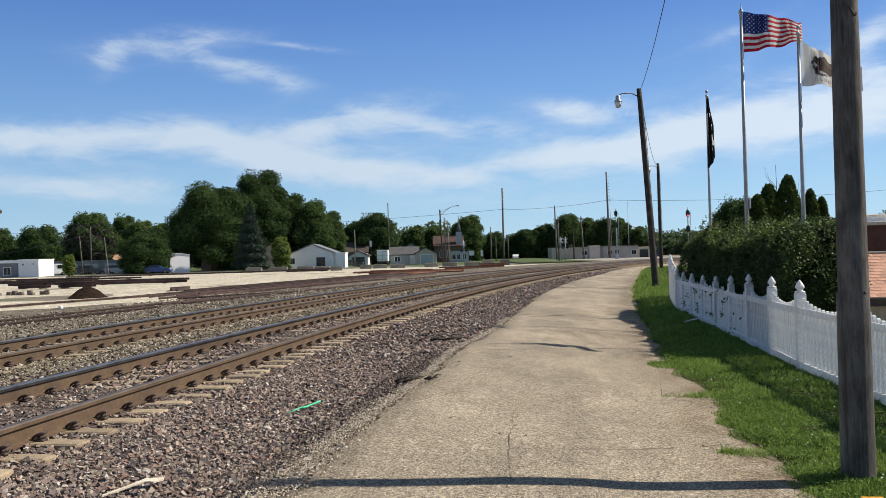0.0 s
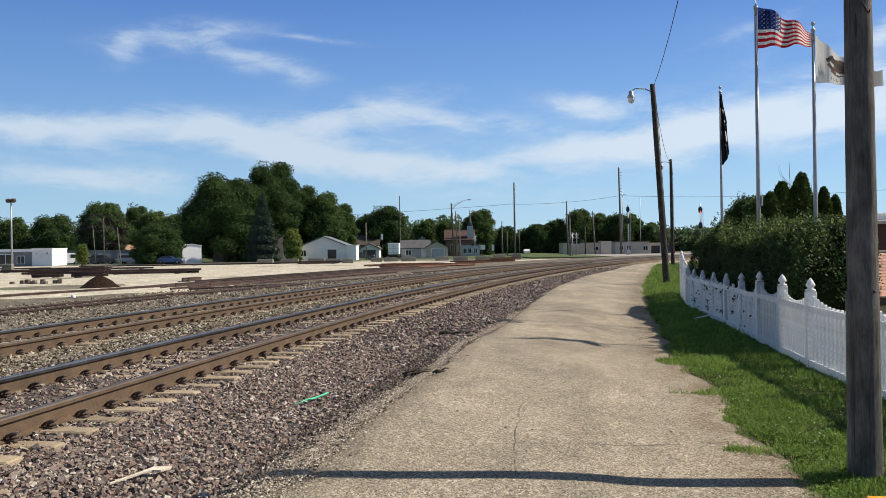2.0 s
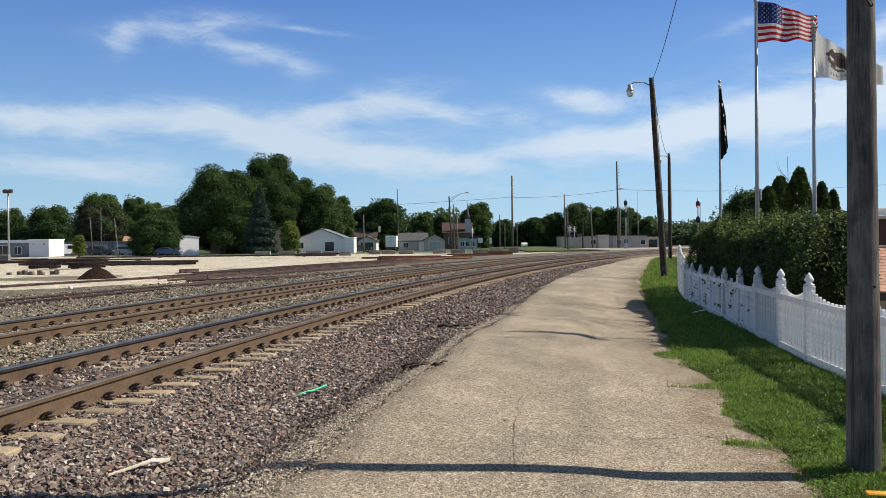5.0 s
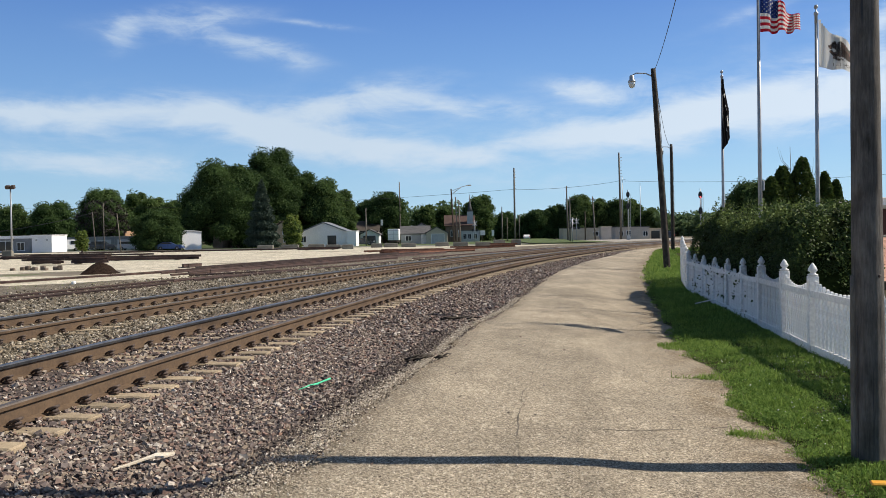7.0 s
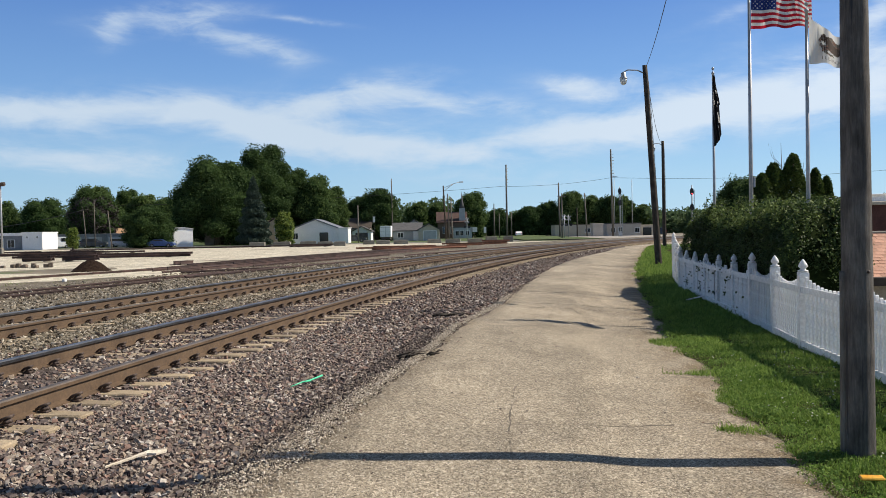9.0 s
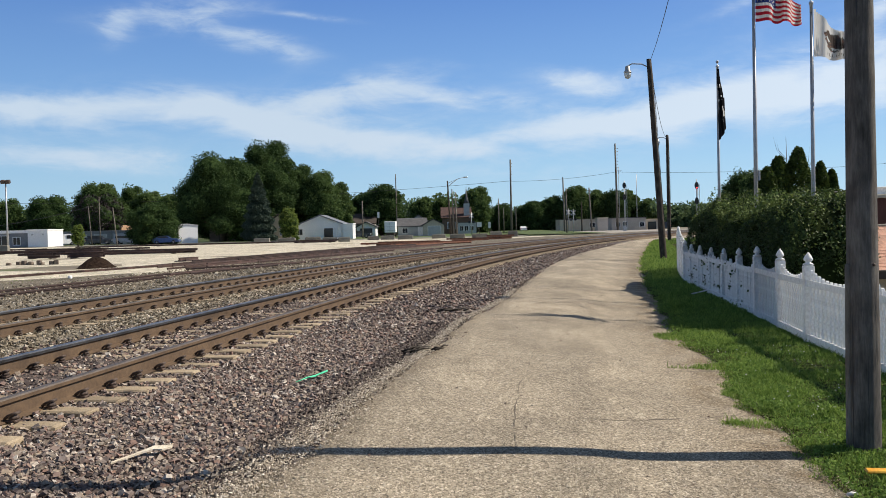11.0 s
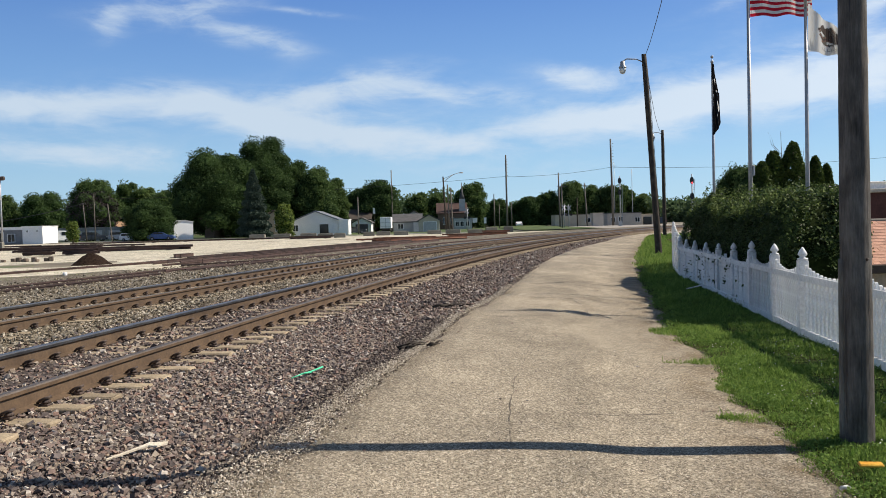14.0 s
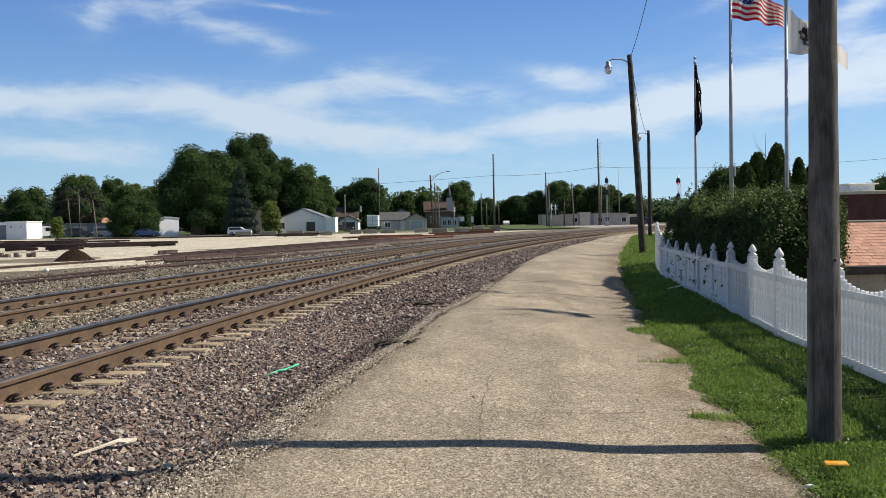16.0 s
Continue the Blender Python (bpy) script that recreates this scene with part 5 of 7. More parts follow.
    return pole


street_light(9.32, 37.2, 8.75, (-0.50, 0), 0.92, 1.0, "tall dark wooden pole with a bracket street lamp")
street_light(17.0, 66.0, 8.35, (-0.05, 0), 0.75, 1.1, "farther dark wooden pole with a bracket street lamp")


def wire(a, b, sag, radius, label, name="overhead_wire", n=24):
    a, b = Vector(a), Vector(b)
    bm = bmesh.new()
    tube(bm, [a.lerp(b, k / n) - Vector((0, 0, sag * 4 * (k / n) * (1 - k / n))) for k in range(n + 1)], radius, 5)
    return tagged(part(name, bm, M_WIRE), label, "cable")


wire((2.86, 6.17, 8.9), (8.84, 37.2, 8.5), 0.75, 0.011, "black service wire between two wooden poles")
wire((8.88, 37.2, 8.45), (16.95, 66, 8.1), 0.9, 0.012, "black service wire between two wooden poles")

# ---------------------------------------------------------------- flagpoles and flags
def flagpole(x, y, height, r, label, ball=0.036, cover=False):
    p = thing("flagpole", label, "flagpole", group="memorial flagpoles", m=pose(x, y, -0.2))
    bm = bmesh.new()
    h = height + 0.2
    tube(bm, [(0, 0, 0), (0, 0, h * 0.5), (0, 0, h - 0.30)], [r, r * 0.85, r * 0.62], 12)
    part("shaft", bm, M_ALU, p)
    bm = bmesh.new()
    lathe(bm, [(r * 0.66, h - 0.32), (r * 0.66, h - 0.18), (r * 0.95, h - 0.17), (r * 0.95, h - 0.13), (r * 0.25, h - 0.12), (r * 0.25, h - 0.05)], 10)
    part("truck", bm, M_STEEL, p)
    bm = bmesh.new()
    if ball:
        bmesh.ops.create_uvsphere(bm, u_segments=12, v_segments=8, radius=ball)
        bmesh.ops.translate(bm, vec=(0, 0, h - ball), verts=bm.verts[:])
        part("ball", bm, M_ALU, p, smooth=True)
    else:
        lathe(bm, [(r * 0.5, h - 0.12), (r * 0.4, h - 0.09), (0.010, h - 0.07), (0.006, h)], 8)
        part("spike", bm, M_STEEL, p)
    if cover:
        bm = bmesh.new()
        box(bm, r * 0.8, r + 0.035, -0.04, 0.03, 2.68, 2.90, bevel=0.012)
        part("cleat_cover", bm, M_STEEL, p)
    return p


POLE_US, POLE_IL, POLE_POW = (6.45, 18.0, 6.78), (6.325, 14.9, 5.52), (6.63, 21.0, 5.55)
flagpole(*POLE_POW, 0.040, "slim aluminium flagpole flying a black flag")
flagpole(*POLE_US, 0.048, "tall aluminium flagpole flying a striped flag", 0, True)
flagpole(*POLE_IL, 0.040, "slim aluminium flagpole flying a white flag")


def cloth(name, colour, vary=0.1):
    m = bpy.data.materials.new(name)
    m.use_nodes = True
    nt = m.node_tree
    N, L = nt.nodes.new, nt.links.new
    b = nt.nodes["Principled BSDF"]
    b.inputs["Roughness"].default_value = 0.85
    co, nz, ramp = N("ShaderNodeTexCoord"), N("ShaderNodeTexNoise"), N("ShaderNodeValToRGB")
    nz.inputs["Scale"].default_value, nz.inputs["Detail"].default_value = 9, 4
    ramp.color_ramp.elements[0].color = (*[c * (1 - vary) for c in colour], 1)
    ramp.color_ramp.elements[1].color = (*[min(1, c * (1 + vary)) for c in colour], 1)
    L(co.outputs["Object"], nz.inputs["Vector"]), L(nz.outputs[0], ramp.inputs[0]), L(ramp.outputs[0], b.inputs["Base Color"])
    tr, mx = N("ShaderNodeBsdfTranslucent"), N("ShaderNodeMixShader")
    mx.inputs[0].default_value = 0.48
    L(ramp.outputs[0], tr.inputs[0]), L(b.outputs[0], mx.inputs[1]), L(tr.outputs[0], mx.inputs[2])
    L(mx.outputs[0], nt.nodes["Material Output"].inputs[0])
    return m


C_RED, C_WHITE, C_NAVY = cloth("red_cloth", (0.50, 0.016, 0.034)), cloth("white_cloth", (0.74, 0.74, 0.71)), cloth("navy_cloth", (0.026, 0.050, 0.20))
C_BROWN, C_BLACK = cloth("brown_print", (0.085, 0.058, 0.047), 0.5), cloth("black_cloth", (0.012, 0.012, 0.014))
C_RUSSET, C_OLIVE = cloth("russet_print", (0.24, 0.13, 0.10), 0.3), cloth("olive_print", (0.14, 0.13, 0.11), 0.4)
SLATS = 40
SLOPE = 0.05      # the cloth is cut a little on the slant, so that its hems run on from strip to strip


def patch(bm, x0, x1, z0, z1, mat, y=0.0):
    """A piece of a strip that leans with the weave; z counts up from the lower hem."""
    f = bm.faces.new([bm.verts.new((x, y, z - SLOPE * x)) for x, z in ((x0, z0), (x1 + 0.014 * z0, z0), (x1 + 0.014 * z1, z1), (x0, z1))])
    f.material_index = mat


def flag_strip_stripes(k, length, hoist):
    """One upright strip of the striped flag; x from 0, z up from the lower hem."""
    w = length / SLATS
    bm = bmesh.new()
    starred = k < 16
    for s in range(13):
        z1, z0 = hoist * (13 - s) / 13, hoist * (12 - s) / 13
        patch(bm, 0, w + 0.0005, z0, z1, 2 if starred and s < 7 else (0 if s % 2 == 0 else 1))
    for c in range(11):
        x = length * 0.4 * (c + 0.8) / 11.6 - k * w
        if 0 <= x < w:
            for row in range(9):
                if (row + c) % 2 == 0:
                    z = hoist - hoist * 7 / 13 * (row + 0.9) / 9.8
                    for y in (-0.0025, 0.0025):
                        f = bm.faces.new([bm.verts.new((x + 0.019 * math.sin(a * math.tau / 5), y, z - SLOPE * x + 0.019 * math.cos(a * math.tau / 5))) for a in range(5)])
                        f.material_index = 1
    return bm


def letter_mesh(ch, size):
    cu = bpy.data.curves.new("letter", "FONT")
    cu.body, cu.size, cu.align_x, cu.resolution_u = ch, size, "CENTER", 2
    ob = bpy.data.objects.new("letter", cu)
    scene.collection.objects.link(ob)
    dg = bpy.context.evaluated_depsgraph_get()
    me = bpy.data.meshes.new_from_object(ob.evaluated_get(dg))
    bpy.data.objects.remove(ob)
    return me


def printed(x, z):
    """The bird on its shield, as blots: the ink at a place of the cloth, in shares of the hoist."""
    u, v = (x - 0.50) / 0.28, (z - 0.55) / 0.28
    if u * u + v * v > 1.05 + 0.5 * noise.noise((x * 9, z * 9, 4)):
        return 0
    q = noise.noise((x * 8 + 3, z * 8, 1)) + 0.35 * noise.noise((x * 21, z * 21, 2))
    body = abs(v + 0.7 * u - 0.1) < 0.42
    if q < -0.30 and not body:
        return 0
    return 1 if body or q > 0.28 else (2 if q > 0.02 else 3)


def flag_strip_white(k, length, hoist, word):
    w = length / SLATS
    bm = bmesh.new()
    patch(bm, 0, w + 0.0005, 0, hoist, 0)
    for i in range(34):
        z0 = hoist * (0.2 + 0.7 * i / 34)
        for part_x in (0, 0.5):
            ink = printed((k + 0.25 + part_x) * w / hoist, (z0 + 0.01) / hoist)
            if ink:
                for y in (-0.003, 0.003):
                    patch(bm, w * part_x, w * (part_x + 0.5), z0, z0 + hoist * 0.7 / 34, ink, y)
    if k >= 8 and (k - 8) % 2 == 0 and (k - 8) // 2 < len(word):
        me = letter_mesh(word[(k - 8) // 2], 0.10)
        ids = [bm.verts.new((w / 2 + v.co.x, -0.0045, hoist * 0.10 + v.co.y - SLOPE * v.co.x)) for v in me.vertices]
        for p in me.polygons:
            try:
                bm.faces.new([ids[i] for i in p.vertices]).material_index = 3
            except ValueError:
                pass
    return bm


def make_flag(name, label, at, z_top, length, hoist, strip, mats):
    flag = thing(name, label, "flag", m=pose(at[0] + 0.035, at[1] - 0.01, z_top - hoist))
    return flag, [part("cloth_strip", strip(k, length, hoist), mats, flag) for k in range(SLATS)], length, hoist


flag_us = make_flag("striped_flag", "red, white and blue flag with stars, streaming in the wind", POLE_US, 6.62, 1.33, 0.85, flag_strip_stripes, (C_RED, C_WHITE, C_NAVY))
flag_il = make_flag("white_flag", "white flag with a brown emblem and one word, blowing out", POLE_IL, 5.26, 1.16, 0.81, lambda k, l, h: flag_strip_white(k, l, h, "ILLINOIS"),
                    (C_WHITE, C_BROWN, C_RUSSET, C_OLIVE))


def black_flag():
    """Hangs down its pole in folds, in two pieces that stir."""
    flag = thing("black_flag", "black flag with pale markings hanging limp in folds", "flag", m=pose(POLE_POW[0] - 0.015, POLE_POW[1] - 0.045, 5.34))
    out = []
    for piece, (za, zb) in enumerate(((0.0, -0.72), (-0.70, -1.72))):
        bm = bmesh.new()
        rows = []
        for j in range(17):
            z = za + (zb - za) * j / 16
            wid = 0.045 + 0.135 * min(1, -z / 1.2) ** 0.9
            row = []
            for i in range(23):
                a = i / 22
                low = 0.26 * a ** 1.5 * max(0, (-z - 1.35) / 0.37)     # the slanting lower hem
                fold = math.sin(a * math.pi * 4 + z * 2.2) * 0.035 * min(1, 0.3 - z)
                row.append(bm.verts.new((a * wid + 0.012 * math.sin(z * 7), fold, z - za + low)))
            rows.append(row)
        for a, b in zip(rows, rows[1:]):
            for i in range(22):
                bm.faces.new((a[i], a[i + 1], b[i + 1], b[i])).smooth = True
        me_part = part("cloth_fold", bm, (C_BLACK, C_WHITE), flag)
        for p in me_part.data.polygons:
            c = p.center
            if noise.noise((c.x * 34, (c.z + za) * 6, 3)) > 0.27 and -1.3 < c.z + za < -0.35:
                p.material_index = 1
        me_part.location = (0, 0, za)
        out.append((me_part, za))
    return out


black_pieces = black_flag()

# seconds, length seen, drop of the lower hem at the fly, height left at the fly: all in hoists
US_WIND = ((0.0, 1.43, -0.12, 0.50), (0.5, 1.40, 0.0, 0.50), (1.0, 1.52, 0.06, 0.46), (1.5, 1.0, 0.25, 0.42), (2.0, 1.36, 0.06, 0.34), (2.5, 1.33, 0.06, 0.36), (3.0, 1.24, 0.05, 0.85), (3.5, 1.33, 0.05, 0.26),
           (4.0, 1.56, 0.05, 0.45), (4.6, 1.3, 0.15, 0.5), (5.2, 1.5, 0.05, 0.6), (5.8, 1.2, 0.15, 0.45), (6.5, 1.36, 0.05, 0.36), (7.0, 0.90, 0.05, 0.35), (7.5, 1.40, 0.05, 0.50), (8.0, 1.02, 0.0, 0.40), (8.5, 1.30, 0.30, 0.42),
           (9.0, 1.46, 0.10, 0.70), (9.7, 1.2, 0.15, 0.5), (10.4, 1.45, 0.1, 0.6), (11.0, 1.1, 0.2, 0.5), (11.5, 0.92, 0.20, 0.40), (12.0, 1.38, 0.30, 0.55), (12.5, 1.58, 0.08, 0.70), (13.0, 1.12, 0.18, 0.7), (13.5, 1.12, 0.20, 0.55),
           (14.0, 1.48, 0.12, 0.7), (14.5, 0.98, 0.02, 0.7), (15.0, 1.10, 0.04, 0.7), (15.5, 1.30, 0.27, 0.6), (16.0, 1.25, 0.36, 0.5))
IL_WIND = ((0.0, 1.28, 0.22, 0.45), (0.5, 1.55, 0.08, 0.53), (1.0, 1.58, 0.16, 0.41), (1.5, 1.34, 0.20, 0.41), (2.0, 1.40, 0.20, 0.33), (2.5, 1.37, 0.16, 0.37), (3.0, 1.10, 0.29, 0.33), (3.5, 1.49, 0.30, 0.37),
           (4.0, 1.15, 0.39, 0.33), (5.0, 1.4, 0.29, 0.41), (5.8, 1.25, 0.34, 0.37), (6.5, 1.54, 0.34, 0.31), (7.0, 1.22, 0.50, 0.37), (7.5, 1.16, 0.64, 0.31), (8.0, 1.12, 0.19, 0.37), (8.5, 1.40, 0.20, 0.34), (9.0, 1.25, 0.34, 0.41),
           (10.0, 1.3, 0.34, 0.37), (11.0, 1.2, 0.34, 0.37), (11.5, 1.15, 0.32, 0.34), (12.0, 1.46, 0.48, 0.34), (12.5, 1.28, 0.39, 0.37), (13.0, 1.25, 0.52, 0.37), (13.5, 1.38, 0.52, 0.37), (14.0, 1.26, 0.39, 0.37),
           (14.5, 1.25, 0.52, 0.37), (15.0, 1.26, 0.30, 0.37), (15.5, 1.36, 0.48, 0.33), (16.0, 1.26, 0.44, 0.31))


def stream(flag, wind, phase, view, bend=1.15):
    """Key each strip of a flag along the waves that run down it; towards the fly the upper hem leans over."""
    ob, strips, length, hoist = flag
    w = length / SLATS
    rows = [[] for _ in strips]
    ws = np.array(wind)
    ks = np.arange(SLATS)
    ease = np.clip(ks / (SLATS * 0.92), 0, 1) ** bend
    back = Vector(view).normalized()
    up = (Vector((0, 0, 1)) - back * back.z).normalized()
    side = back.cross(up).normalized()
    upright = math.asin(back.z)
    for t in np.arange(0, 16.01, 0.1):
        seen, drop, left = (float(np.interp(t, ws[:, 0], ws[:, c])) for c in (1, 2, 3))
        wave = np.clip((ks + 1) / 8, 0, 1) * np.sin(ks * 0.36 - t * 8.3 + phase)
        lo, hi = 0.15, 1.5
        for _ in range(14):      # the depth of the waves that gives the length seen
            deep = (lo + hi) / 2
            if np.cos(deep * wave).mean() * length * (1 + 0.42 * view[0] / view[1] - 0.10) > seen * hoist:
                lo = deep
            else:
                hi = deep
        tall = 1 - (1 - left) * ease + 0.05 * ease * np.sin(ks * 0.30 - t * 7 + phase)
        lean = np.maximum(upright, np.arccos(np.clip(tall * math.cos(upright), 0.15, 1)))
        p = Vector((0, 0, 0))
        for k, rws in enumerate(rows):
            u = up * math.cos(lean[k]) + back * math.sin(lean[k])
            n = u.cross(side)
            h = side * math.cos(deep * wave[k]) + n * math.sin(deep * wave[k])
            turn = Matrix((h, u.cross(h), u)).transposed().to_4x4()
            rws.append((float(t), Matrix.Translation(p) @ turn))
            fall = drop * hoist / SLATS * (0.5 + k / SLATS) - SLOPE * w
            p = p + h * w - up * (h.z * w * 0.6 + fall + SLOPE * w)
    for s, r in zip(strips, rows):
        walk(s, r)

# ---------------------------------------------------------------- trees
def crown_points(n, clumps, rng, inner=0.35):
    """Points in the outer shells of round clumps (x, y, z, rx, rz)."""
    c = np.array(clumps, float)
    size = c[:, 3] ** 2
    pick = rng.choice(len(c), n, p=size / size.sum())
    d = rng.normal(size=(n, 3))
    d /= np.linalg.norm(d, axis=1)[:, None]
    r = rng.uniform(inner, 1.0, n) ** 0.45
    lump = 1 + 0.24 * np.array([noise.noise((v[0] * 2.6 + k, v[1] * 2.6, v[2] * 2.6)) + 0.5 * noise.noise((v[0] * 6 + k, v[1] * 6, v[2] * 6)) for v, k in zip(d, pick)])
    return c[pick, :3] + d * (r * lump)[:, None] * np.stack([c[pick, 3], c[pick, 3], c[pick, 4]], 1)


def trunk_bmesh(height, r, clumps, seed):
    bm = bmesh.new()
    tube(bm, [(0, 0, -0.3), (0.02, 0, height * 0.12), (0.06, 0.03, height * 0.35), (0.0, 0.05, height * 0.7)], [r * 1.3, r, r * 0.8, r * 0.25], 9)
    for x, y, z, rx, rz in clumps[:7]:
        s = height * 0.28
        tube(bm, [(0.03, 0, min(s, z * 0.6)), (x * 0.5, y * 0.5, z * 0.75), (x, y, z)], [r * 0.5, r * 0.3, r * 0.1], 6)
    return bm


def broadleaf(x, y, z, height, radius, n, size, material, label, seed, low=0.25, name="tree", count=17):
    """A trunk with limbs, and a crown of boughs, each one set with smaller tufts."""
    r = random.Random(seed)
    t = thing(name, label, "tree", m=pose(x, y, z))
    boughs = [(0, 0, height * (0.50 + low * 0.4), radius * 0.90, height * (1 - low) * 0.47)]
    for k in range(count):
        a, e = k * 2.4 + r.uniform(-0.4, 0.4), (k + 0.5) / count
        h = height * (low + (0.90 - low) * e)
        reach = radius * math.sqrt(max(0.06, 1 - ((e - 0.40) / 0.66) ** 2)) * 0.66 * r.uniform(0.82, 1.12)
        s = radius * r.uniform(0.30, 0.46)
        boughs.append((reach * math.cos(a), reach * math.sin(a), h, s, s * r.uniform(0.65, 0.95)))
    part("trunk", trunk_bmesh(height, max(0.12, radius * 0.075), boughs[1:], seed), M_BARK, t)
    bm = bmesh.new()      # solid cores in the boughs, inner shade put into their dark colour
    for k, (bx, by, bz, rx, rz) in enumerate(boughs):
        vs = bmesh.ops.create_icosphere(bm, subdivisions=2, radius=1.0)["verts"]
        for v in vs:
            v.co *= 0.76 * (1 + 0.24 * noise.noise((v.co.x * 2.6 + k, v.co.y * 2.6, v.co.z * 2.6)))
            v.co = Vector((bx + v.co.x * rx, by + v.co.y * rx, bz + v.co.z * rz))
    part("inner_crown", bm, M_CORE_TREE, t, "solid dark core with the crown's inner shade in its colour")
    g = np.random.default_rng(seed)
    part("crown", leaves("crown", crown_points(int(n * 1.9), boughs, g, 0.55), size * 0.42, g, 0.5, 1.45), material, t)
    return t


def conifer(x, y, z, height, radius, n, size, material, label, seed, name="conifer", power=1.0, skirt=0.06, shaggy=0.2):
    t = thing(name, label, "tree", m=pose(x, y, z))
    bm = bmesh.new()
    tube(bm, [(0, 0, -0.3), (0, 0, height * 0.5), (0, 0, height * 0.98)], [radius * 0.10, radius * 0.06, 0.02], 8)
    part("trunk", bm, M_BARK, t)
    g = np.random.default_rng(seed)
    h = skirt + (1 - skirt) * (1 - g.uniform(0, 1, n) ** 0.72)
    a = g.uniform(0, math.tau, n)
    tier = 1 - shaggy + shaggy * np.abs(np.sin(h * height * 1.9 + a * 0.5)) + 0.12 * np.array([noise.noise((math.cos(q) * 2, math.sin(q) * 2, w * 6 + seed)) for q, w in zip(a, h)])
    r = radius * (1 - h) ** power * tier * g.uniform(0.55, 1, n) ** 0.4
    pts = np.stack([r * np.cos(a), r * np.sin(a), h * height - 0.10 * r], 1)
    part("crown", leaves("crown", pts, size, g, 0.2, 1.8), material, t)
    return t


far_ground = -0.30
behind = "broad green tree in the row behind the sheds"
for x, y, height, radius, n, size, material, label, seed, low in (
        (-43.9, 168, 16.8, 8.4, 21000, 0.62, M_TREE, "large old maple with a dense dark green crown", 11, 0.08),
        (-37.0, 178, 21.0, 6.9, 17000, 0.64, M_TREE, "very tall maple rising over its neighbours", 12, 0.12),
        (-32.0, 184, 16.4, 5.2, 8000, 0.64, M_TREE, "dark green tree beside the very tall maple", 73, 0.10),
        (-27.4, 182, 14.2, 5.3, 8000, 0.66, M_TREE_MID, "green broadleaf tree behind the white house", 13, 0.10),
        (-25.0, 196, 12.6, 4.0, 6000, 0.70, M_TREE_MID, "green broadleaf tree behind the white house", 14, 0.10),
        (-15.9, 208, 12.7, 6.0, 9000, 0.72, M_TREE, "dark green tree behind the garages", 15, 0.06),
        (-21.6, 214, 10.6, 4.6, 5000, 0.74, M_TREE, "dark green tree behind the garages", 16, 0.06),
        (-52.4, 153, 7.3, 4.7, 9000, 0.48, M_TREE, "low round dark green tree by the street", 17, 0.03),
        (-56.4, 131, 3.6, 1.05, 1900, 0.28, M_TREE_LIME, "small young light green tree", 18, 0.12),
        (-27.8, 151, 6.2, 1.9, 4000, 0.34, M_TREE_LIME, "small bright yellow-green tree beside the house", 19, 0.06),
        (-71.4, 176, 9.8, 5.4, 6000, 0.60, M_TREE_PURPLE, "dark purple-leaved tree behind the sheds", 21, 0.05),
        (-87.6, 216, 15.2, 7.0, 9000, 0.80, M_TREE_MID, behind, 22, 0.05),
        (-83.5, 228, 15.4, 4.2, 5000, 0.80, M_TREE_MID, behind, 23, 0.05),
        (-78.5, 226, 13.6, 4.8, 6000, 0.80, M_TREE_SUNNY, "paler green tree in the row behind the sheds", 24, 0.05),
        (-71.8, 222, 12.2, 4.6, 5500, 0.80, M_TREE_MID, behind, 74, 0.05),
        (-110.4, 238, 12.5, 6.8, 6000, 0.82, M_TREE, "dark green tree far behind the yard", 25, 0.05),
        (-123, 240, 12.6, 5.6, 5000, 0.85, M_TREE_MID, "green tree far behind the yard", 26, 0.05),
        (-136, 250, 13.5, 8.0, 5000, 0.9, M_TREE, "dark green tree far behind the yard", 27, 0.05),
        (-99, 252, 10.0, 6.0, 4500, 0.85, M_TREE, "dark green tree far behind the yard", 28, 0.05),
        (-58, 222, 10.6, 6.0, 5000, 0.8, M_TREE, "dark green tree far behind the yard", 29, 0.05),
        (-7.0, 246, 10.6, 4.4, 4500, 0.85, M_TREE_MID, "dark green tree behind the grey garage", 75, 0.05),
        (-1.8, 248, 10.2, 4.4, 4500, 0.85, M_TREE_MID, "dark green tree behind the church", 30, 0.05),
        (7.7, 232, 12.2, 5.0, 7000, 0.74, M_TREE_MID, "green tree beside the church", 31, 0.08),
        (16.6, 262, 8.0, 4.4, 4500, 0.85, M_TREE, "dark green tree far beyond the crossing", 32, 0.05),
        (26.1, 262, 9.0, 5.0, 5000, 0.85, M_TREE, "dark green tree far beyond the crossing", 76, 0.05),
        (31.8, 264, 10.2, 4.6, 5000, 0.85, M_TREE, "dark green tree far beyond the crossing", 77, 0.05),
        (39.0, 262, 13.3, 5.4, 6500, 0.85, M_TREE_MID, "tall green tree far beyond the crossing", 78, 0.05),
        (44.9, 264, 12.0, 4.8, 5500, 0.85, M_TREE_MID, "tall green tree far beyond the crossing", 79, 0.05),
        (51.0, 262, 12.2, 4.8, 5500, 0.85, M_TREE, "tall dark green tree far beyond the crossing", 80, 0.05),
        (55.6, 266, 12.2, 4.4, 5500, 0.85, M_TREE_MID, "tall green tree far beyond the crossing", 81, 0.05),
        (60.8, 264, 8.8, 4.0, 4500, 0.85, M_TREE_MID, "green tree far beyond the crossing", 82, 0.05)):
    broadleaf(x, y, yard_z(y) if y < 140 else far_ground, height, radius, n, size, material, label, seed, low)
conifer(-34.4, 157, far_ground, 12.4, 3.7, 22000, 0.34, M_SPRUCE, "blue-grey spruce before the brown house", 20, "spruce", 0.80, 0.05, 0.36)


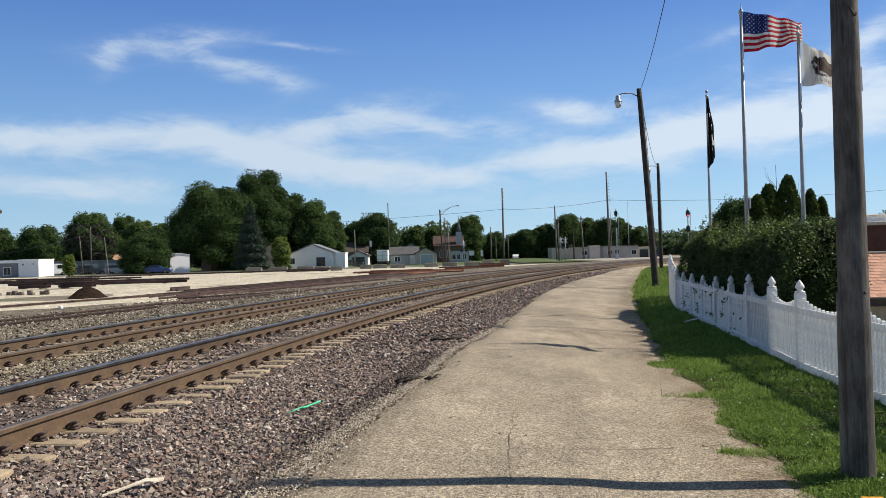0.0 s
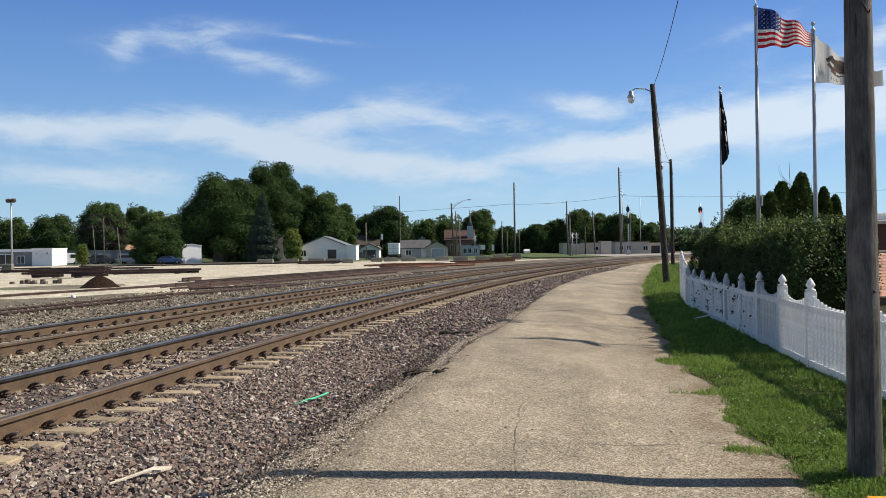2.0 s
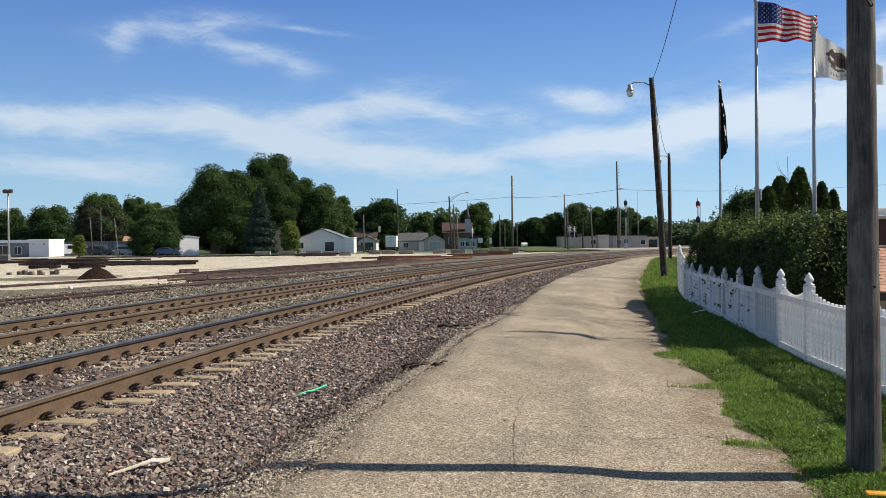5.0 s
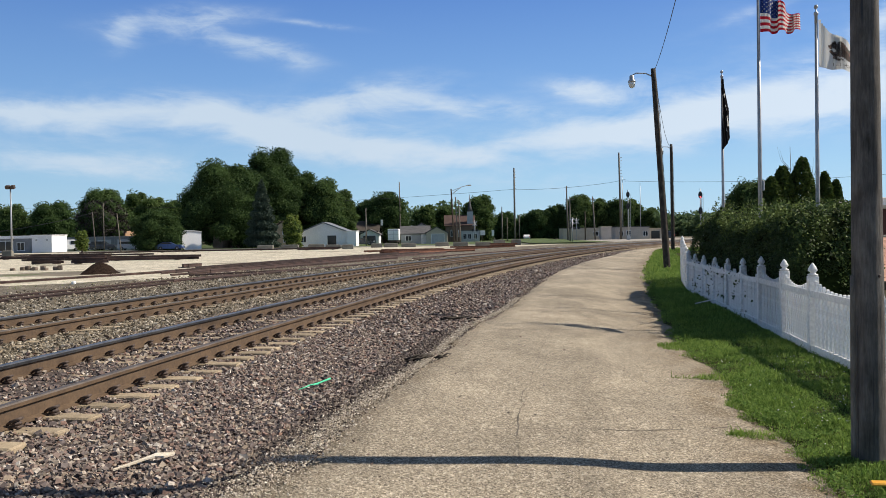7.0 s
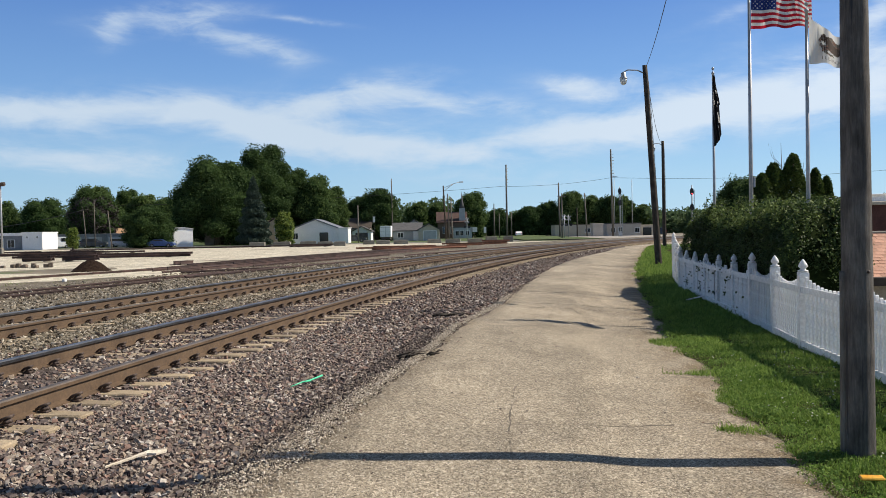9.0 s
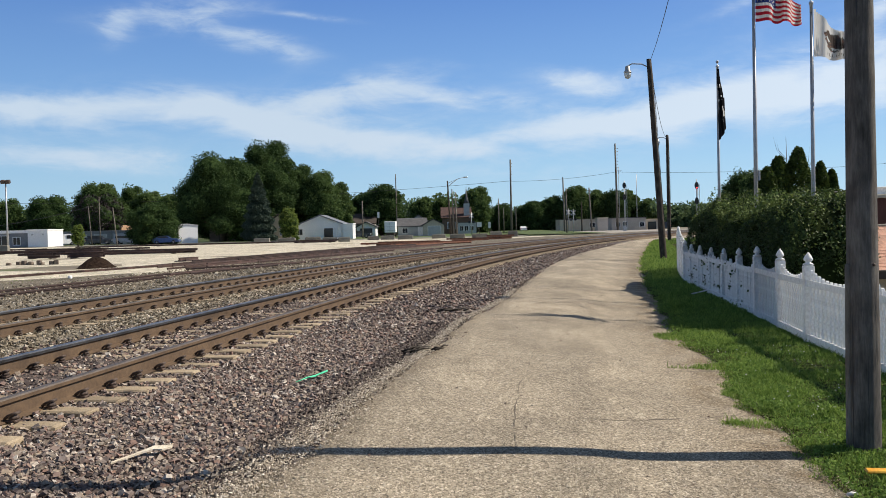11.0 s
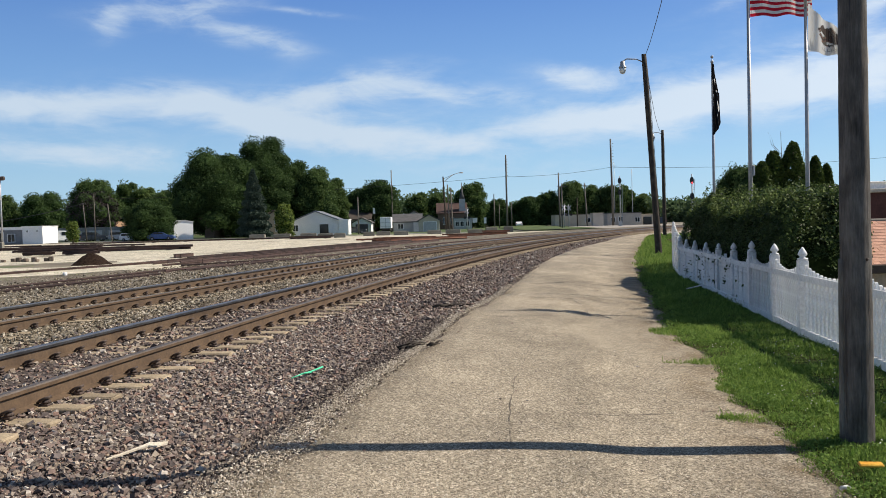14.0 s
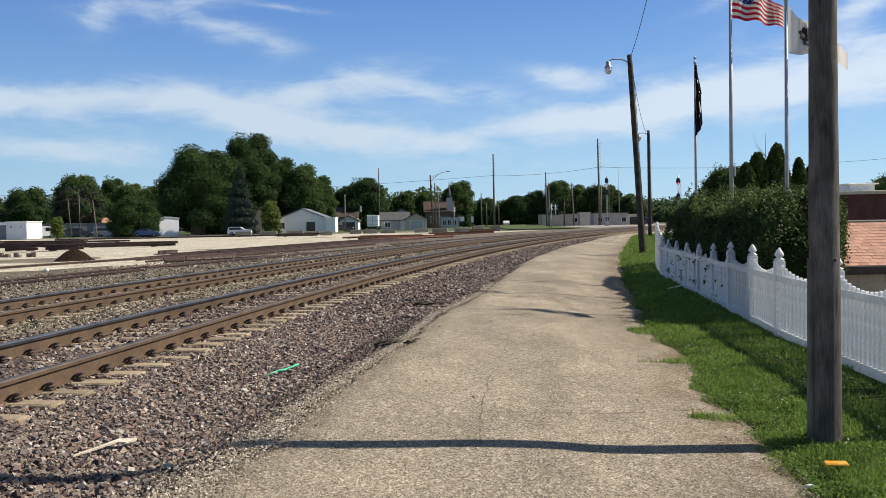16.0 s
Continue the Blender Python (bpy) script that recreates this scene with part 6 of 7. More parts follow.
def far_woods():
    """The belt of trees on the skyline, too many to count."""
    g = np.random.default_rng(77)
    r = random.Random(7)
    pts = []
    for x0, x1, y, low, high, step in ((-340, -120, 330, 10, 15, 9), (-140, 10, 284, 11, 14.5, 6), (64, 130, 268, 7.0, 8.8, 4.6), (14, 66, 280, 6, 8.5, 4.5), (60, 300, 400, 9, 13, 9)):
        x = x0
        while x < x1:
            h, s = r.uniform(low, high), r.uniform(0.8, 1.25)
            rad = step * 0.75 * s
            clumps = [(x + r.uniform(-1, 1) * rad * 0.6, y + r.uniform(-8, 8), h * e, rad * q, rad * q * 0.8) for e, q in ((0.14, 0.95), (0.30, 1.0), (0.48, 0.95), (0.66, 0.75), (0.80, 0.50), (0.40, 0.95), (0.60, 0.8))]
            pts.append(crown_points(1150, clumps, g))
            x += step * r.uniform(0.7, 1.2)
    pts = np.concatenate(pts)
    pts[:, 2] = np.maximum(pts[:, 2], 0.1) - 0.3
    return tagged(part("far_woods", leaves("far_woods", pts, 0.90, g, 0.5, 1.4), M_WOODS_HAZE), "belt of dark green trees on the skyline", "trees", kind="stuff")


far_woods()
# trees past the memorial, on the lower ground
broadleaf(22.7, 66, -2.0, 7.7, 2.3, 9000, 0.24, M_TREE, "dark green tree beyond the hedge", 41, 0.1)
for i, (x, y, h, r) in enumerate(((16.2, 43.6, 6.4, 1.2), (16.95, 44, 6.95, 1.3), (17.95, 44, 7.4, 1.3), (19.15, 44.2, 6.65, 0.9), (19.9, 44.6, 6.25, 0.8), (17.4, 45, 7.0, 1.2))):
    conifer(x, y, -2.1, h, r, 15000, 0.12, M_CEDAR, "narrow dark green arborvitae behind the hedge", 50 + i, "arborvitae", 0.46)
broadleaf(21.6, 60, -2.1, 7.6, 1.6, 3500, 0.22, M_TREE_MID, "thin-topped tree behind the arborvitae", 60, 0.3)
broadleaf(20.6, 37, -2.3, 4.3, 2.2, 4000, 0.3, M_TREE_MID, "green tree behind the brick building", 61, 0.1)
broadleaf(46, 84, -0.6, 6.4, 3.6, 4000, 0.3, M_TREE_MID, "green tree behind the brick building", 62, 0.1)


def bare_tree(x, y, z, h, seed):
    t = thing("bare_tree", "dead leafless treetop against the sky", "tree", m=pose(x, y, z))
    r = random.Random(seed)
    bm = bmesh.new()
    tube(bm, [(0, 0, 0), (0.1, 0, h * 0.5), (0.0, 0, h)], [0.06, 0.035, 0.01], 6)
    part("trunk", bm, M_BARK, t)
    for k in range(12):
        s = h * r.uniform(0.55, 0.9)
        a = r.uniform(0, math.tau)
        l = r.uniform(0.4, 1.0)
        bm = bmesh.new()
        tube(bm, [(0.05, 0, s), (l * 0.5 * math.cos(a), l * 0.5 * math.sin(a), s + l * 0.7), (l * 0.7 * math.cos(a), l * 0.7 * math.sin(a), s + l * 1.5)], [0.016, 0.010, 0.004], 5)
        part("branch", bm, M_BARK, t)


bare_tree(19.3, 49, -2.1, 8.4, 3)
bare_tree(20.6, 49.5, -2.1, 7.2, 5)


# ---------------------------------------------------------------- houses
def window(parent, m, w, h, frame_mat=None, glass=None):
    """A framed window; m puts it on a wall that faces -y."""
    f = frame_mat or M_SIDING
    bm = bmesh.new()
    t = 0.09
    for a in ((-w / 2 - t, w / 2 + t, h, h + t), (-w / 2 - t, w / 2 + t, -t, 0), (-w / 2 - t, -w / 2, 0, h), (w / 2, w / 2 + t, 0, h), (-0.025, 0.025, 0, h)):
        box(bm, a[0], a[1], -0.06, 0.05, a[2], a[3])
    bmesh.ops.transform(bm, matrix=m, verts=bm.verts[:])
    win = part("window_frame", bm, f, parent)
    bm = bmesh.new()
    box(bm, -w / 2, w / 2, -0.02, 0.03, 0, h)
    bmesh.ops.transform(bm, matrix=m, verts=bm.verts[:])
    part("pane", bm, glass or M_GLASS, win)
    return win


def gable_house(x, y, z, w, d, eave, ridge, wall, roof, label, along="y", turn=0.0, over=0.35, wins=(), doors=(), name="house", courses=True):
    """A plain house; the ridge runs along x or y of its own space, and the front faces -y."""
    h = thing(name, label, "house", m=pose(x, y, z, 0, 0, turn))
    bm = bmesh.new()
    t = 0.2
    if along == "y":
        prism(bm, [(-w / 2, -0.3), (w / 2, -0.3), (w / 2, eave), (0, ridge), (-w / 2, eave)], 0, d, "y")
    else:
        prism(bm, [(0, -0.3), (d, -0.3), (d, eave), (d / 2, ridge), (0, eave)], -w / 2, w / 2, "x")
    part("wall", bm, wall, h)
    bm = bmesh.new()
    half = w / 2 if along == "y" else d / 2
    slope = (ridge - eave) / half
    lo = eave - over * slope
    for sgn in (-1, 1):
        pts = [(0, ridge + 0.03), (sgn * (half + over), lo + 0.03), (sgn * (half + over), lo + 0.03 + t), (0, ridge + 0.03 + t)]
        if along == "y":
            prism(bm, pts, -over, d + over, "y")
        else:
            prism(bm, [(a + d / 2, b) for a, b in pts], -w / 2 - over, w / 2 + over, "x")
    part("roof", bm, roof, h)
    for wx, wz, ww, wh in wins:
        window(h, pose(wx, -0.02, wz), ww, wh)
    for wx, ww, wh, mat in doors:
        bm = bmesh.new()
        box(bm, wx - ww / 2, wx + ww / 2, -0.06, 0.03, -0.05, wh, bevel=0.01)
        door = part("door", bm, mat, h)
        bm = bmesh.new()
        for a in ((wx - ww / 2 - 0.1, wx - ww / 2, 0, wh + 0.1), (wx + ww / 2, wx + ww / 2 + 0.1, 0, wh + 0.1), (wx - ww / 2, wx + ww / 2, wh, wh + 0.1)):
            box(bm, a[0], a[1], -0.08, 0.02, a[2], a[3])
        part("door_frame", bm, M_SIDING, door)
    return h


def flat_block(x, y, z, w, d, h, wall, trim, label, name="building", turn=0.0, wins=(), doors=(), cap=0.15):
    b = thing(name, label, "building", m=pose(x, y, z, 0, 0, turn))
    bm = bmesh.new()
    box(bm, -w / 2, w / 2, 0, d, -0.4, h)
    part("wall", bm, wall, b)
    bm = bmesh.new()
    box(bm, -w / 2 - 0.12, w / 2 + 0.12, -0.12, d + 0.12, h, h + cap, bevel=0.02)
    part("roof", bm, trim, b)
    for wx, wz, ww, wh in wins:
        window(b, pose(wx, -0.02, wz), ww, wh)
    for wx, ww, wh, mat in doors:
        bm = bmesh.new()
        box(bm, wx - ww / 2, wx + ww / 2, -0.05, 0.03, -0.05, wh, bevel=0.01)
        part("door", bm, mat, b)
    return b


# white house with a sunlit wing
gable_house(-24.4, 165, -0.35, 9.2, 10, 2.75, 4.55, M_SIDING, M_ROOF_SHEET, "low white clapboard house with a grey gable roof", wins=((-3.9, 0.95, 1.0, 1.1),),
            doors=((1.6, 1.7, 2.15, M_GLASS), (3.6, 0.9, 2.1, M_SIDING)), name="white_house")
flat_block(-18.95, 164.2, -0.35, 1.8, 5, 2.85, M_SIDING, M_SIDING, "white side wing of the low white house", "house_wing", wins=())
gable_house(-20.6, 200, -0.3, 7.5, 9, 3.0, 5.2, M_SIDING_TAN, M_ROOF_BROWN, "house with a dark brown gable roof", along="x")
gable_house(-18.4, 195, -0.3, 4.2, 6, 2.2, 3.2, M_SIDING, M_ROOF, "small white garage with a dark door", doors=((0, 2.8, 1.9, M_CARDARK),), name="garage")
gable_house(-7.7, 185, -0.3, 5.9, 7, 2.15, 3.7, M_SIDING_GREY, M_ROOF, "grey clapboard house with a dark grey roof", along="x", wins=((-1.4, 0.7, 1.1, 1.0),), doors=((1.9, 0.9, 2.0, M_SIDING),))
gable_house(-6.6, 196, -0.3, 5.0, 6, 2.9, 4.5, M_SIDING_GREY, M_ROOF, "grey house with a steep dark grey roof", along="y")
gable_house(-2.9, 180, -0.3, 4.4, 6, 2.25, 3.4, M_SIDING_TAN, M_ROOF, "garage with a pale trimmed gable", name="garage", doors=((0.2, 2.6, 2.0, M_SIDING_GREY),))
gable_house(-40.2, 169, -0.3, 13.2, 8, 2.9, 5.0, M_SIDING_BROWN, M_ROOF_BROWN, "brown house in the shade of the maple", along="x", wins=((-1.1, 1.0, 0.8, 1.3), (-0.1, 1.0, 0.8, 1.3), (3.6, 1.0, 1.0, 1.2)))
gable_house(-31.4, 160.5, -0.3, 2.6, 5, 3.9, 4.7, M_SIDING_CREAM, M_ROOF_BROWN, "narrow cream house front in the sun", wins=((0.5, 1.0, 0.6, 1.0), (0.3, 2.5, 0.5, 0.8)))
gable_house(-46.9, 155.5, -0.3, 3.4, 6, 3.05, 3.3, M_SIDING, M_SIDING_GREY, "pale metal garage beside the tree", along="y", turn=28, name="garage", over=0.1)
gable_house(-70.0, 180, -0.3, 7.6, 7, 2.4, 3.6, M_SIDING_TAN, M_ROOF_TAN, "house with an orange-tan hipped roof", along="x")
flat_block(-71.6, 150, -0.35, 3.5, 6, 3.0, M_SIDING, M_SIDING, "white box-shaped filling station building", "white_building", wins=((-0.9, 2.1, 0.3, 0.3), (0.9, 2.1, 0.3, 0.3)))
flat_block(-79.4, 151, -0.35, 12.0, 5, 2.55, M_METALWALL, M_SIDING, "grey canopy wing of the white building", "canopy_building", wins=((3.6, 0.5, 1.2, 1.3), (0.9, 0.4, 2.6, 1.7), (-3.2, 0.4, 2.6, 1.7)), cap=0.5)
# shed row
for k, x in enumerate((-77.2, -73.2, -69.1, -65.2)):
    flat_block(x, 171 + 0.1 * (k % 2), -0.35, 4.1, 5, 2.65, M_METALWALL, M_METALWALL, "grey sheet-metal storage shed", "shed", cap=0.08, doors=((0, 2.6, 2.1, M_SIDING_GREY),))
# church
church = gable_house(2.4, 222, -0.2, 7.4, 12, 4.0, 6.6, M_BRICK_BROWN, M_ROOF_RED, "brown brick church with a slender steeple", along="x", name="church", wins=((-2.0, 1.2, 0.6, 1.6), (0, 1.2, 0.6, 1.6)))
bm = bmesh.new()
box(bm, -0.75, 0.75, -0.5, 1.0, 4.0, 7.6)
steeple = part("steeple", bm, M_SIDING_GREY, church)
steeple.location = (2.7, 1, 0)
bm = bmesh.new()
lathe(bm, [(1.0, 7.6), (0.45, 9.2), (0.04, 12.0)], 4, pose(2.7, 1.25, 0, 0, 0, 45))
part("spire", bm, M_ROOF, church)
flat_block(5.0, 216, -0.2, 4.6, 4, 2.6, M_SIDING_GREY, M_ROOF, "low pale blue-grey annexe", "annexe", wins=((-1.4, 0.6, 0.8, 1.2), (-0.2, 0.6, 0.8, 1.2), (1.2, 0.6, 0.8, 1.2)))
# beyond the crossing
flat_block(33.0, 216, -0.2, 9.6, 8, 2.75, M_SIDING_TAN, M_ROOF_BROWN, "long low beige building by the crossing", "beige_building", wins=((3.4, 0.8, 1.2, 1.0),))
flat_block(34.3, 190, -0.2, 2.3, 3, 2.8, M_STUCCO, M_SIDING_TAN, "pale grey railway equipment cabin", "equipment_cabin")
flat_block(42.2, 200, -0.2, 7.9, 8, 2.75, M_STUCCO, M_ROOF, "grey commercial building with blue-tinted windows", "grey_building", wins=((-2.6, 0.8, 0.9, 1.0), (-0.9, 0.6, 0.9, 1.3), (3.0, 0.7, 1.0, 1.0)))
flat_block(48.0, 202, -0.2, 3.4, 8, 2.3, M_SIDING_TAN, M_SIDING_CREAM, "small sunlit cream building", "cream_building", doors=((0, 2.0, 1.8, M_GLASS),))


def shingled_building():
    """Low building past the fence: a shingled roof slope before a brick wall, seen from above the eave."""
    b = thing("shingled_building", "low building with a faded pink shingle roof", "building", m=pose(12.9, 15.0, 0, 0, 0, -4))
    bm = bmesh.new()
    box(bm, -6.0, 9, 0, 0.25, -2.6, 0.62)
    part("wall", bm, M_SIDING_TAN, b)
    bm = bmesh.new()
    prism(bm, [(-0.35, 0.65), (-0.35, 0.72), (1.30, 1.46), (1.30, 1.39)], -6.2, 9.2, "x")
    roof = part("roof", bm, M_ROOF_BROWN, b)
    bm = bmesh.new()
    box(bm, -6.25, 9.25, -0.42, -0.33, 0.59, 0.74, bevel=0.01)
    part("eave_board", bm, M_ROOF_BROWN, b)
    bm = bmesh.new()
    box(bm, -6.3, 9.3, 1.30, 1.60, -2.6, 1.53, bevel=0.02)
    part("ridge_cap", bm, M_CONC, b)
    r = random.Random(2)
    bm = bmesh.new()
    box(bm, -0.082, 0.082, -0.075, 0.075, 0, 0.012)
    for v in bm.verts:
        if v.co.y < 0:
            v.co.z += 0.006
    me = bpy.data.meshes.new("shingle")
    bm.to_mesh(me)
    bm.free()
    tilt = math.degrees(math.atan2(0.74, 1.65))
    for row in range(14):
        for k in range(20):
            s = part("shingle", me, M_SHINGLE, roof)
            y = -0.28 + row * 0.118
            s.matrix_basis = pose(-6.0 + 0.17 * k + (0.085 if row % 2 else 0) + r.uniform(-0.004, 0.004), y, 0.732 + (y + 0.35) * 0.4485, tilt, 0, r.uniform(-0.8, 0.8))
    bm = bmesh.new()
    for row in range(14):
        for k in range(20, 86):
            y = -0.28 + row * 0.118
            box(bm, -0.082, 0.082, -0.075, 0.075, 0, 0.012, pose(-6.0 + 0.17 * k + (0.085 if row % 2 else 0), y, 0.732 + (y + 0.35) * 0.4485, tilt, 0, 0))
    tagged(part("shingle_field", bm, M_SHINGLE, roof), kind="stuff")
    return b


shingled_building()
brick = flat_block(16.15, 32, -2.2, 2.3, 14, 4.55, M_BRICK, M_SIDING_TAN, "dark red brick building with a flat roof", "brick_building", turn=-6, cap=0.14)
flat_block(16.8, 33, 2.5, 0.9, 4, 0.25, M_SIDING, M_SIDING, "white roof unit on the brick building", "roof_unit", turn=-6, cap=0.05)


# ---------------------------------------------------------------- poles, signals and lamps in the distance
def thin_pole(x, y, z, h, r, mat, label, lean=0.0, pegs=False, arm=None, name="utility_pole"):
    t = thing(name, label, "pole", m=pose(x, y, z))
    bm = bmesh.new()
    tube(bm, [(0, 0, 0), (lean * 0.5, 0, h * 0.5), (lean, 0, h)], [r, r * 0.85, r * 0.65], 8)
    part("pole", bm, mat, t)
    if pegs:
        for k in range(7):
            bm = bmesh.new()
            tube(bm, [(0, 0, h * 0.72 + k * h * 0.037), (0.32 if k % 2 else 0.38, 0, h * 0.72 + k * h * 0.037 + 0.05)], 0.05, 5)
            part("insulator", bm, M_CONC, t)
    if arm:
        bm = bmesh.new()
        box(bm, -arm / 2 + lean, arm / 2 + lean, -0.06, 0.06, h * 0.93, h * 0.93 + 0.12)
        part("crossarm", bm, mat, t)
    return t


thin_pole(-61.5, 120, yard_z(120), 9.4, 0.14, M_STEEL, "yard light mast with two lamps", name="light_mast")
mast = thing("floodlight", "pair of dark floodlights on the yard mast", "lamp", m=pose(-61.5, 120, yard_z(120) + 9.4))
for dx in (-0.35, 0.35):
    bm = bmesh.new()
    box(bm, dx - 0.3, dx + 0.3, -0.25, 0.25, -0.1, 0.4, pose(0, 0, 0, 20, 0, 0), bevel=0.06)
    part("lamp_head", bm, M_CLIP, mast)
thin_pole(-67.1, 162, far_ground, 7.3, 0.11, M_POLE_GREY, "weathered utility pole by the sheds", -0.5)
thin_pole(-65.5, 162, far_ground, 9.0, 0.11, M_POLE_GREY, "taller weathered utility pole by the sheds", 0.0)
thin_pole(-52.3, 136, far_ground, 6.2, 0.10, M_POLE_GREY, "leaning grey utility pole in the yard", -0.55)
wire((-67.4, 162, 6.9), (-100, 160, 2.6), 1.0, 0.05, "thick cable sagging from the pole")
wire((-65.5, 162, 7.2), (-52.8, 136, 5.6), 1.2, 0.03, "thin cable between the poles")
thin_pole(-16.3, 166, far_ground, 7.2, 0.16, M_POLE_GREY, "wooden utility pole beside the white house")
thin_pole(-27.2, 181, far_ground, 12.0, 0.17, M_POLE_GREY, "wooden utility pole behind the white house")
thin_pole(-12.0, 205, far_ground, 14.6, 0.17, M_POLE_GREY, "wooden utility pole among the trees")
thin_pole(14.2, 190, -0.2, 16.2, 0.24, M_POLE_GREY, "tall wooden transmission pole with insulators", pegs=True)
thin_pole(38.6, 195, -0.2, 19.6, 0.27, M_POLE_GREY, "very tall wooden transmission pole with insulators", -0.3, pegs=True)
thin_pole(25.9, 190, -0.2, 12.0, 0.20, M_POLE_GREY, "wooden utility pole by the crossing", -0.2)
thin_pole(31.9, 190, -0.2, 9.6, 0.18, M_POLE_GREY, "leaning wooden utility pole by the crossing", -0.5, arm=1.0)
thin_pole(29.7, 190, -0.2, 6.4, 0.16, M_POLE_DARK, "short dark utility pole by the crossing")
thin_pole(11.7, 195, -0.2, 7.8, 0.16, M_POLE_GREY, "wooden utility pole near the crossing")
thin_pole(45.2, 205, -0.2, 13.2, 0.09, M_STEEL, "thin steel radio mast", name="radio_mast")
thin_pole(41.0, 205, -0.2, 15.0, 0.08, M_STEEL, "thin radio mast with an aerial", arm=1.6, name="radio_mast")
thin_pole(12.9, 196, -0.2, 5.6, 0.12, M_POLE_GREY, "wooden utility pole near the crossing")
thin_pole(16.0, 200, -0.2, 6.0, 0.12, M_POLE_GREY, "wooden utility pole near the crossing")
for dx, h in ((0.9, 8.0), (1.4, 7.5)):
    thin_pole(0.2 + dx, 140.5, yard_z(140), h, 0.13, M_POLE_GREY, "plain wooden pole in a cluster", -0.2)


def cobra_lamp():
    t = thing("street_lamp", "wooden pole with a curved bracket street lamp", "street lamp", m=pose(0.6, 140, yard_z(140)))
    bm = bmesh.new()
    tube(bm, [(0, 0, -0.2), (-0.4, 0, 9.3)], [0.17, 0.11], 9)
    part("pole", bm, M_POLE_DARK, t)
    bm = bmesh.new()
    tube(bm, [(-0.4, 0, 8.3), (0.3, 0, 8.9), (1.3, 0, 9.6), (2.3, 0, 9.85)], 0.05, 6)
    tube(bm, [(-0.4, 0, 8.9), (0.4, 0, 9.25), (1.3, 0, 9.6)], 0.035, 6)
    part("bracket", bm, M_STEEL, t)
    bm = bmesh.new()
    box(bm, 2.2, 2.9, -0.16, 0.16, 9.76, 9.94, bevel=0.06)
    part("lamp_head", bm, M_STEEL, t)


cobra_lamp()


def signal_mast(x, y, z, h, heads, lit, label):
    t = thing("railway_signal", label, "railway signal", m=pose(x, y, z))
    bm = bmesh.new()
    tube(bm, [(0, 0, 0), (0, 0, h)], 0.09, 8)
    part("mast", bm, M_STEEL, t)
    bm = bmesh.new()
    for dx in (0.18, 0.5):
        box(bm, dx - 0.03, dx + 0.03, 0.06, 0.10, 0, h - 0.8)
    for k in range(int(h / 0.4) - 2):
        box(bm, 0.18, 0.5, 0.06, 0.10, 0.4 * k + 0.3, 0.4 * k + 0.34)
    part("ladder", bm, M_STEEL, t)
    for hz in heads:
        bm = bmesh.new()
        prism(bm, [(0.36 * math.cos(a * math.tau / 16), 0.62 * math.sin(a * math.tau / 16)) for a in range(16)], -0.06, 0.0)
        bmesh.ops.translate(bm, vec=(-0.05, -0.15, hz), verts=bm.verts[:])
        head = part("signal_head", bm, M_BLACK, t, "black oval target plate")
        for k, dz in enumerate((0.38, 0.0, -0.38)):
            bm = bmesh.new()
            tube(bm, [(-0.05, -0.22, hz + dz), (-0.05, -0.46, hz + dz - 0.02)], 0.14, 10, cap=False)
            part("hood", bm, M_BLACK, head)
            bm = bmesh.new()
            tube(bm, [(-0.05, -0.215, hz + dz), (-0.05, -0.255, hz + dz)], 0.13, 12)
            on = lit and hz == heads[0] and k == 2
            part("lens", bm, M_REDLIGHT if on else M_GLASS, head, "lit red lens" if on else "")
    bm = bmesh.new()
    box(bm, -0.35, 0.35, -0.1, 0.4, 0, 1.1, bevel=0.03)
    part("relay_case", bm, M_STEEL, t)
    return t


signal_mast(36.1, 175, -0.2, 10.2, (9.25, 6.9), False, "railway signal mast with two dark oval heads")
signal_mast(43.5, 150, -0.2, 9.0, (7.9, 5.2), True, "railway signal mast with one red light lit")


def crossing_signal(x, y, z, facing, label):
    t = thing("crossing_signal", label, "crossing signal", m=pose(x, y, z, 0, 0, facing))
    bm = bmesh.new()
    tube(bm, [(0, 0, 0), (0, 0, 4.6)], 0.07, 8)
    part("mast", bm, M_STEEL, t)
    for a in (45, -45):
        bm = bmesh.new()
        box(bm, -0.6, 0.6, -0.015, 0.015, -0.11, 0.11, pose(0, -0.09 - 0.03 * (a > 0), 3.9, 0, a, 0))
        part("crossbuck_board", bm, M_STEEL, t, "bare grey back of a crossbuck board")
    for dx in (-0.42, 0.42):
        bm = bmesh.new()
        lathe(bm, [(0.26, 0), (0.26, 0.03), (0.02, 0.05)], 14, pose(dx, -0.08, 2.6, 90, 0, 0))
        head = part("flasher", bm, M_BLACK, t)
        bm = bmesh.new()
        lathe(bm, [(0.11, 0.05), (0.11, 0.09), (0.02, 0.11)], 12, pose(dx, -0.08, 2.6, 90, 0, 0))
        part("lens", bm, M_RED, head)
    bm = bmesh.new()
    box(bm, -0.55, 0.55, -0.04, 0.04, 2.56, 2.64)
    part("cross_bar", bm, M_BLACK, t)
    return t


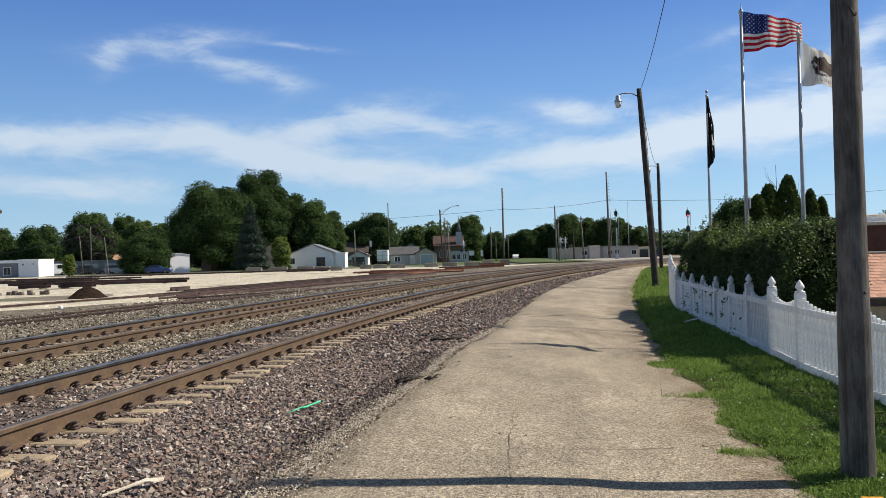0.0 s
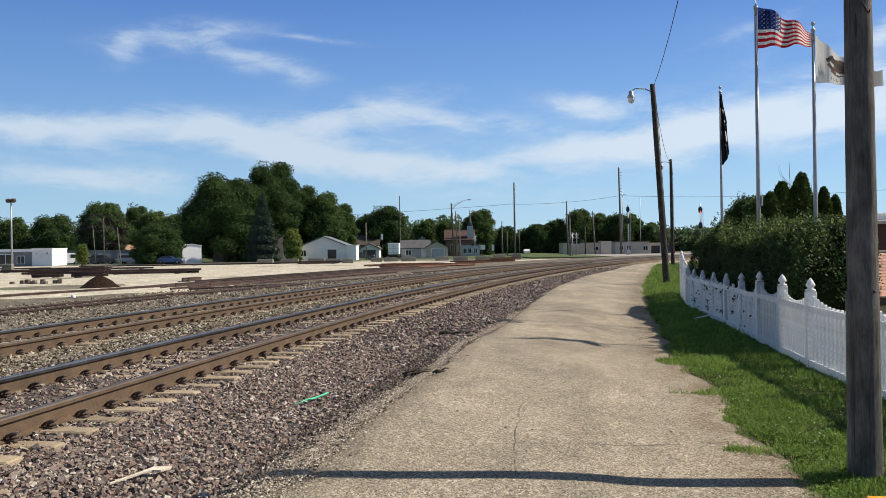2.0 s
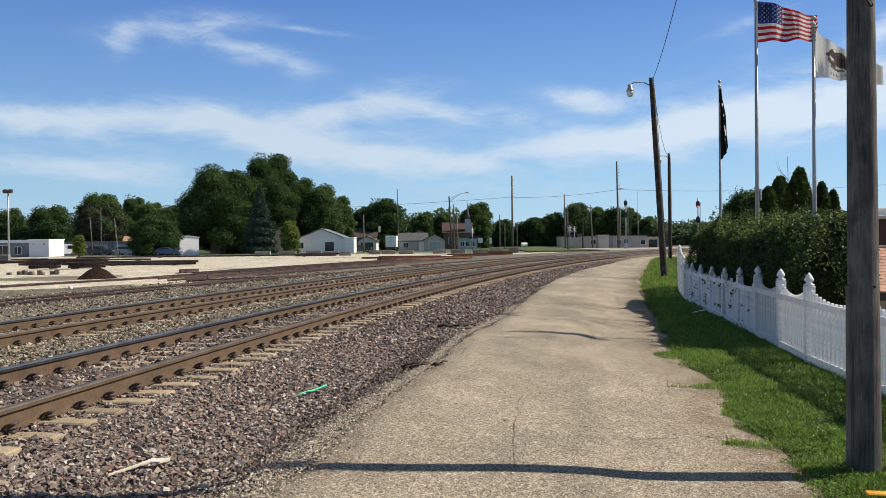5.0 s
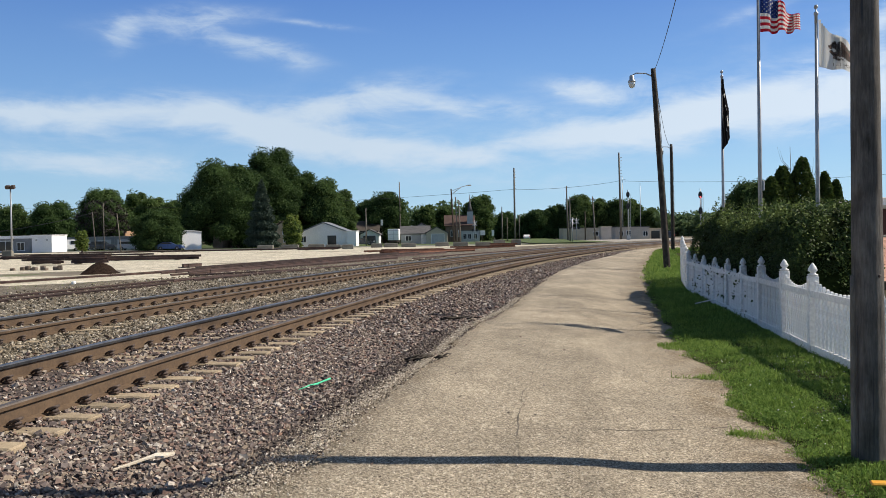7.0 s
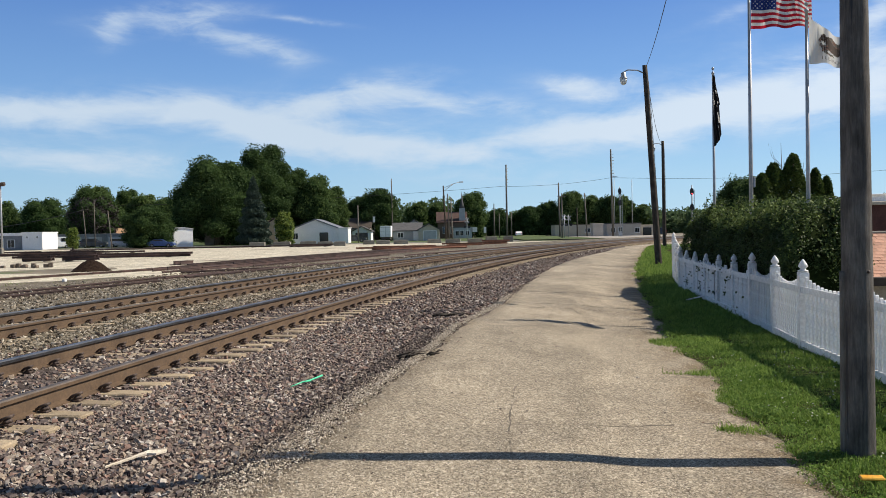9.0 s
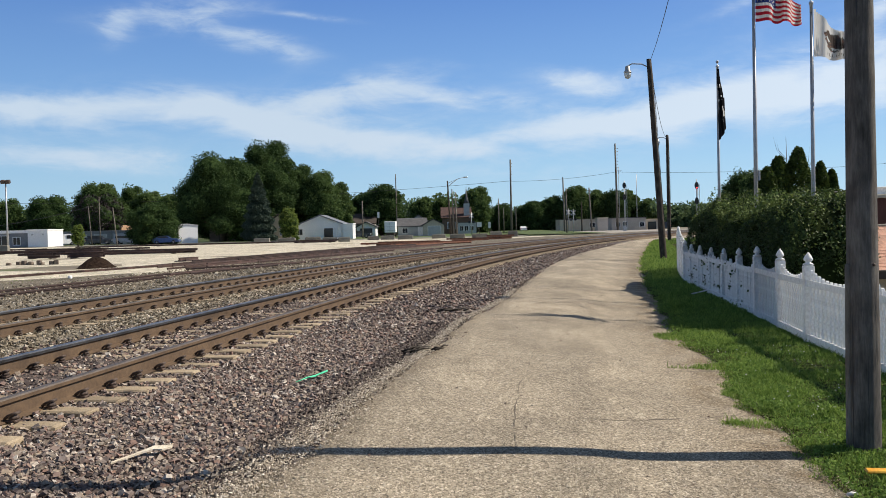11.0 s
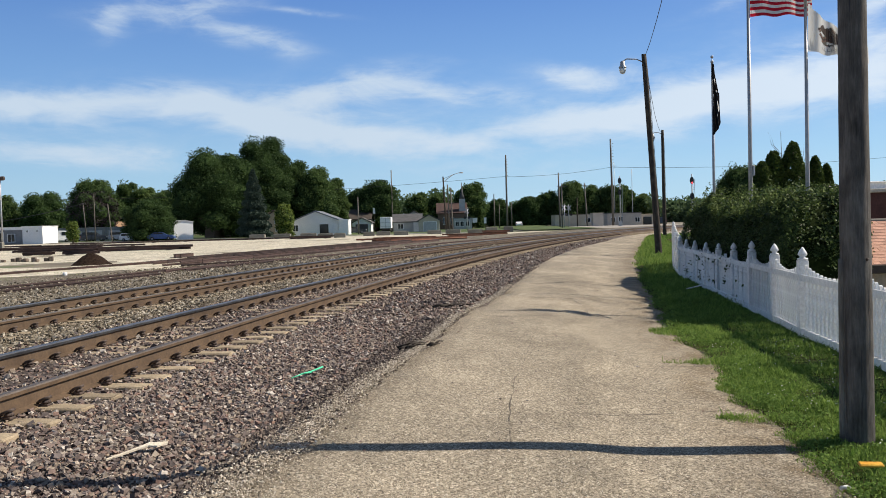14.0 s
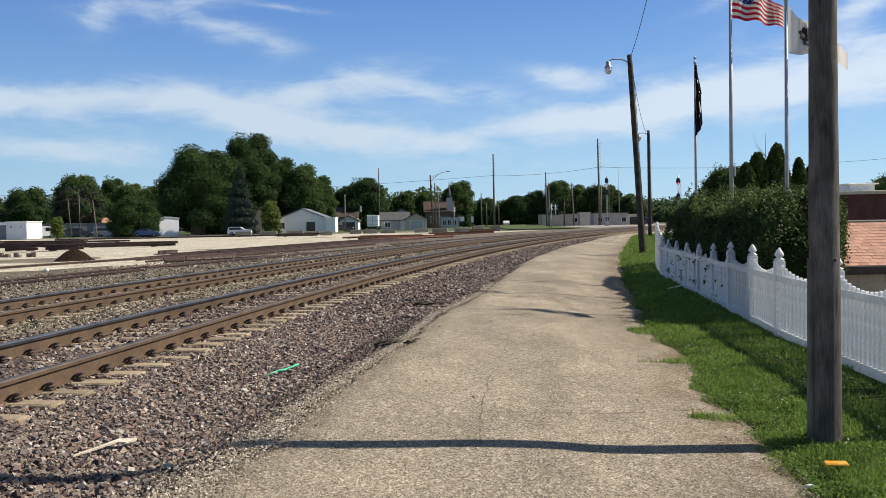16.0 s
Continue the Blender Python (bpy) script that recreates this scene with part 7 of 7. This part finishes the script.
crossing_signal(4.8, 170, -0.25, 190, "level-crossing flasher with a crossbuck seen from behind")
crossing_signal(24.6, 168, -0.2, 160, "level-crossing flasher with a crossbuck seen from behind")
crossing_signal(22.6, 160, -0.2, 205, "level-crossing flasher with a crossbuck seen from behind")
thin_pole(22.9, 165, -0.2, 8.6, 0.16, M_POLE_GREY, "pole with lamps and brackets at the crossing", arm=1.8)
thin_pole(23.8, 172, -0.2, 7.4, 0.10, M_STEEL, "steel mast at the crossing", name="steel_mast")
for x, y, w, h, zc, mat, label in ((6.4, 172, 0.95, 0.95, 2.1, M_PAPER, "white round-cornered warning sign"), (8.6, 175, 0.5, 1.2, 2.0, M_PAPER, "narrow white metal sign panel"), (-14.2, 178, 0.45, 1.2, 4.6, M_PAPER, "narrow white sign board on a post")):
    t = thing("sign", label, "sign", m=pose(x, y, far_ground))
    bm = bmesh.new()
    tube(bm, [(0, 0.05, 0), (0, 0.05, zc + h / 2)], 0.05, 6)
    part("post", bm, M_POLE_DARK, t)
    bm = bmesh.new()
    box(bm, -w / 2, w / 2, -0.03, 0.0, zc - h / 2, zc + h / 2, bevel=0.01)
    part("panel", bm, mat, t)
wire((-160, 190, 12), (14.2, 190, 11.3), 3.0, 0.032, "long power line above the crossing", n=40)
wire((14.2, 190, 11.2), (38.4, 195, 13.0), 0.5, 0.032, "power line above the crossing")
wire((38.4, 195, 13.0), (120, 190, 15.0), 1.5, 0.032, "power line above the crossing", n=40)


# ---------------------------------------------------------------- the yard
def heap():
    bm = bmesh.new()
    rows = []
    for j in range(12):
        k = j / 11
        rows.append([bm.verts.new(((0.05 + 0.92 * k ** 0.85) * math.cos(a * math.tau / 30) * 0.98 * (1 + 0.12 * noise.noise((math.cos(a * math.tau / 30) * 2, math.sin(a * math.tau / 30) * 2, k * 2))),
                                   (0.05 + 0.92 * k ** 0.85) * math.sin(a * math.tau / 30), 0.56 * (1 - k ** 1.25) + 0.07 * (1 - k) * noise.noise((math.cos(a * math.tau / 30) * 3, math.sin(a * math.tau / 30) * 3, k * 5)) + 0.03 * noise.noise((a * 1.3, k * 6, 0)))) for a in range(30)])
    for r0, r1 in zip(rows, rows[1:]):
        for i in range(30):
            bm.faces.new((r0[i], r0[(i + 1) % 30], r1[(i + 1) % 30], r1[i])).smooth = True
    bm.faces.new(rows[0])
    ob = tagged(part("dirt_heap", bm, M_DIRT), "small heap of dark brown soil in the yard", "heap")
    ob.matrix_basis = pose(-17.05, 41.6, 0.04)


heap()


def old_rail(s0, u0, s1, u1, z, name="scrap_rail"):
    """A worn rail that lies in the yard, with its own slight bend."""
    a, b = on_track(s0, u0), on_track(s1, u1)
    length = (b - a).length
    prof = [(-0.07, 0), (0.07, 0), (0.07, 0.014), (0.012, 0.03), (0.012, 0.12), (0.035, 0.13), (0.035, 0.17), (-0.035, 0.17), (-0.035, 0.13), (-0.012, 0.12), (-0.012, 0.03), (-0.07, 0.014)]
    bm = bmesh.new()
    rows = []
    n = max(3, int(length / 3))
    for k in range(n + 1):
        p = on_track(s0 + (s1 - s0) * k / n, u0 + (u1 - u0) * k / n)
        side = (b - a).cross(Vector((0, 0, 1))).normalized()
        rows.append([bm.verts.new(p + side * x + Vector((0, 0, z + h))) for x, h in prof])
    for r0, r1 in zip(rows, rows[1:]):
        for i in range(12):
            bm.faces.new((r0[i], r0[(i + 1) % 12], r1[(i + 1) % 12], r1[i]))
    bm.faces.new(rows[0]), bm.faces.new(rows[-1][::-1])
    return tagged(part(name, bm, M_RUST), "long rusty rail lying loose in the yard", "rail", group="scrap rails")


rr = random.Random(21)
for s0, u0, s1, u1 in ((46, -11.5, 66, -10.5), (44, -10.6, 60, -9.6), (61.5, -10.3, 86, -7.9), (62, -9.9, 79, -8.3), (56, -18.6, 72, -15.1), (65.7, -12.2, 70.5, -9.4), (66, -13.4, 84, -11.6), (86, -9.6, 118, -8.6)):
    old_rail(s0, u0 + rr.uniform(-0.1, 0.1), s1, u1 + rr.uniform(-0.1, 0.1), 0.02)
for k in range(9):
    old_rail(69.5 + rr.uniform(-2, 3), -16.0 + 0.5 * k, 88 + rr.uniform(-4, 14), -16.6 + 0.62 * k + rr.uniform(-0.3, 0.3), 0.03 + 0.10 * (k % 2))


def rail_pile(x, y, length, n, turn, tall, label, rust=None):
    """A stack of cut rails on two dark sleepers."""
    t = thing("rail_pile", label, "scrap pile", group="rail piles", m=pose(x, y, yard_z(y) + 0.02, 0, 0, turn))
    r = random.Random(int(x * 10))
    for dx in (-length * 0.3, length * 0.3):
        bm = bmesh.new()
        box(bm, dx - 0.13, dx + 0.13, -n * 0.1, n * 0.1 + 0.2, -0.15, 0.05, bevel=0.01)
        part("sleeper", bm, M_TIE_OLD, t)
    for layer in range(tall):
        for k in range(n):
            bm = bmesh.new()
            l = length * r.uniform(0.8, 1.0) / 2
            c = r.uniform(-0.06, 0.06) * length
            y0 = -n * 0.1 + 0.2 * k
            z0 = 0.05 + 0.19 * layer
            prism(bm, [(y0, z0), (y0 + 0.15, z0), (y0 + 0.09, z0 + 0.04), (y0 + 0.09, z0 + 0.13), (y0 + 0.11, z0 + 0.18), (y0 + 0.04, z0 + 0.18), (y0 + 0.06, z0 + 0.13), (y0 + 0.06, z0 + 0.04)], c - l, c + l, "x")
            part("rail", bm, rust or M_RUST, t)
    return t


pile = "stack of rusty cut rails on old sleepers"
for x, y, l, n, turn, tall in ((-44, 92, 9, 3, 4, 1), (-37.5, 97, 8, 3, 3, 1), (-30.5, 73, 12, 3, 5, 1), (-24.5, 69, 8, 3, 4, 2), (-40, 84, 12, 3, 4, 1), (-47, 104, 9, 3, 2, 1), (-18, 118, 6, 4, 2, 2),
                               (-45, 121, 14, 3, 2, 1), (-32, 123, 16, 3, 1, 1), (-22, 126, 12, 3, 2, 1), (-56, 108, 10, 3, 2, 1), (-29.6, 62.6, 2.4, 4, 3, 2), (-26.3, 62.2, 2.6, 4, 5, 3), (-36, 86.5, 3.6, 4, 3, 2), (-14.6, 48.2, 1.6, 3, 75, 1)):
    rail_pile(x, y, l, n, turn, tall, pile)
for x, y, l, n, turn, tall in ((-2.6, 71.5, 4.8, 6, 38, 2), (0.4, 78, 4.2, 4, 30, 2), (-7.4, 90, 3.5, 3, 3, 1), (-4.4, 82, 4.6, 4, 6, 2), (-0.8, 92, 4.0, 4, -4, 1), (2.4, 98, 4.6, 4, 8, 2), (-2.6, 97, 4.0, 4, 12, 1), (6.6, 108, 3.2, 5, 6, 3)):
    rail_pile(x, y, l, n, turn, tall, "stack of red-rusted cut rails on old sleepers", M_RUST_RED)


def concrete_block(x, y, w, h, label="weathered grey concrete block in a row along the yard"):
    t = thing("concrete_block", label, "concrete block", group="blocks along the yard", m=pose(x, y, yard_z(y), 0, 0, rr.uniform(-6, 6)))
    bm = bmesh.new()
    box(bm, -w / 2, w / 2, -0.35, 0.35, 0, h, bevel=0.04)
    box(bm, -w / 2 + 0.1, w / 2 - 0.1, -0.12, 0.12, h - 0.02, h + 0.06, bevel=0.02)
    part("block", bm, M_CONC, t)


for x, y, w, h in ((-14.9, 124, 1.7, 0.62), (-11.9, 138, 1.8, 0.62), (-9.6, 138, 2.2, 0.62), (-6.6, 135, 2.3, 0.62), (-1.4, 138, 2.2, 0.62), (1.6, 138, 2.4, 0.62), (5.0, 133, 2.4, 0.62), (7.4, 131, 1.7, 0.9), (10.7, 141, 1.6, 0.9),
                   (-17.5, 128, 2.2, 0.62), (-20.5, 131, 2.4, 0.7), (-24.5, 131, 2.6, 0.7), (-28.5, 132, 2.4, 0.7), (-55, 96, 1.2, 0.9), (-52.5, 95, 0.9, 0.8), (-50.2, 97, 1.1, 0.8), (-43, 74, 1.0, 1.3)):
    concrete_block(x, y, w, h)
for k in range(9):
    bm = bmesh.new()
    box(bm, -0.12, 0.12, -0.12, 0.12, 0, 0.16 + 0.05 * (k % 3), pose(-24.4 + 0.30 * k + rr.uniform(-0.08, 0.08), 48 + rr.uniform(-0.3, 0.3), yard_z(48) + 0.02, 0, 0, rr.uniform(-20, 20)), bevel=0.03)
    tagged(part("stub_post", bm, M_TIE_OLD), "short sawn wooden post standing in the yard", "post", group="stub posts")
bm = bmesh.new()
lathe(bm, [(0.06, 0), (0.08, 0.02), (0.08, 0.14), (0.03, 0.16)], 10, pose(-13.9, 31.5, 0.05))
tagged(part("white_bucket", bm, M_PAPER), "small white plastic bucket on the ground", "bucket")
# weeds in the yard
n = 9000
wx, wy = rng.normal(-16.5, 4.5, n), rng.normal(32.5, 2.6, n)
keep = np.array([noise.noise((a * 0.7, b * 0.7, 2)) for a, b in zip(wx, wy)]) > 0.12
wx, wy = wx[keep], wy[keep]
tagged(part("weeds", grass_blades("weeds", wx, wy, np.full(len(wx), 0.05), 0.045 * np.exp(rng.normal(0, 0.4, len(wx))), 0.006, rng.uniform(0.2, 1, len(wx)), rng), M_GRASS), "sparse weeds in the old ballast", "weeds", kind="stuff")


# ---------------------------------------------------------------- vehicles
def car(name, label, paint, x, y, turn, body="suv", m=None):
    c = thing(name, label, "car", m=m if m is not None else pose(x, y, yard_z(y) + 0.045, 0, 0, turn))
    L, W = (4.7, 1.85)
    if body == "suv":
        side = [(-2.32, 0.45), (-2.30, 0.95), (-2.22, 1.10), (-2.05, 1.66), (-1.80, 1.74), (0.25, 1.74), (0.95, 1.16), (2.05, 1.05), (2.30, 0.90), (2.34, 0.45), (2.1, 0.30), (-2.1, 0.30)]
        glass = [(-1.98, 1.14), (-1.85, 1.60), (0.18, 1.62), (0.78, 1.16)]
    elif body == "van":
        side = [(-2.5, 0.45), (-2.5, 2.1), (-2.35, 2.2), (1.2, 2.2), (1.9, 1.3), (2.5, 1.1), (2.55, 0.45), (2.3, 0.3), (-2.3, 0.3)]
        glass = [(0.5, 1.3), (0.5, 1.95), (1.15, 1.95), (1.65, 1.3)]
    else:
        side = [(-2.3, 0.45), (-2.28, 0.90), (-1.75, 1.00), (-1.10, 1.42), (0.25, 1.44), (0.95, 0.98), (2.1, 0.85), (2.3, 0.65), (2.3, 0.40), (2.1, 0.28), (-2.1, 0.28)]
        glass = [(-1.55, 1.02), (-1.05, 1.36), (0.2, 1.38), (0.72, 1.0)]
    bm = bmesh.new()
    prism(bm, side, -W / 2, W / 2, "y")
    for v in bm.verts:
        if v.co.z > 1.15:
            v.co.y *= 0.86
    bmesh.ops.bevel(bm, geom=bm.edges[:], offset=0.05, segments=2, affect="EDGES")
    part("body", bm, paint, c, smooth=False)
    for sgn in (-1, 1):
        bm = bmesh.new()
        prism(bm, glass, sgn * (W / 2 * 0.93) - 0.03, sgn * (W / 2 * 0.93) + 0.035, "y")
        part("side_window", bm, M_GLASS, c)
        for x0 in (-1.42, 1.42):
            wheel = new("wheel")
            wheel.parent, wheel.location = c, (x0, sgn * (W / 2 - 0.08), 0.34)
            bm = bmesh.new()
            lathe(bm, [(0.20, -0.10), (0.33, -0.11), (0.34, -0.05), (0.34, 0.05), (0.33, 0.11), (0.20, 0.10)], 18, pose(0, 0, 0, 90, 0, 0))
            part("tyre", bm, M_TYRE, wheel)
            bm = bmesh.new()
            for k in range(5):
                box(bm, -0.03, 0.03, sgn * 0.07, sgn * 0.115, 0, 0.2, pose(0, 0, 0, 0, k * 72, 0))
            lathe(bm, [(0.21, -0.09), (0.21, 0.09), (0.18, 0.09), (0.18, -0.09)], 14, pose(0, 0, 0, 90, 0, 0))
            part("rim", bm, M_STEEL, wheel)
    bm = bmesh.new()
    box(bm, 2.24, 2.36, -0.80, -0.45, 0.72, 0.88, bevel=0.02)
    part("headlight", bm, M_LENS, c)
    bm = bmesh.new()
    box(bm, 2.24, 2.36, 0.45, 0.80, 0.72, 0.88, bevel=0.02)
    part("headlight", bm, M_LENS, c)
    for y0 in (-0.85, 0.65):
        bm = bmesh.new()
        box(bm, -2.36, -2.22, y0, y0 + 0.2, 0.75, 1.05, bevel=0.02)
        part("tail_light", bm, M_RED, c)
    for z0, x0, x1 in ((0.36, 2.2, 2.40), (0.36, -2.40, -2.2)):
        bm = bmesh.new()
        box(bm, x0, x1, -0.85, 0.85, z0, z0 + 0.2, bevel=0.04)
        part("bumper", bm, paint, c)
    return c


car("parked_car", "dark blue car parked under the tree", M_BLUE, -49.6, 151.5, 4, "sedan")
car("parked_van", "white van parked by the sheds", M_CARWHITE, -76.5, 166, 0, "van")
car("parked_van", "white van parked by the sheds", M_CARWHITE, -73.6, 164.5, 30, "van")
car("parked_car", "silver-grey car parked by the sheds", M_STEEL, -69.3, 166, 0, "sedan")
car("parked_car", "dark car parked by the sheds", M_CARDARK, -66.9, 165, 10, "suv")
car("parked_car", "dark grey car parked by the sheds", M_STEEL, -61.6, 165, 0, "suv")
car("parked_car", "dark car parked beyond the crossing", M_CARDARK, 48.3, 190, 80, "suv")
car("parked_car", "white car on the road past the crossing", M_CARWHITE, 21.2, 240, 86, "sedan")
car("parked_car", "dark car beside the white house", M_CARDARK, -17.6, 172, 0, "sedan")
t = thing("box_trailer", "white box trailer behind the garages", "trailer", m=pose(-12.0, 180, far_ground))
bm = bmesh.new()
box(bm, -1.15, 1.15, 0, 5, 0.9, 3.25, bevel=0.05)
part("box", bm, M_SIDING, t)
bm = bmesh.new()
box(bm, -0.9, 0.9, 0.1, 4.8, 0.45, 0.9)
part("chassis", bm, M_CLIP, t)
for sx in (-0.95, 0.95):
    bm = bmesh.new()
    tube(bm, [(sx - 0.12, 3.4, 0.45), (sx + 0.12, 3.4, 0.45)], 0.45, 14)
    part("wheel", bm, M_TYRE, t)
bm = bmesh.new()
for z in (1.3, 2.1, 2.9):
    box(bm, -1.16, 1.16, -0.03, 0.02, z, z + 0.05)
box(bm, -0.03, 0.03, -0.04, 0.02, 0.95, 3.2)
part("door_seams", bm, M_STEEL, t)
moving_car = car("moving_suv", "white estate car driving along the street behind the yard", M_CARWHITE, 0, 0, 0, "suv", m=pose(-157, 152, yard_z(152) + 0.045))
moving_car.scale = (0.87, 0.9, 0.82)

# ---------------------------------------------------------------- litter
bm = bmesh.new()
tube(bm, [(-0.15, -0.30, 0.02), (-0.06, -0.08, 0.03), (0.03, 0.10, 0.028), (0.14, 0.36, 0.04)], [0.005, 0.011, 0.010, 0.013], 6)
tube(bm, [(-0.06, -0.08, 0.03), (0.05, 0.0, 0.035)], 0.007, 5)
ob = tagged(part("green_strap", bm, M_GREEN), "bright green plastic strap on the ballast", "litter")
ob.matrix_basis = pose(-1.48, 9.11, 0.10) @ Matrix.Scale(0.85, 4)


def splinter():
    bm = bmesh.new()
    pts = [(-0.22, -0.14, 0.0), (-0.12, -0.05, 0.01), (-0.02, 0.05, 0.02), (0.06, 0.12, 0.03), (0.13, 0.12, 0.025), (0.20, 0.17, 0.02)]
    wid = (0.008, 0.022, 0.032, 0.070, 0.085, 0.03)
    rows = [[bm.verts.new((x, y + s * w * 0.6, z + dz)) for s, dz in ((-1, 0), (1, 0.006), (1, 0.018), (-1, 0.012))] for (x, y, z), w in zip(pts, wid)]
    for a, b in zip(rows, rows[1:]):
        for i in range(4):
            bm.faces.new((a[i], a[(i + 1) % 4], b[(i + 1) % 4], b[i]))
    bm.faces.new(rows[0][::-1]), bm.faces.new(rows[-1])
    ob = tagged(part("splintered_board", bm, M_SCRAP), "bleached splintered board on the ballast", "litter")
    ob.matrix_basis = pose(-2.19, 6.04, 0.11, 0, 0, 12) @ Matrix.Scale(0.9, 4)


splinter()


def twig_heap(x, y, z, wide, count, label):
    heap_ = thing("dead_twigs", label, "twigs", m=pose(x, y, z))
    for _ in range(count):
        a, l = rr.uniform(-0.5, 0.8), rr.uniform(0.10, 0.32)
        c = Vector((rr.uniform(-wide, wide), rr.uniform(-0.16, 0.16), 0.008))
        bm = bmesh.new()
        tube(bm, [c, c + Vector((l * 0.5 * math.cos(a), l * 0.5 * math.sin(a), rr.uniform(0.02, 0.05))), c + Vector((l * math.cos(a + 0.2), l * math.sin(a + 0.2), 0.02))], [0.015, 0.012, 0.006], 5)
        part("twig", bm, M_POLE_DARK, heap_)


twig_heap(-0.36, 9.95, 0.24, 0.22, 13, "little heap of dark dead twigs at the lane's edge")
twig_heap(-0.08, 14.9, 0.22, 0.34, 12, "strewn dark dead twigs between ballast and lane")
bm = bmesh.new()
box(bm, -0.075, 0.075, -0.03, 0.03, 0, 0.02, pose(0, 0, 0, 8, 0, -8), bevel=0.008)
ob = tagged(part("orange_wrapper", bm, M_ORANGE), "orange snack wrapper in the grass", "litter")
ob.matrix_basis = pose(2.70, 5.46, 0.06)
bm = bmesh.new()
tube(bm, [(-0.032, 0, 0.012), (0.0, 0.006, 0.016), (0.032, 0.006, 0.012)], [0.010, 0.013, 0.009], 8)
ob = tagged(part("paper_cup", bm, M_PAPER), "crumpled white paper by the lane", "litter")
ob.matrix_basis = pose(2.38, 5.12, 0.02)
for n, lo, hi, size, name, material, label in ((170, 5.2, 19, 0.022, "loose_stones", M_STONE, "loose dark stones strewn on the lane"),
                                              (62000, 4.4, 17, 0.0082, "stone_chips", M_CHIP, "pale stone chips standing out of the lane's surface")):
    px, py = rng.uniform(0, 1, n), lo + (hi - lo) * rng.uniform(0, 1, n) ** (1.4 if n < 1000 else 2.6)
    lx, rx = (np.interp(py, [a for a, _ in edge], [b for _, b in edge]) for edge in (ROAD_LEFT, ROAD_RIGHT))
    if n < 1000:
        px = np.where(rng.uniform(0, 1, n) < 0.6, px ** 3 * 0.5, px)
    xx = lx + (rx - lx) * px
    zz = [road_z(a, b) + size * 0.12 for a, b in zip(xx, py)]
    tagged(part(name, stones(name, np.stack([xx, py, zz], 1), size * np.exp(rng.normal(0, 0.3, n)), rng, material, 0.7, False, n > 1000), material), label, "gravel", kind="stuff")

# pale chips that have spilled off the lane's ragged edge on to the dark stones
n = 15000
py = 4.4 + 15 * rng.uniform(0, 1, n) ** 1.5
px = np.interp(py, [a for a, _ in ROAD_LEFT], [b for _, b in ROAD_LEFT]) + rng.normal(-0.02, 1, n) * np.interp(py, (5, 7, 10), (0.12, 0.09, 0.045))
tagged(part("edge_gravel", stones("edge_gravel", np.stack([px, py, [road_left_z(v) + 0.004 for v in py]], 1), 0.0125 * np.exp(rng.normal(0, 0.35, n)), rng, M_CHIP, 0.8, False, True), M_CHIP),
       "pale gravel spilled along the ragged edge of the lane", "gravel", kind="stuff")


# ---------------------------------------------------------------- what moves
def motions():
    stream(flag_us, US_WIND, 0.6, (6.9, 18.0, 4.5))
    stream(flag_il, IL_WIND, 2.1, (6.9, 14.9, 3.1), 0.62)
    for i, (piece, za) in enumerate(black_pieces):
        walk(piece, [(float(t), pose(0.012 * i * math.sin(t * 1.9), 0, za, 0, (1 + i) * 0.8 * math.sin(t * 1.9 + i), 7 * math.sin(t * 1.3 + 0.7 * i))) for t in np.arange(0, 16.01, 0.4)])
    z = yard_z(152) + 0.045
    walk(moving_car, [(t, pose(x, 152, z)) for t, x in ((0.0, -216.0), (12.5, -73.6), (13.5, -60.8), (14.5, -49.4), (15.4, -39.6), (16.0, -33.5))])
    for wheel in [o for o in moving_car.children if o.name.startswith("wheel")]:
        walk(wheel, [(t, Matrix.Translation(wheel.location) @ Matrix.Rotation((x + 216) / 0.34, 4, "Y")) for t, x in WHEEL_ROWS])


WHEEL_ROWS = [(k * 0.04, -216 + 0.456 * k) for k in range(401)]
motions()
